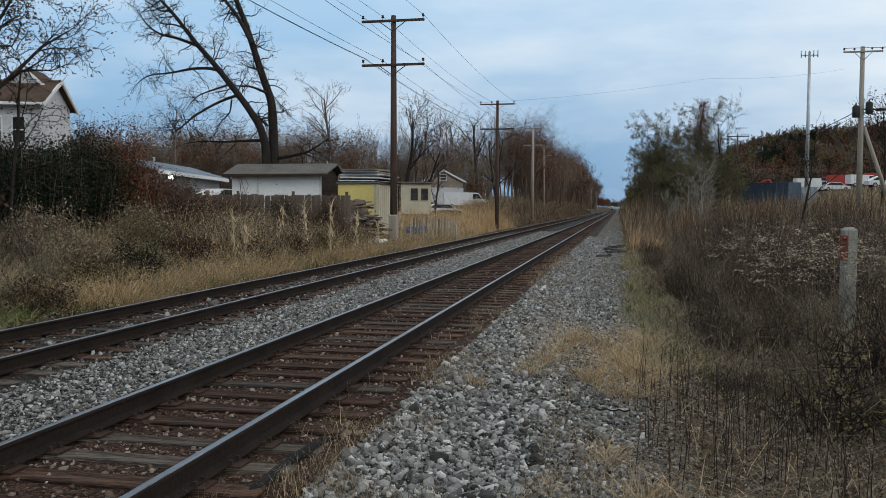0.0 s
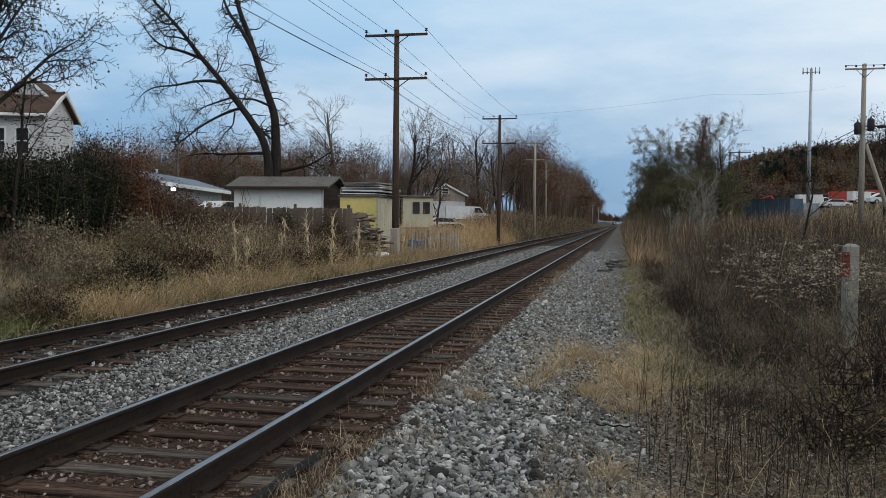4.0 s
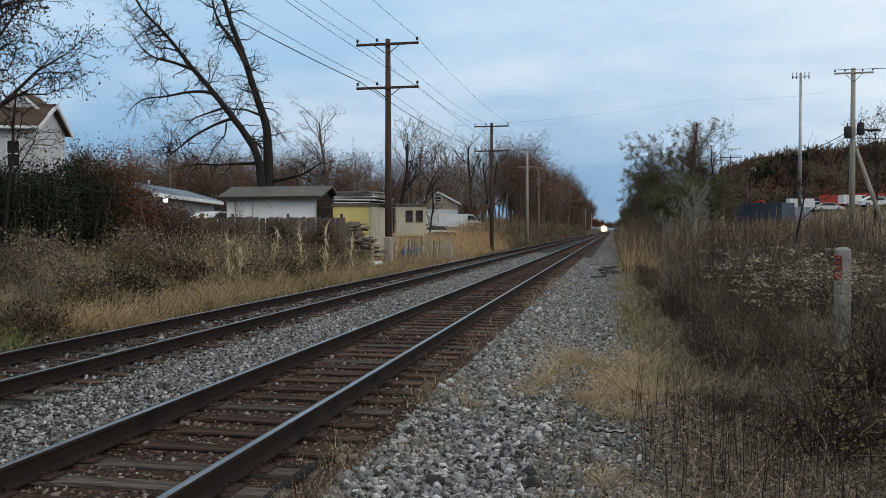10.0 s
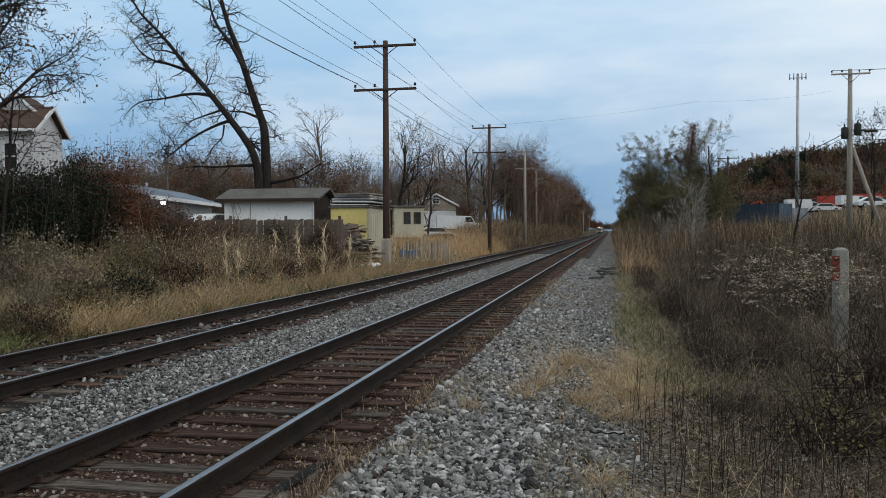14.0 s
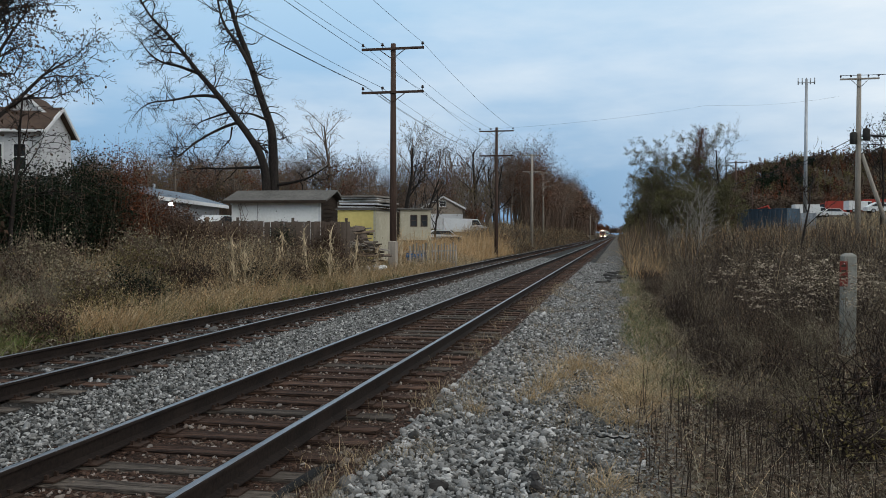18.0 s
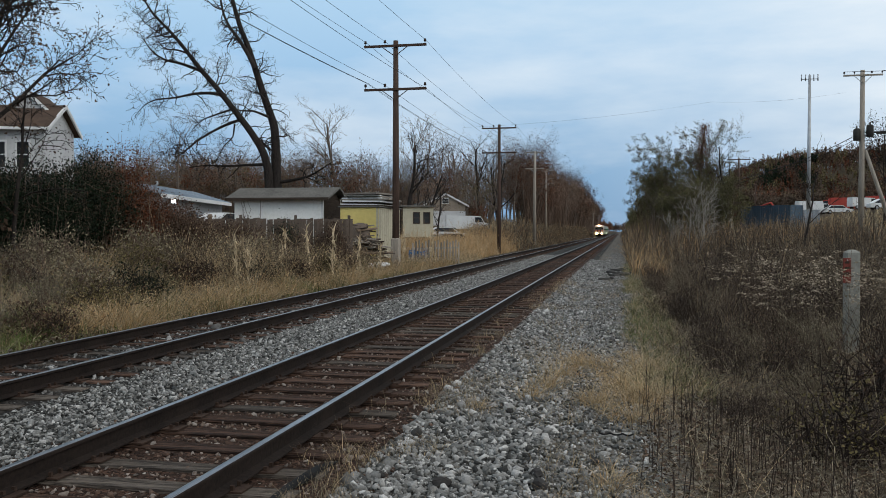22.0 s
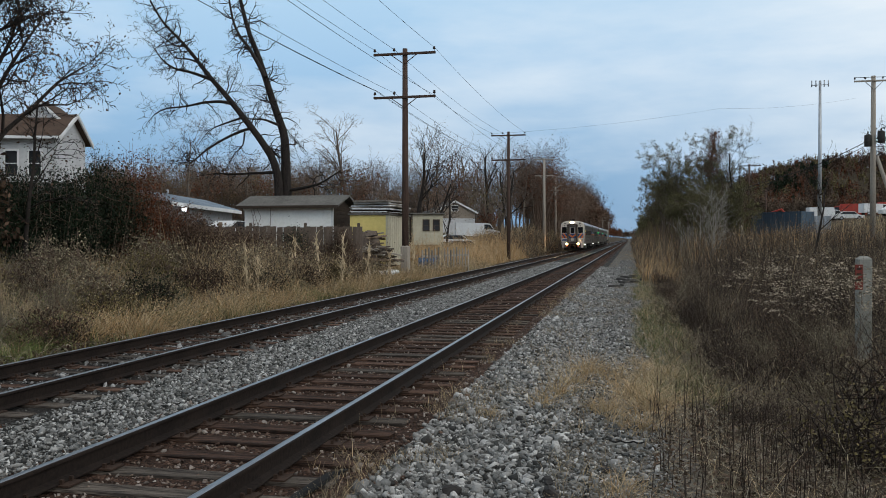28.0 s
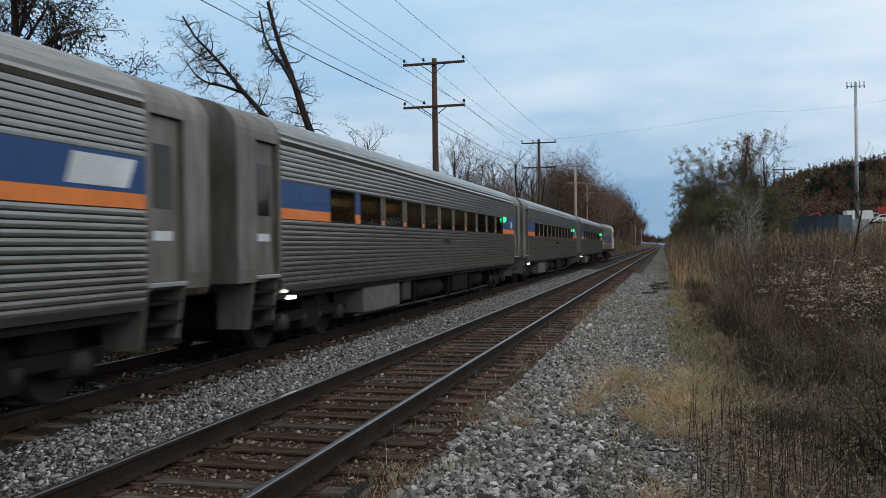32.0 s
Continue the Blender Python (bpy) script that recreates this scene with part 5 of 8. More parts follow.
def white_house():
    # local x runs along the front wall from the near corner outwards, local y into the house
    turn = math.degrees(math.atan2(0.284, 0.959))
    h = thing("house", "two-storey white clapboard house with a brown shingle roof", "house", pose(-27.1, 35.95, 1.2, 0, 0, turn))
    D, W, E, R = 4.0, 9.0, 5.75, 1.12
    front = lap_wall("front_wall", W, 0, E, h, SIDING, pose(-W, 0, 0))
    lap_wall("gable_wall", D, 0, E, h, SIDING, pose(0.0, 0.001, 0, 0, 0, 90), gable=R)
    lap_wall("back_wall", W, 0, E, h, SIDING, pose(0, D + 0.02, 0, 0, 0, 180))
    for x in (-1.25, -2.35, -4.6, -5.8):
        sash("window", x, x + 0.55, 3.75, 4.95, h, Matrix())
    roof_slab("roof", -W - 0.3, 0.35, -0.4, E - 0.22, D / 2, E + R, h, SHINGLE)
    roof_slab("roof", -W - 0.3, 0.35, D + 0.25, E - 0.14, D / 2, E + R, h, SHINGLE)
    for s, y0 in ((1, -0.42), (-1, D + 0.27)):
        bm = bmesh.new()
        a, b = (y0, E - 0.30 + (0.07 if s < 0 else 0)), (D / 2, E + R - 0.05)
        v = [bm.verts.new(p) for p in ((0.30, a[0], a[1]), (0.38, a[0], a[1]), (0.38, b[0], b[1]), (0.30, b[0], b[1]), (0.30, a[0], a[1] + 0.2), (0.38, a[0], a[1] + 0.2), (0.38, b[0], b[1] + 0.2), (0.30, b[0], b[1] + 0.2))]
        for q in ((3, 2, 1, 0), (4, 5, 6, 7), (0, 1, 5, 4), (1, 2, 6, 5), (2, 3, 7, 6), (3, 0, 4, 7)):
            bm.faces.new([v[i] for i in q])
        part("barge_board", bm, TRIM, h)
    box("gutter", (-W - 0.3, 0.3, -0.50, -0.38, E - 0.26, E - 0.12), TRIM, h, 0.02)
    # cross gable behind the ridge
    bm = bmesh.new()
    prism(bm, [(-1.05, 0), (1.05, 0), (0, 0.95)], 0, 2.6)
    g = part("cross_gable", bm, SIDING, h)
    g.matrix_basis = pose(-1.3, D / 2 - 0.4, E + 0.75)
    for s in (-1, 1):
        bm = bmesh.new()
        prism(bm, [(0, 1.0), (s * 1.2, -0.08), (s * 1.2, 0.06), (0, 1.15)], -0.12, 2.6)
        part("cross_roof", bm, [SHINGLE], g)
        bm = bmesh.new()
        prism(bm, [(0, 0.93), (s * 1.22, -0.16), (s * 1.22, 0.02), (0, 1.11)], -0.18, -0.122)
        part("barge_board", bm, TRIM, g)
    roof_slab("porch_roof", -W, 0.9, -2.6, 2.55, 0.0, 3.3, h, GREY_ROOF)
    for x in (-0.2, -3.2, -6.4):
        box("porch_post", (x - 0.07, x + 0.07, -2.5, -2.36, 0, 2.6), TRIM, h, 0.01)
    return h


def side_house():
    h = thing("house", "plain white boarded house with a shallow brown roof", "house", pose(-26.2, 29.2, 1.0, 0, 0, 40))
    lap_wall("wall", 6.0, 0, 5.2, h, SIDING, pose(-6.0, 0, 0))
    lap_wall("wall", 5.0, 0, 5.2, h, SIDING, pose(0, 0.001, 0, 0, 0, 90))
    roof_slab("roof", -6.2, 0.3, -0.4, 5.1, 2.5, 6.5, h, SHINGLE)
    roof_slab("roof", -6.2, 0.3, 5.4, 5.1, 2.5, 6.5, h, SHINGLE)
    rod("downpipe", [(-0.15, -0.06, 0), (-0.15, -0.06, 5.1)], 0.05, TRIM, h, 8)


def long_building():
    """Low building with a pale metal roof, receding from the tracks."""
    ax = Vector((-30.2 + 26.4, 62.0 - 44.8, 0))
    L = ax.length
    b = thing("long_building", "low white building with a pale blue metal roof", "building", pose(-26.4, 44.8, 0.6, 0, 0, math.degrees(math.atan2(ax.y, ax.x))))
    bm = bmesh.new()
    bx(bm, 1.2, L, 0.6, 0.8, 0, 3.35)
    part("wall", bm, WORN_SIDING, b)
    bm = bmesh.new()
    bx(bm, 1.2, 1.4, 0.8, 5.4, 0, 3.35)
    part("wall", bm, WORN_SIDING, b)
    r = roof_slab("roof", 0.8, L + 0.4, 0.0, 3.45, 2.9, 4.3, b, METAL_ROOF, 0.08)
    roof_slab("roof", 0.8, L + 0.4, 5.8, 3.45, 2.9, 4.3, b, METAL_ROOF, 0.08)
    for i in range(24):
        x = 1.0 + i * (L - 0.8) / 23
        bm = bmesh.new()
        tube(bm, [(x, 0.0, 3.55), (x, 2.9, 4.40)], 0.025, 4)
        part("roof_seam", bm, METAL_ROOF, r)
    box("fascia", (0.8, L + 0.4, -0.06, -0.005, 3.28, 3.52), TRIM, b, 0.0)
    rod("flue", [(9.0, 2.9, 4.3), (9.0, 2.9, 4.7)], 0.09, GALV, b, 10)
    for x in (3.0, 8.0, 14.0, 19.0):
        box("door", (x, x + 2.6, 0.55, 0.6, 0.0, 2.6), BLUE_STEEL, b, 0.02)
    lamp = box("security_lamp", (2.4, 2.65, -0.35, -0.1, 3.0, 3.2), mat("security_glow", (1, 1, 1), glow=(0.9, 0.95, 1.0), power=5.0, bump=0), b, 0.03, "glowing white security lamp")


def shed():
    A, B = Vector((-20.7, 43.07, 0)), Vector((-15.66, 43.25, 0))
    d = B - A
    L, D, z0 = d.length, 3.3, 0.55
    s = thing("shed", "white walled shed with a weathered felt roof and dark boarded gable", "shed", pose(A.x, A.y, z0, 0, 0, math.degrees(math.atan2(d.y, d.x))))
    box("front_wall", (0, L, 0, 0.15, 0, 3.15), WHITE_WALL, s, 0.01)
    box("back_wall", (0, L, D - 0.15, D, 0, 3.15), WHITE_WALL, s, 0.01)
    box("corner_board", (L - 0.10, L + 0.012, -0.012, 0.12, 0, 3.15), TRIM, s, 0.0)
    for x in (-0.003, L - 0.147):
        bm = bmesh.new()
        v = [(0.152, 0), (D - 0.152, 0), (D - 0.152, 3.1), (D / 2, 3.62), (0.152, 3.1)]
        prism(bm, v, -0.15, 0)
        g = part("gable_wall", bm, DARK_BOARD, s)
        g.matrix_basis = pose(x, 0, 0, 0, 0, 90)
        for k in range(16):
            bm = bmesh.new()
            z = 0.05 + 0.22 * k
            c = max(0.0, (z + 0.1 - 3.1)) / 0.52 * D / 2
            if D - 2 * c > 0.5:
                bx(bm, 0.17 + c, D - 0.17 - c, -0.175, -0.151, z, z + 0.20, 0.004)
                part("board", bm, DARK_BOARD, g)
    roof_slab("roof", -0.35, L + 0.45, -0.45, 3.04, D / 2, 3.68, s, GREY_ROOF, 0.1)
    roof_slab("roof", -0.35, L + 0.45, D + 0.45, 3.04, D / 2, 3.68, s, GREY_ROOF, 0.1)
    box("fascia", (-0.35, L + 0.45, -0.48, -0.452, 2.98, 3.14), DARK_BOARD, s, 0.0)
    box("wall_lamp", (-0.02, 0.1, -0.12, -0.01, 2.9, 3.05), TRIM, s, 0.01)
    # a bare vine on the wall
    rng = np.random.default_rng(5)
    T = Tubes()
    for k in range(5):
        p = np.array([1.0 + rng.normal(0, 0.08), -0.05, 0.0])
        pts = [p]
        for i in range(9):
            p = p + np.array([rng.normal(0, 0.10), rng.normal(0, 0.006), 0.36])
            pts.append(p)
        T.add(pts, np.linspace(0.03, 0.008, len(pts)), 4)
    v, f = T.arrays()
    vine = array_mesh("climbing_vine", v, f, TWIG)
    vine.matrix_basis = s.matrix_basis.copy()
    tagged(vine, "thin bare vine climbing a white shed wall", "vine")


def board_fence():
    A, B = Vector((-18.3, 33.2, 0)), Vector((-11.9, 36.3, 0))
    d = (B - A).normalized()
    f = thing("board_fence", "old dark wooden board fence with weathered gaps", "fence", pose(A.x, A.y, 0.3, 0, 0, math.degrees(math.atan2(d.y, d.x))))
    rnd = random.Random(3)
    L, x = (B - A).length, 0.0
    meshes = {}
    for k in range(3):
        bm = bmesh.new()
        bx(bm, 0, 0.146, 0, 0.022, 0, 2.12 + 0.02 * k, 0.004)
        me = bpy.data.meshes.new("board")
        bm.to_mesh(me)
        bm.free()
        me.materials.append(FENCE_WOOD)
        meshes[k] = me
    while x < L:
        o = new("board", meshes[rnd.randrange(3)])
        o.parent = f
        o.matrix_basis = pose(x, 0, rnd.uniform(-0.03, 0.02), 0, rnd.gauss(0, 0.3), 0)
        x += 0.145
    for z in (0.5, 1.8):
        box("rail", (0, L, 0.022, 0.07, z, z + 0.09), FENCE_WOOD, f, 0.0)
    for i in range(4):
        box("post", (i * L / 3 - 0.06, i * L / 3 + 0.06, 0.072, 0.19, -0.3, 2.3), FENCE_WOOD, f, 0.01)
    for x in (0.35, 1.02):
        box("new_board", (x, x + 0.16, -0.03, -0.004, 0.2, 2.32), FENCE_PALE, f, 0.004, "paler raw wood board")


def yellow_container():
    A = Vector((-14.35, 42.25, 0))
    d = Vector((1, 0, 0))
    c = thing("box_container", "yellow fronted beige storage container with a cluttered roof", "container", pose(A.x, A.y, 0.45, 0, 0, math.degrees(math.atan2(d.y, d.x))))
    W, D, H = 2.06, 4.4, 2.68
    box("front_wall", (0, W, 0, 0.08, 0, H), YELLOW, c, 0.01)
    for k in range(22):
        y = 0.09 + k * 0.195
        box("side_panel", (W - 0.06 - (0.012 if k % 2 else 0), W - (0.012 if k % 2 else 0), y, y + 0.193, 0, H - 0.002), BEIGE, c, 0.0)
    box("left_wall", (0, 0.06, 0.082, D, 0, H), BEIGE, c, 0.0)
    box("roof", (-0.08, W + 0.08, -0.1, D + 0.1, H, H + 0.08), GREY_ROOF, c, 0.01)
    box("corner_post", (W - 0.11, W + 0.01, -0.015, 0.0, 0, H), BEIGE, c, 0.0)
    return c


def board_stack(x, y, z, w, d, n, label, seed, turn=0.0):
    s = thing("board_stack", label, "stack of boards", pose(x, y, z, 0, 0, turn))
    rnd = random.Random(seed)
    h = 0.0
    for i in range(n):
        t = rnd.uniform(0.04, 0.10)
        a, b = rnd.uniform(-0.3, 0.1), w + rnd.uniform(-0.4, 0.4)
        bm = bmesh.new()
        bx(bm, a, b, rnd.uniform(0, d * 0.2), d * rnd.uniform(0.7, 1), 0, t, 0.006)
        o = part("board", bm, TRIM if rnd.random() < 0.22 else (GREY_BOARD if rnd.random() < 0.7 else DARK_BOARD), s)
        o.matrix_basis = pose(0, 0, h, 0, rnd.gauss(0, 0.5), rnd.gauss(0, 4))
        h += t + 0.006
    return s


def scrap_pile():
    """Broken pallets, boards and dark scrap before the yellow container."""
    s = thing("scrap_pile", "heap of broken pallets, dark boards and scrap", "scrap pile", pose(-12.45, 39.3, 0.45))
    rnd = random.Random(12)
    for i in range(130):
        r = rnd.random() ** 0.6
        a = rnd.uniform(0, math.tau)
        L = rnd.uniform(0.5, 1.5)
        bm = bmesh.new()
        bx(bm, -L / 2, L / 2, -rnd.uniform(0.05, 0.12), 0.06, -0.02, rnd.uniform(0.02, 0.06), 0.006)
        o = part("board", bm, rnd.choice([DARK_BOARD, FENCE_WOOD, GREY_BOARD, FENCE_PALE, FENCE_WOOD]), s)
        o.matrix_basis = pose(math.cos(a) * r * 1.25, math.sin(a) * r * 0.8, 0.1 + 1.65 * (1 - r * r * r) * rnd.uniform(0.3, 1), rnd.gauss(0, 6), rnd.gauss(0, 6), rnd.gauss(0, 28))
    bm = bmesh.new()
    bmesh.ops.create_icosphere(bm, subdivisions=2, radius=1.0)
    for v in bm.verts:
        n = 1 + 0.25 * noise.noise(v.co * 1.6)
        v.co = Vector((v.co.x * 0.8 * n, v.co.y * 0.6 * n, 0.75 + v.co.z * 1.1 * n))
    part("tarpaulin", bm, FENCE_WOOD, s, "crumpled dark tarpaulin", True)


def lattice_panel():
    p = thing("lattice_panel", "grey wooden lattice panel leaning on a scrap heap", "lattice", pose(-13.4, 39.2, 0.3, -12, -14, 20))
    for i in range(9):
        box("slat", (-0.42, 0.42, -0.012, 0.0, 0.15 + 0.2 * i, 0.25 + 0.2 * i), GREY_BOARD, p, 0.0)
    for x in (-0.4, 0.0, 0.36):
        box("upright", (x, x + 0.05, 0.002, 0.04, 0, 2.0), GREY_BOARD, p, 0.0)


def bag(x, y, s, seed):
    bm = bmesh.new()
    bmesh.ops.create_icosphere(bm, subdivisions=3, radius=1.0)
    for v in bm.verts:
        n = 1 + 0.3 * noise.noise(v.co * 1.8 + Vector((seed, 0, 0)))
        v.co = Vector((v.co.x * s * n, v.co.y * s * 0.8 * n, max(v.co.z, -0.75) * s * 0.6 * n))
    o = finish("plastic_bag", bm, WHITE_PAINT, None, "", True)
    o.matrix_basis = pose(x, y, gz(x, y) + 0.55)
    tagged(o, "crumpled white plastic bag lying in dry grass", "bag", "bags by the heap")


def barrel(x, y, label="blue plastic barrel standing in the yard"):
    b = thing("barrel", label, "barrel", pose(x, y, gz(x, y)), "barrels in the yard")
    rod("drum", [(0, 0, 0), (0, 0, 0.05), (0, 0, 0.3), (0, 0, 0.33), (0, 0, 0.36), (0, 0, 0.62), (0, 0, 0.65), (0, 0, 0.68), (0, 0, 0.92)], [0.27, 0.29, 0.29, 0.31, 0.29, 0.29, 0.31, 0.29, 0.27], BLUE_BARREL, b, 18)
    rod("lid", [(0, 0, 0.92), (0, 0, 0.95)], 0.24, BLUE_BARREL, b, 18)


def cream_cabin():
    A = Vector((-17.58, 67.76, 0))
    c = thing("cabin", "cream boarded cabin with small dark windows", "cabin", pose(A.x, A.y, 1.4, 0, 0, 20))
    wall = lap_wall("wall", 2.5, 0, 2.5, c, BEIGE, Matrix(), 0.2)
    lap_wall("wall", 3.0, 0, 2.5, c, BEIGE, pose(2.5, 0.001, 0, 0, 0, 90), 0.2)
    for x in (0.9, 1.75):
        sash("window", x, x + 0.42, 1.2, 2.0, c, Matrix(), DARK_BOARD)
    box("roof", (-0.25, 2.7, -0.25, 3.2, 2.5, 2.62), GREY_ROOF, c, 0.02)
    box("side_cabin", (-1.3, -0.1, 0.3, 2.6, 0, 2.55), DARK_BOARD, c, 0.02)


def gable_house():
    c = thing("house", "small tan and white gabled house behind the yards", "house", pose(-24.4, 105.2, 2.3, 0, 0, 30))
    W, D = 5.4, 5.0
    wall = lap_wall("gable_wall", W, 0, 3.0, c, mat("tan_siding", (0.30, 0.25, 0.20), (0.22, 0.18, 0.145), 0.7, grain=5, bump=0.1), Matrix(), 0.2, gable=1.35)
    box("white_front", (0.5, W + 0.02, -0.09, -0.03, 0, 2.2), SIDING, c, 0.0)
    lap_wall("side_wall", D, 0, 3.0, c, SIDING, pose(W, 0.001, 0, 0, 0, 90), 0.2)
    for s in (-1, 1):
        bm = bmesh.new()
        prism(bm, [(W / 2, 1.35), (W / 2 + s * (W / 2 + 0.35), -0.18), (W / 2 + s * (W / 2 + 0.35), -0.04), (W / 2, 1.5)], -0.25, D)
        r = part("roof", bm, GREY_ROOF, c)
        r.location.z = 3.0
        bm = bmesh.new()
        prism(bm, [(W / 2, 1.28), (W / 2 + s * (W / 2 + 0.38), -0.25), (W / 2 + s * (W / 2 + 0.38), -0.02), (W / 2, 1.5)], -0.31, -0.252)
        r = part("barge_board", bm, TRIM, c)
        r.location.z = 3.0
    sash("window", 2.3, 3.1, 3.2, 3.8, c, Matrix())
    d = box("door", (W + 0.03, W + 0.06, 1.2, 2.1, 0, 2.1), TRIM, c, 0.0)
    box("door_pane", (W + 0.062, W + 0.07, 1.35, 1.95, 1.2, 1.9), WINDOW_DARK, d, 0.0)


def vehicle(name, x, y, turn, paint, label, kind="car", z=None, scale=1.0):
    """A parked car, van or box truck in body, cabin, windows and wheels."""
    v = thing(name, label, kind, pose(x, y, gz(x, y) if z is None else z, 0, 0, turn))
    if kind == "car":
        prof = [(-2.2, 0.35), (2.15, 0.35), (2.2, 0.75), (1.3, 0.92), (0.65, 1.42), (-1.1, 1.45), (-1.9, 0.98), (-2.22, 0.9)]
        glassp = [(1.12, 0.95), (0.60, 1.36), (-1.05, 1.39), (-1.7, 0.98)]
        wheels, half = (-1.35, 1.35), 0.86
    else:
        prof = [(-2.6, 0.5), (2.7, 0.5), (2.75, 1.1), (2.1, 1.25), (1.6, 2.0), (1.2, 2.05), (-2.6, 2.15)] if kind == "van" else [(-3.4, 0.6), (3.0, 0.6), (3.05, 1.2), (2.5, 1.35), (2.1, 2.2), (1.2, 2.25), (1.1, 2.7), (-3.4, 2.7)]
        glassp = [(2.0, 1.3), (1.58, 1.9), (0.9, 1.92), (0.9, 1.3)] if kind == "van" else [(2.42, 1.4), (2.06, 2.08), (1.3, 2.1), (1.3, 1.4)]
        wheels, half = (-1.7, 1.8), 0.98
    bm = bmesh.new()
    prism(bm, prof, -half, half)
    b = part("body", bm, paint, v)
    for s in (-1, 1):
        bm = bmesh.new()
        prism(bm, glassp, *sorted((s * half + s * 0.002, s * half + s * 0.012)))
        part("side_window", bm, WINDOW_DARK, b)
        for w in wheels:
            wh = rod("wheel", [(w, s * (half - 0.2), 0.33), (w, s * (half + 0.03), 0.33)], 0.33, TYRE, v, 16, smooth=False)
            rod("rim", [(w, s * (half + 0.031), 0.33), (w, s * (half + 0.04), 0.33)], 0.2, GALV, wh, 12, smooth=False)
    f = prof[1][0]
    for s in (-1, 1):
        box("headlight", (f + 0.0, f + 0.06, s * half * 0.7 - 0.14, s * half * 0.7 + 0.14, 0.62, 0.76), PALE_LAMP, b, 0.0)
    box("bumper", (f - 0.02, f + 0.08, -half * 0.95, half * 0.95, 0.36, 0.52), TYRE, b, 0.02)
    return v


PALE_LAMP = glass("lamp_glass", (0.55, 0.56, 0.58), 0.1)


def corn(x, y, h, seed, droop=0.5):
    """A dry corn plant: a bent stalk with long pale drooping husks."""
    rng = np.random.default_rng(seed)
    c = thing("corn_stalk", "dry pale corn stalk with drooping husks", "corn", pose(x, y, gz(x, y)), "dry corn by the fence")
    T = Tubes()
    pts = [np.array([0.0, 0, -0.1])]
    for i in range(6):
        pts.append(pts[-1] + np.array([rng.normal(0, 0.035), rng.normal(0, 0.035), (h + 0.1) / 6]))
    T.add(pts, np.linspace(0.022, 0.008, 7), 5)
    v, f = T.arrays()
    array_mesh("stalk", v, f, CORN, c, smooth=True)
    n = 64
    base = np.array([pts[1 + k % 6] for k in range(n)]) + rng.normal(0, 0.03, (n, 3))
    bv, bf = blade_arrays(base, rng.uniform(0.15, 0.5, n), rng.uniform(0.012, 0.032, n), rng.uniform(0.2, 1.1, n), rng, 3)
    ring = rng.uniform(0, 1, len(base)) < droop
    bv = bv.reshape(n, -1, 3)
    bv[ring, :, 2] = 2 * bv[ring, :1, 2] - bv[ring, :, 2] * 1.0
    array_mesh("foliage", bv.reshape(-1, 3), bf, CORN, c)


white_house()
side_house()
long_building()
shed()
board_fence()
yellow_container()
board_stack(-14.3, 42.3, 3.22, 2.1, 3.8, 9, "stack of weathered boards and white planks on a container", 4, 0)
scrap_pile()
lattice_panel()
for k, (x, y, s) in enumerate(((-11.75, 38.6, 0.24), (-11.4, 38.9, 0.2), (-11.1, 38.5, 0.26), (-11.55, 38.2, 0.2), (-10.95, 38.95, 0.17))):
    bag(x, y, s, k)
for x, y in ((-13.6, 55.0), (-13.0, 56.5), (-15.2, 60.0), (-14.6, 60.8), (-12.9, 54.3)):
    barrel(x, y)
cream_cabin()
gable_house()
vehicle("van", -18.6, 103.0, 15, WHITE_PAINT, "white van parked behind dry grass", "van")
vehicle("car", -19.0, 92.0, 20, WHITE_PAINT, "white car parked in the yard", "car")
vehicle("car", -17.0, 86.0, 30, mat("dark_car_paint", (0.03, 0.035, 0.04), rough=0.3, bump=0.02), "dark car parked in the yard", "car")
vehicle("car", -24.6, 50.2, 75, WHITE_PAINT, "white car parked before the long building", "car", z=1.6)
vehicle("car", -26.6, 58.5, 75, WHITE_PAINT, "white car parked before the long building", "car", z=1.5)


def low_fence():
    f = thing("picket_fence", "grey weathered picket fence in dry grass", "fence", pose(-11.9, 48.0, gz(-11.9, 48.0), 0, 0, 68))
    for i in range(16):
        box("picket", (i * 0.33, i * 0.33 + 0.13, 0, 0.03, 0, 1.5 + 0.08 * (i % 3)), GREY_BOARD, f, 0.004)
    for z in (0.4, 1.1):
        box("rail", (0, 5.1, 0.032, 0.08, z, z + 0.1), GREY_BOARD, f, 0.0)


low_fence()
rnd = random.Random(77)
for k, (x, y, h) in enumerate(((-11.6, 24.4, 1.75), (-11.4, 24.9, 1.5), (-11.9, 28.7, 1.95), (-11.3, 29.9, 2.1), (-10.9, 31.3, 2.1), (-10.8, 34.0, 1.7), (-11.0, 42.5, 2.1), (-11.3, 43.8, 1.7), (-10.9, 48.5, 1.9), (-10.8, 49.4, 2.0), (-10.6, 36.5, 1.3))):
    corn(x, y, h, 300 + k)

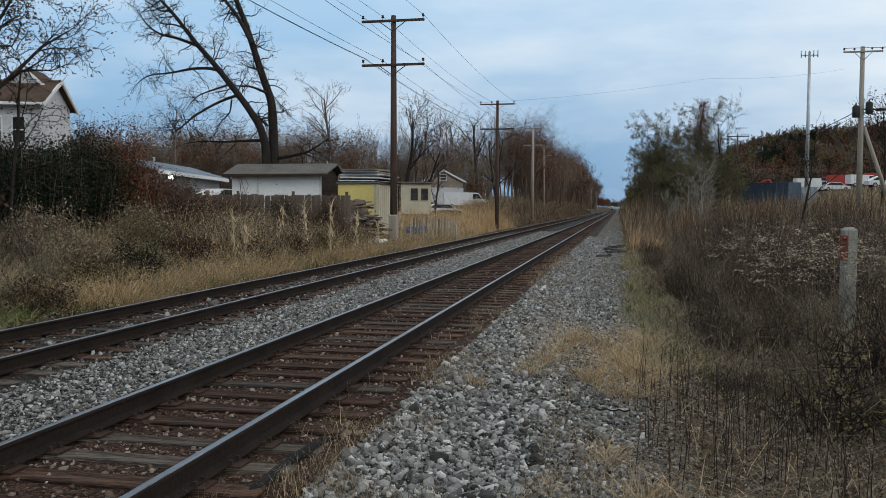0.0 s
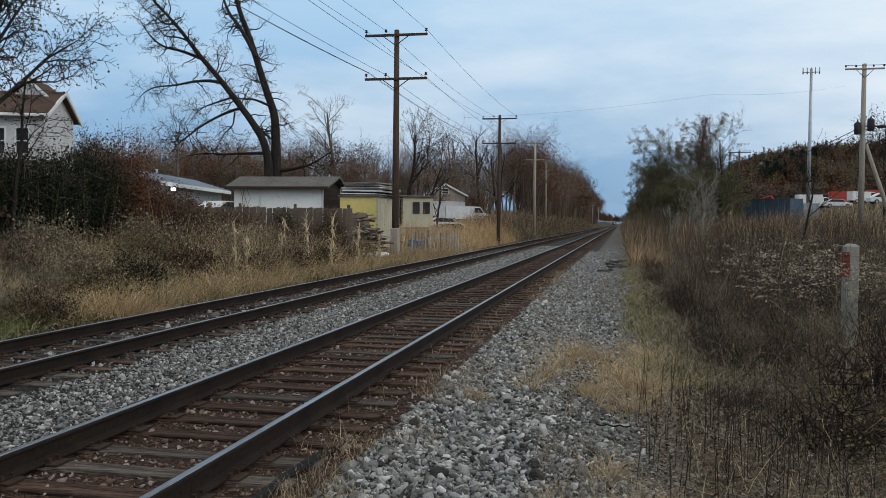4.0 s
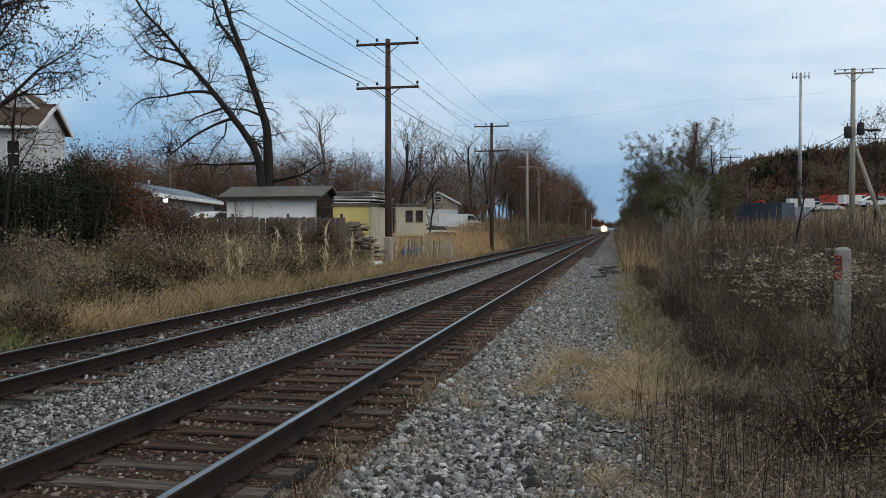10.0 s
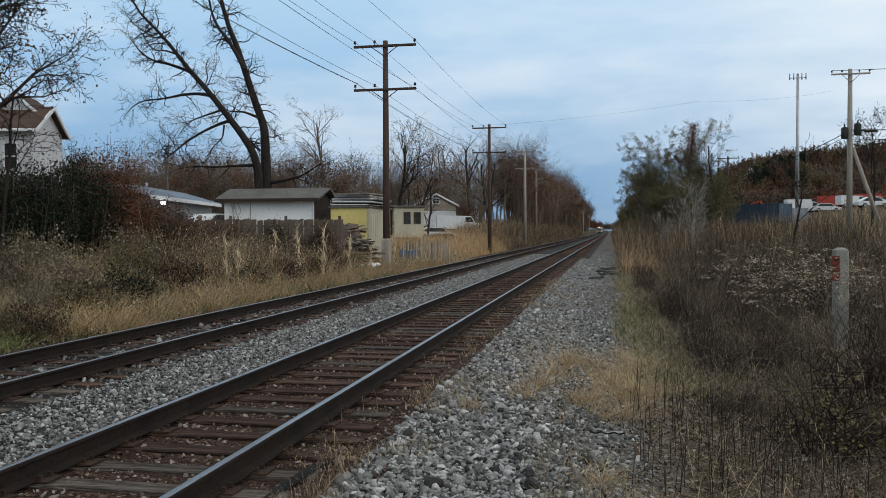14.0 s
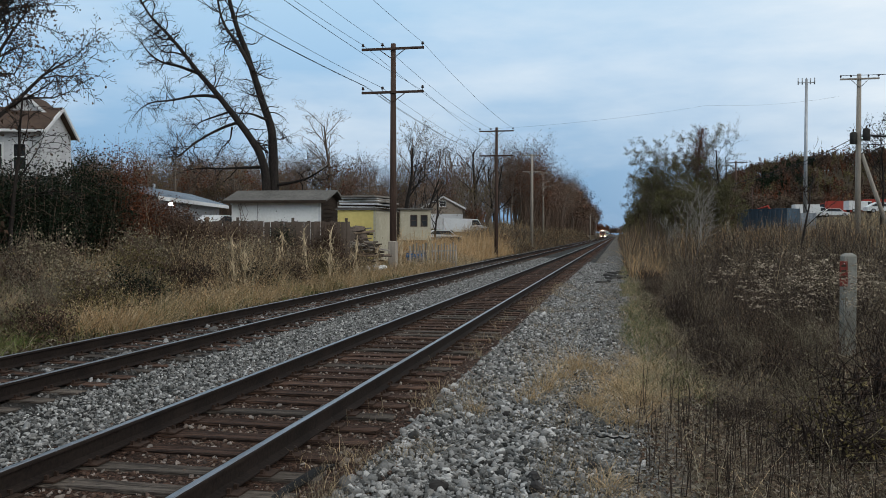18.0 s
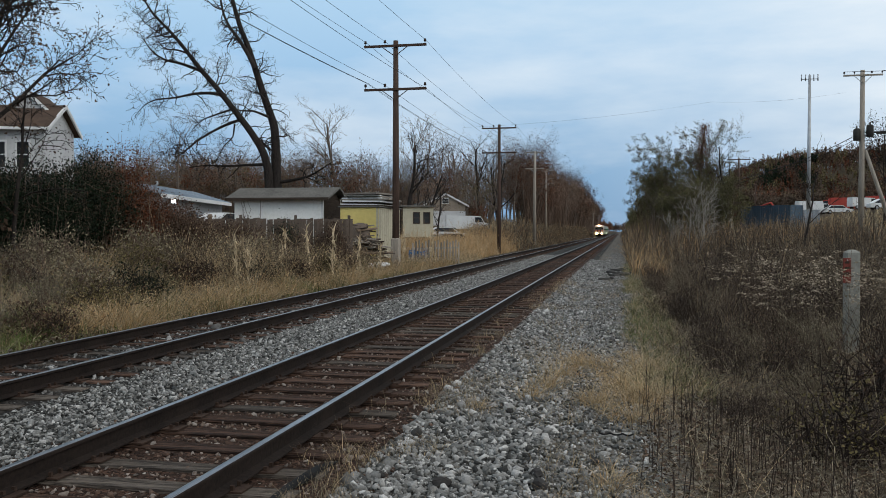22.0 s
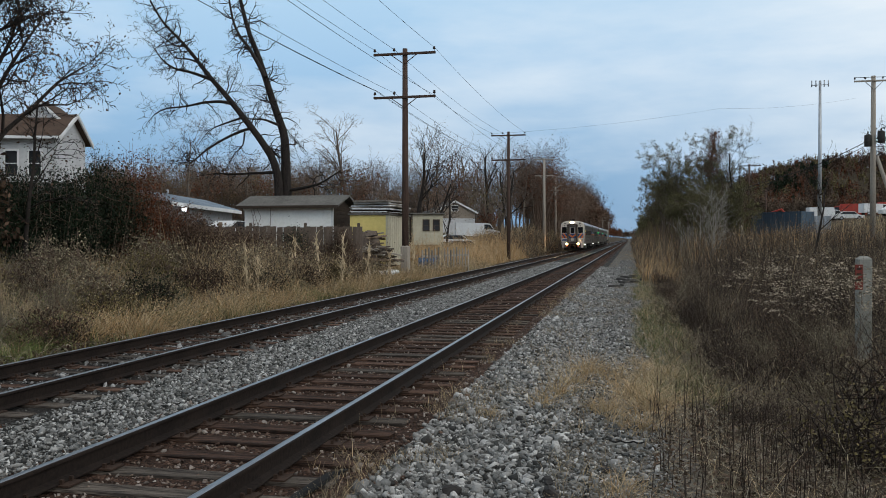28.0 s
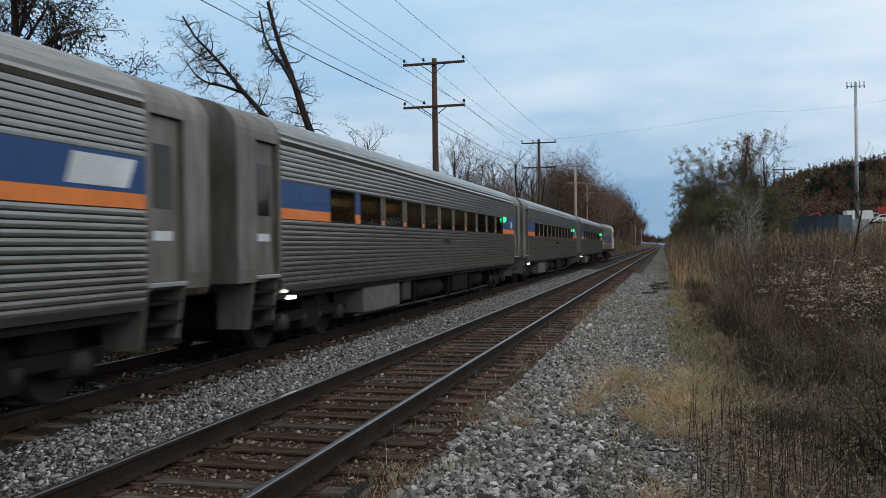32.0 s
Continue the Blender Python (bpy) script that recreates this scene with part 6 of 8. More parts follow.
# ---------------------------------------------------------------- the right of the tracks
def marker_post():
    p = thing("marker_post", "squared old concrete post with a faded red plate", "marker post", pose(4.16, 16.8, gz(4.16, 16.8), 0, 0, 4))
    bm = bmesh.new()
    bx(bm, -0.115, 0.115, -0.115, 0.115, -0.2, 1.5 - gz(4.16, 16.8), 0.012)
    top = 1.5 - gz(4.16, 16.8)
    ring = [bm.verts.new((a * 0.115, b * 0.115, top)) for a, b in ((-1, -1), (1, -1), (1, 1), (-1, 1))]
    tip = [bm.verts.new((a * 0.05, b * 0.05, top + 0.05)) for a, b in ((-1, -1), (1, -1), (1, 1), (-1, 1))]
    for i in range(4):
        bm.faces.new((ring[i], ring[(i + 1) % 4], tip[(i + 1) % 4], tip[i]))
    bm.faces.new(tip)
    part("post", bm, CONCRETE, p)
    s = box("red_plate", (-0.19, -0.05, -0.14, -0.12, top - 0.56, top - 0.10), RED_SIGN, p, 0.006, "faded red marker plate")
    for k in range(3):
        box("mark", (-0.165, -0.085, -0.144, -0.141, top - 0.20 - 0.10 * k, top - 0.16 - 0.10 * k), DARK_BOARD, s, 0.0)
    rod("bolt", [(-0.12, -0.14, top - 0.14), (-0.12, -0.155, top - 0.14)], 0.012, GALV, s, 8)


def culvert():
    c = thing("culvert_head", "small half-buried concrete drain head with a dark opening", "culvert", pose(-0.04, 8.42, -0.34) @ Matrix.Diagonal((0.68, 0.68, 0.8, 1)))
    bm = bmesh.new()
    bx(bm, -0.24, 0.24, -0.06, 0.1, 0.0, 0.30, 0.02)
    for v in bm.verts:
        v.co.z += 0.04 * noise.noise(v.co * 5)
    part("slab", bm, PALE_CONCRETE, c, "chipped pale concrete slab")
    bm = bmesh.new()
    for a, b in ((-0.24, -0.08), (-0.08, 0.1), (0.1, 0.25)):
        pts = [(a + (b - a) * i / 6, -0.075, 0.325 - 0.02 * math.sin(math.pi * i / 6)) for i in range(7)]
        tube(bm, pts, 0.011, 6)
    part("rubber_lip", bm, TYRE, c, "torn black rubber edge")


def tie_heap():
    h = thing("tie_heap", "scattered broken dark tie scraps beside the path", "tie heap", pose(-0.15, 41.0, -0.14))
    rnd = random.Random(8)
    for i in range(14):
        L = rnd.uniform(0.2, 0.75)
        bm = bmesh.new()
        bx(bm, -L / 2, L / 2, -0.09, 0.09, 0, 0.12, 0.015)
        o = part("broken_tie", bm, CREOSOTE, h)
        o.matrix_basis = pose(rnd.gauss(0, 0.4), rnd.gauss(0, 3.2), 0.0, rnd.gauss(0, 4), rnd.gauss(0, 4), rnd.uniform(0, 180))


def mast():
    m = thing("antenna_mast", "tall slim grey metal mast with antennas at the top", "mast", pose(29.8, 147.0, 3.0))
    rod("tube", [(0, 0, 0), (0, 0, 12), (0, 0, 24.2)], [0.34, 0.27, 0.20], GALV, m, 12)
    for z, w in ((23.6, 1.25),):
        rod("antenna_arm", [(-w, 0, z), (w, 0, z)], 0.06, GALV, m, 6)
        for k in range(-2, 3):
            rod("antenna", [(k * w / 2, 0, z - 0.3), (k * w / 2, 0, z + 0.75)], 0.09, GALV, m, 8)


def yard_pole():
    p = thing("utility_pole", "grey utility pole with crossarms, transformers and a leaning prop", "utility pole", pose(17.4, 67.8, 1.6))
    rod("pole", [(0, 0, 0), (0, 0, 6), (0, 0, 12.2)], [0.22, 0.19, 0.15], POLE_GREY, p, 12)
    a = box("crossarm", (-1.35, 1.35, -0.2, -0.1, 11.75, 11.87), POLE_GREY, p, 0.01)
    for x in (-1.3, -0.6, 0.6, 1.3):
        insulator("insulator", x, -0.15, 11.87, a)
    for s in (-1, 1):
        rod("brace", [(s * 0.6, -0.2, 11.75), (s * 0.05, -0.2, 11.2)], 0.025, GALV, p, 6)
    for x, z in ((-0.42, 7.0), (0.48, 7.25)):
        t = rod("transformer", [(x, -0.25, z), (x, -0.25, z + 0.04), (x, -0.25, z + 0.8), (x, -0.25, z + 0.9)], [0.22, 0.25, 0.25, 0.12], GREY_BOX, p, 14)
        rod("bushing", [(x, -0.25, z + 0.88), (x, -0.25, z + 1.1)], 0.05, INSULATOR, t, 8)
    b = rod("prop_pole", [(0.25, 0.05, 6.3), (2.35, 0.1, 0.0)], [0.13, 0.17], POLE_GREY, p, 10, "slanting grey prop pole")
    lamp = box("lamp_arm", (0.2, 1.5, -0.05, 0.05, 7.55, 7.65), GREY_BOX, p, 0.01)
    box("lamp_head", (1.0, 1.9, -0.2, 0.2, 7.5, 7.62), GREY_BOX, lamp, 0.03)
    wire([(17.3, 67.8, 9.2), (12.5, 80, 7.2), (6.0, 104, 6.4)], 0.3, 0.03, "dark service cable sagging from a grey pole")
    wire([(17.3, 67.8, 8.9), (12.6, 80, 7.0), (7.0, 104, 6.2)], 0.3, 0.02, "dark service cable sagging from a grey pole")
    for x, z in ((16.1, 13.7), (18.7, 13.7), (17.4, 9.3), (17.4, 8.6)):
        wire([(x, 67.7, z), (x + 30, 58, z + 0.3)], 0.6, 0.02, "dark power wire leaving a grey pole")
    wire([(-10.0, 54, 8.6), (6, 61, 10.8), (16.2, 67.7, 12.2)], 0.25, 0.004, "thin wire crossing high over the tracks")


def small_pole(x, y, top, half, label):
    p = thing("utility_pole", label, "utility pole", pose(x, y, gz(x, y)))
    h = top - gz(x, y)
    rod("pole", [(0, 0, 0), (0, 0, h)], [0.17, 0.12], POLE, p, 10)
    a = box("crossarm", (-half, half, -0.16, -0.06, h - 0.35, h - 0.22), POLE, p, 0.01)
    for x in (-0.9, 0.9):
        insulator("insulator", x * half, -0.1, h - 0.22, a)


def container(x, y, z, turn, L, H, paint, label):
    c = thing("shipping_container", label, "container", pose(x, y, z, 0, 0, turn))
    n = round(L / 0.28)
    for s in (0, 1):
        # one pressed sheet, folded in and out
        bm = bmesh.new()
        fold = []
        for k in range(n):
            a, o = 0.05 + (L - 0.1) * k / n, 0.03 if k % 2 else 0.0
            fold += [(a + 0.02, s * 2.36 + o), (a + (L - 0.1) / n - 0.02, s * 2.36 + o)]
        ring = fold + [(x, y + 0.02) for x, y in fold[::-1]]
        lo, hi = [bm.verts.new((x, y, 0.12)) for x, y in ring], [bm.verts.new((x, y, H - 0.1)) for x, y in ring]
        for i in range(len(ring)):
            j = (i + 1) % len(ring)
            bm.faces.new((lo[i], lo[j], hi[j], hi[i]))
        part("corrugated_side", bm, paint, c)
    for a, b in ((0, 0.06), (L - 0.06, L)):
        box("end_wall", (a, b, 0.09, 2.35, 0.12, H - 0.1), paint, c, 0.0)
    box("roof", (0.0, L, 0.0, 2.44, H - 0.1, H), paint, c, 0.01)
    box("base", (0.0, L, 0.0, 2.44, 0.0, 0.118), paint, c, 0.01)
    for x0 in (0, L - 0.14):
        for y0 in (-0.02, 2.34):
            box("corner_post", (x0 - 0.01, x0 + 0.15, y0, y0 + 0.12, 0.0, H + 0.01), paint, c, 0.0)
    return c


def excavator(x, y, z, turn, paint, label):
    e = thing("excavator", label, "excavator", pose(x, y, z, 0, 0, turn))
    for s in (-1, 1):
        box("track", (-1.6, 1.6, s * 1.0 - 0.28, s * 1.0 + 0.28, 0, 0.75), TYRE, e, 0.2)
    box("house", (-1.5, 1.2, -1.1, 1.1, 0.8, 1.9), paint, e, 0.1)
    box("cab", (0.1, 1.3, 0.1, 1.1, 1.9, 2.9), WINDOW_DARK, e, 0.08)
    rod("boom", [(1.0, -0.2, 1.6), (2.6, -0.2, 3.6), (4.4, -0.2, 3.0)], [0.22, 0.2, 0.16], paint, e, 6)
    rod("stick", [(4.4, -0.2, 3.1), (4.9, -0.2, 1.2)], [0.15, 0.12], paint, e, 6)
    box("bucket", (4.5, 5.2, -0.6, 0.3, 0.5, 1.2), GREY_BOX, e, 0.1)


marker_post()
culvert()
tie_heap()
mast()
yard_pole()
small_pole(16.65, 129.0, 12.6, 1.6, "dark utility pole with one crossarm behind the trees")
small_pole(25.0, 170.0, 11.0, 0.3, "thin grey pole standing in the yard")
container(13.2, 100.5, 2.3, -42, 6.1, 2.45, BLUE_STEEL, "dark blue shipping container at the yard's edge")
container(19.8, 103.2, 2.1, 8, 2.4, 2.3, mat("pale_container_paint", (0.30, 0.33, 0.36), (0.2, 0.22, 0.24), 0.6, grain=5, bump=0.1), "small pale grey container beside a blue one")
container(10.6, 104.0, 2.3, 40, 3.0, 2.6, BEIGE, "weathered beige container by the trees")
for k, (x, y, z, turn, paint, kind, label) in enumerate((
        (36.0, 172.0, None, 10, WHITE_PAINT, "truck", "white box truck parked in the yard"),
        (40.5, 176.0, None, 170, RED_PAINT, "truck", "red truck parked in the yard"),
        (43.5, 168.0, None, 15, WHITE_PAINT, "van", "white van parked in the yard"),
        (49.5, 176.0, None, 0, RED_PAINT, "truck", "red truck parked in the yard"),
        (55.5, 180.0, None, 10, RED_PAINT, "van", "red van parked in the yard"),
        (30.0, 158.0, None, 30, WHITE_PAINT, "car", "white car parked in the yard"),
        (35.4, 152.0, None, 0, WHITE_PAINT, "car", "white car parked in the yard"),
        (44.0, 156.0, None, 12, WHITE_PAINT, "car", "white car parked in the yard"),
        (37.0, 132.0, None, 5, WHITE_PAINT, "car", "white car parked at the yard's edge"))):
    vehicle({"truck": "box_truck", "van": "van", "car": "car"}[kind], x, y, turn, paint, label, kind, z=z)
excavator(29.5, 165.0, gz(29.5, 165.0), 160, RED_PAINT, "red tracked excavator in the yard")
container(52.0, 192.0, gz(54, 192), 2, 12.0, 2.5, BEIGE, "long beige container at the back of the yard")
container(33.5, 194.0, gz(36, 194), -3, 12.0, 2.5, GREY_BOX, "long dark container at the back of the yard")


def storage_tank(x, y, z, label):
    t = thing("storage_tank", label, "tank", pose(x, y, z))
    rod("shell", [(0, -1.6, 1.3), (0, -1.5, 1.3), (0, 1.5, 1.3), (0, 1.6, 1.3)], [0.5, 1.15, 1.15, 0.5], WHITE_PAINT, t, 20)
    for y0 in (-1.0, 0.9):
        box("saddle", (-0.8, 0.8, y0, y0 + 0.15, 0, 0.7), GREY_BOX, t, 0.0)


storage_tank(42.0, 182.0, gz(42.0, 182.0), "white cylindrical storage tank lying in the yard")


def rock(x, y, s, label, material, seed, z=None):
    bm = bmesh.new()
    bmesh.ops.create_icosphere(bm, subdivisions=2, radius=1.0)
    o = Vector((seed * 3.1, seed * 1.7, 0))
    for v in bm.verts:
        k = 1 + 0.5 * noise.noise(v.co * 1.5 + o) + 0.35 * noise.noise(v.co * 4.0 + o)
        v.co = Vector((v.co.x * s * k, v.co.y * s * 0.8 * k, v.co.z * s * 0.55 * k))
    chip = random.Random(seed)
    for _ in range(9):
        # flat broken faces
        n = Vector((chip.gauss(0, 1), chip.gauss(0, 1), chip.gauss(0, 1))).normalized()
        d = s * chip.uniform(0.38, 0.62)
        for v in bm.verts:
            v.co -= n * max(0.0, v.co.dot(n) - d)
    ob = finish("rock", bm, material)
    ob.matrix_basis = pose(x, y, (-0.12 if z is None else z) + s * 0.2, 0, 0, seed * 37)
    tagged(ob, label, "rock", "loose rocks on the gravel")


for k, (x, y, s) in enumerate(((-1.38, 6.5, 0.085), (-0.62, 6.55, 0.11), (-0.66, 6.9, 0.085), (-1.95, 6.4, 0.07), (-2.3, 5.95, 0.12), (-2.02, 5.75, 0.09), (-1.2, 9.3, 0.06), (-0.2, 7.4, 0.06), (-1.75, 7.6, 0.055))):
    rock(x, y, s, "dark angular rock lying on pale ballast", COAL, k + 1)

def rubber_strip():
    """A torn black strip that lies along the tie ends."""
    bm = bmesh.new()
    tube(bm, [(-2.40, 5.05, 0.0), (-2.38, 5.3, 0.03), (-2.37, 5.55, 0.05), (-2.40, 5.85, 0.03), (-2.34, 6.15, 0.06), (-2.35, 6.4, 0.04), (-2.29, 6.65, 0.02)], [0.02, 0.045, 0.05, 0.04, 0.05, 0.045, 0.015], 8)
    for v in bm.verts:
        v.co.z = v.co.z * 0.6 + 0.012 * noise.noise(v.co * 6)
    ob = finish("rubber_strip", bm, TYRE)
    ob.location.z = -0.035
    tagged(ob, "torn black rubber strip lying beside the tie ends", "rubber strip")


rubber_strip()

# ---------------------------------------------------------------- trees
def dead_tree():
    """Two big leaning trunks with heavy bare limbs."""
    t = thing("dead_tree", "big dark leafless tree with two leaning trunks", "tree", pose(-20.6, 48.3, 0.7, 0, 0, 11.3))
    k, z0 = 0.0342, 1.88 - 0.7

    def limb(pts, r0, r1, depth, T):
        go = [depth * i / max(1, len(pts) - 1) for i in range(len(pts))]
        p = np.array([(((x - 772) * (1 + g / 51.3) + 302) * k, g, (405.5 - y) * k * (1 + g / 51.3) + z0) for g, (x, y) in zip(go, pts)])
        # rounded through the bends
        u = np.linspace(0, len(p) - 1, 4 * len(p))
        q = np.stack([np.interp(u, np.arange(len(p)), p[:, j]) for j in range(3)], -1)
        for _ in range(2):
            q[1:-1] = (q[:-2] + q[1:-1] * 2 + q[2:]) / 4
        taper = r1 + (r0 - r1) * np.linspace(1, 0, len(q)) ** 1.25
        T.add(q, taper, 9 if r0 > 0.2 else 6)
        return q, taper

    one, two, crown = Tubes(), Tubes(), Tubes()
    limbs = [
        limb([(461, 432), (461, 321), (459, 294), (451, 263), (427, 226), (393, 182), (366, 148), (339, 118), (319, 91), (295, 61), (275, 40), (255, 20), (232, -20)], 0.30, 0.05, -2.0, one),
        limb([(480, 432), (474, 321), (473, 260), (471, 219), (454, 172), (437, 118), (424, 78), (410, 44), (400, 10), (388, -40)], 0.34, 0.11, 1.5, two),
        limb([(437, 118), (424, 92), (407, 64), (391, 44), (380, 20), (372, -25)], 0.15, 0.06, 0.8, crown),
        limb([(383, 165), (356, 160), (326, 162), (295, 169), (258, 172), (238, 182), (222, 202)], 0.12, 0.015, 1.5, crown),
        limb([(342, 122), (305, 108), (278, 103), (258, 91), (244, 74), (236, 60)], 0.11, 0.015, -2.2, crown),
        limb([(407, 209), (386, 216), (359, 229), (332, 246), (312, 263), (302, 270), (292, 257), (285, 240)], 0.11, 0.015, -2.5, crown),
        limb([(393, 190), (366, 199), (346, 206), (332, 216), (319, 233)], 0.07, 0.012, 0.9, crown),
        limb([(454, 287), (420, 288), (380, 290), (346, 288), (312, 294)], 0.11, 0.02, 1.0, crown),
        limb([(461, 203), (434, 192), (410, 192), (394, 184)], 0.09, 0.03, -0.8, crown),
        limb([(482, 318), (508, 314), (535, 307), (562, 290), (572, 283)], 0.12, 0.015, -2.0, crown),
        limb([(427, 229), (447, 246), (463, 262)], 0.10, 0.06, 0.4, crown),
        limb([(400, 216), (397, 240), (380, 254), (374, 268)], 0.06, 0.012, -0.8, crown),
        limb([(319, 91), (298, 84), (276, 84), (262, 66), (252, 44)], 0.07, 0.012, 0.8, crown),
        limb([(295, 61), (276, 62), (258, 48), (240, 36), (226, 14)], 0.07, 0.012, -0.9, crown),
        limb([(454, 172), (444, 160), (430, 158), (424, 172)], 0.06, 0.012, 0.9, crown),
        limb([(474, 236), (488, 238), (497, 234)], 0.05, 0.02, 0.3, crown),
        limb([(366, 148), (372, 132), (368, 112), (374, 96)], 0.05, 0.010, 0.5, crown),
    ]
    rng, ends = np.random.default_rng(21), []
    side_plan = [(4, 0.55, 1.0, 0.34, -0.01), (2, 0.6, 0.95, 0.38, 0.0), (0, 0, 0, 0.42, 0.0)]
    for q, r in limbs:
        n = int(len(q) * 1.0)
        for i in rng.integers(int(len(q) * 0.34), len(q) - 1, n):
            d = q[i + 1] - q[i]
            d = d / (np.linalg.norm(d) + 1e-9)
            s = np.cross(d, rng.normal(size=3))
            s /= np.linalg.norm(s) + 1e-9
            nd = d * 0.35 + s * 0.95
            grow(crown, rng, q[i], nd / np.linalg.norm(nd), rng.uniform(0.5, 1.8), min(r[i] * 0.6, 0.045), 0, side_plan, ends)
    for T in (one, two):
        v, f = T.arrays()
        array_mesh("trunk", v, f, BARK, t, smooth=True)
    v, f = crown.arrays()
    array_mesh("crown", v, f, BARK, t, smooth=True)


dead_tree()
# the leafy-twigged tree before the house, its foot in ivy
tree(-17.0, 19.3, 71, 11.8, 0.22, [(20, 0.42, 0.66, 0.05, 0.03), (9, 0.50, 0.75, 0.2, 0.05), (7, 0.5, 0.8, 0.28, 0.02), (5, 0.6, 0.85, 0.34, -0.02), (0, 0, 0, 0.36, -0.03)], "bare spreading tree with a few brown leaves hanging", BARK, BROWN_LEAF, 0.045, 2, (0.0, 0.0), 1, 0.5)
tree(-16.1, 20.0, 74, 6.0, 0.08, [(9, 0.42, 0.85, 0.07, 0.02), (6, 0.5, 0.85, 0.2, 0.0), (4, 0.5, 0.8, 0.28, -0.04), (0, 0, 0, 0.34, -0.06)], "slender half-bare tree with drooping brown-leaved twigs", BARK, BROWN_LEAF, 0.045, 2, (0.04, 0.0), 1, 0.5)
shrub("ivy", -17.0, 19.3, 1.3, 1.3, 5.4, "dark ivy wrapped round a tree's foot", BROWN_LEAF, BARK, 0.07, 5000, 8, 50, category="ivy")
# hedge and tangled shrubs along the house's garden
for k, (x, y, w, h, m, lab) in enumerate((
        (-17.6, 20.4, 3.4, 3.7, GREEN_LEAF, "dense dark evergreen hedge bush"), (-17.2, 22.4, 3.4, 3.9, GREEN_LEAF, "dense dark evergreen hedge bush"), (-16.7, 24.2, 3.2, 3.9, GREEN_LEAF, "dense dark evergreen hedge bush"),
        (-18.9, 18.4, 3.2, 2.7, GREEN_LEAF, "dense dark evergreen hedge bush"),
        (-16.3, 25.6, 2.8, 4.3, RUSSET, "tangled shrub with dark russet leaves"), (-15.9, 27.3, 2.8, 2.5, BROWN_LEAF, "tangled brown leafless shrub"), (-15.6, 28.8, 2.6, 1.9, BROWN_LEAF, "tangled brown leafless shrub"), (-14.0, 31.0, 2.6, 2.0, BROWN_LEAF, "tangled brown leafless shrub"), (-13.2, 33.4, 2.4, 1.9, BROWN_LEAF, "tangled brown leafless shrub"), (-12.4, 35.2, 2.2, 1.7, BROWN_LEAF, "tangled brown leafless shrub"), (-14.6, 26.2, 2.6, 2.2, BROWN_LEAF, "tangled brown leafless shrub"),
        (-16.9, 25.0, 2.8, 4.1, BROWN_LEAF, "tangled brown leafless shrub"), (-15.8, 26.4, 2.6, 2.7, RUSSET, "tangled shrub with dark russet leaves"), (-15.2, 27.8, 2.4, 2.0, BROWN_LEAF, "tangled brown leafless shrub"), (-15.2, 30.4, 2.4, 2.4, BROWN_LEAF, "tangled brown leafless shrub"), (-14.9, 31.9, 2.4, 2.1, BROWN_LEAF, "tangled brown leafless shrub"), (-17.2, 27.4, 2.6, 2.8, BROWN_LEAF, "tangled brown leafless shrub"))):
    shrub("hedge_bush" if m is GREEN_LEAF else "shrub", x, y, w, w, h, lab, m, TWIG, 0.036 if m is GREEN_LEAF else 0.036, 30000 if m is GREEN_LEAF else 13000, 100 + k, 110)
for k, (x, y, w, h) in enumerate(((-13.6, 22.0, 1.8, 1.3), (-13.2, 26.5, 1.8, 1.5), (-12.8, 18.5, 2.0, 1.0), (-14.8, 16.5, 2.2, 1.2), (-13.0, 29.5, 1.6, 1.7), (-13.0, 32.5, 1.6, 1.6), (-12.8, 34.2, 1.5, 1.5), (-15.0, 20.0, 2.2, 1.7), (-14.4, 23.8, 2.0, 1.7))):
    shrub("weed_bush", x, y, w, w, h, "grey-brown seeded weed bush", WEED_GREY if k % 3 else OLIVE_LEAF, TWIG, 0.035, 3000, 140 + k, 60)
# bare trees behind the yards
for k, (x, y, h, r, lab) in enumerate((
        (-36.0, 104.0, 12.5, 0.30, "round-crowned bare grey tree behind the sheds"), (-25.5, 100.0, 10.5, 0.30, "dark bare tree behind the yard"), (-21.5, 92.0, 8.5, 0.22, "dark bare tree beside a small house"),
        (-20.0, 118.0, 13.5, 0.32, "tall bare tree behind the yard"), (-17.5, 122.0, 12.5, 0.26, "tall bare tree behind the yard"), (-15.2, 108.0, 11.0, 0.22, "slim bare tree by the line poles"), (-18.6, 77.0, 6.0, 0.13, "small bare tree before the cream cabin"), (-17.4, 80.0, 6.5, 0.13, "small bare tree before the cream cabin"), (-40.0, 72.0, 8.5, 0.14, "slim bare tree behind the hedge"))):
    tree(x, y, 200 + k, h, r, BARE if k < 2 else FAR_PLAN, lab, BARK_GREY if k in (0, 8) else BARK)


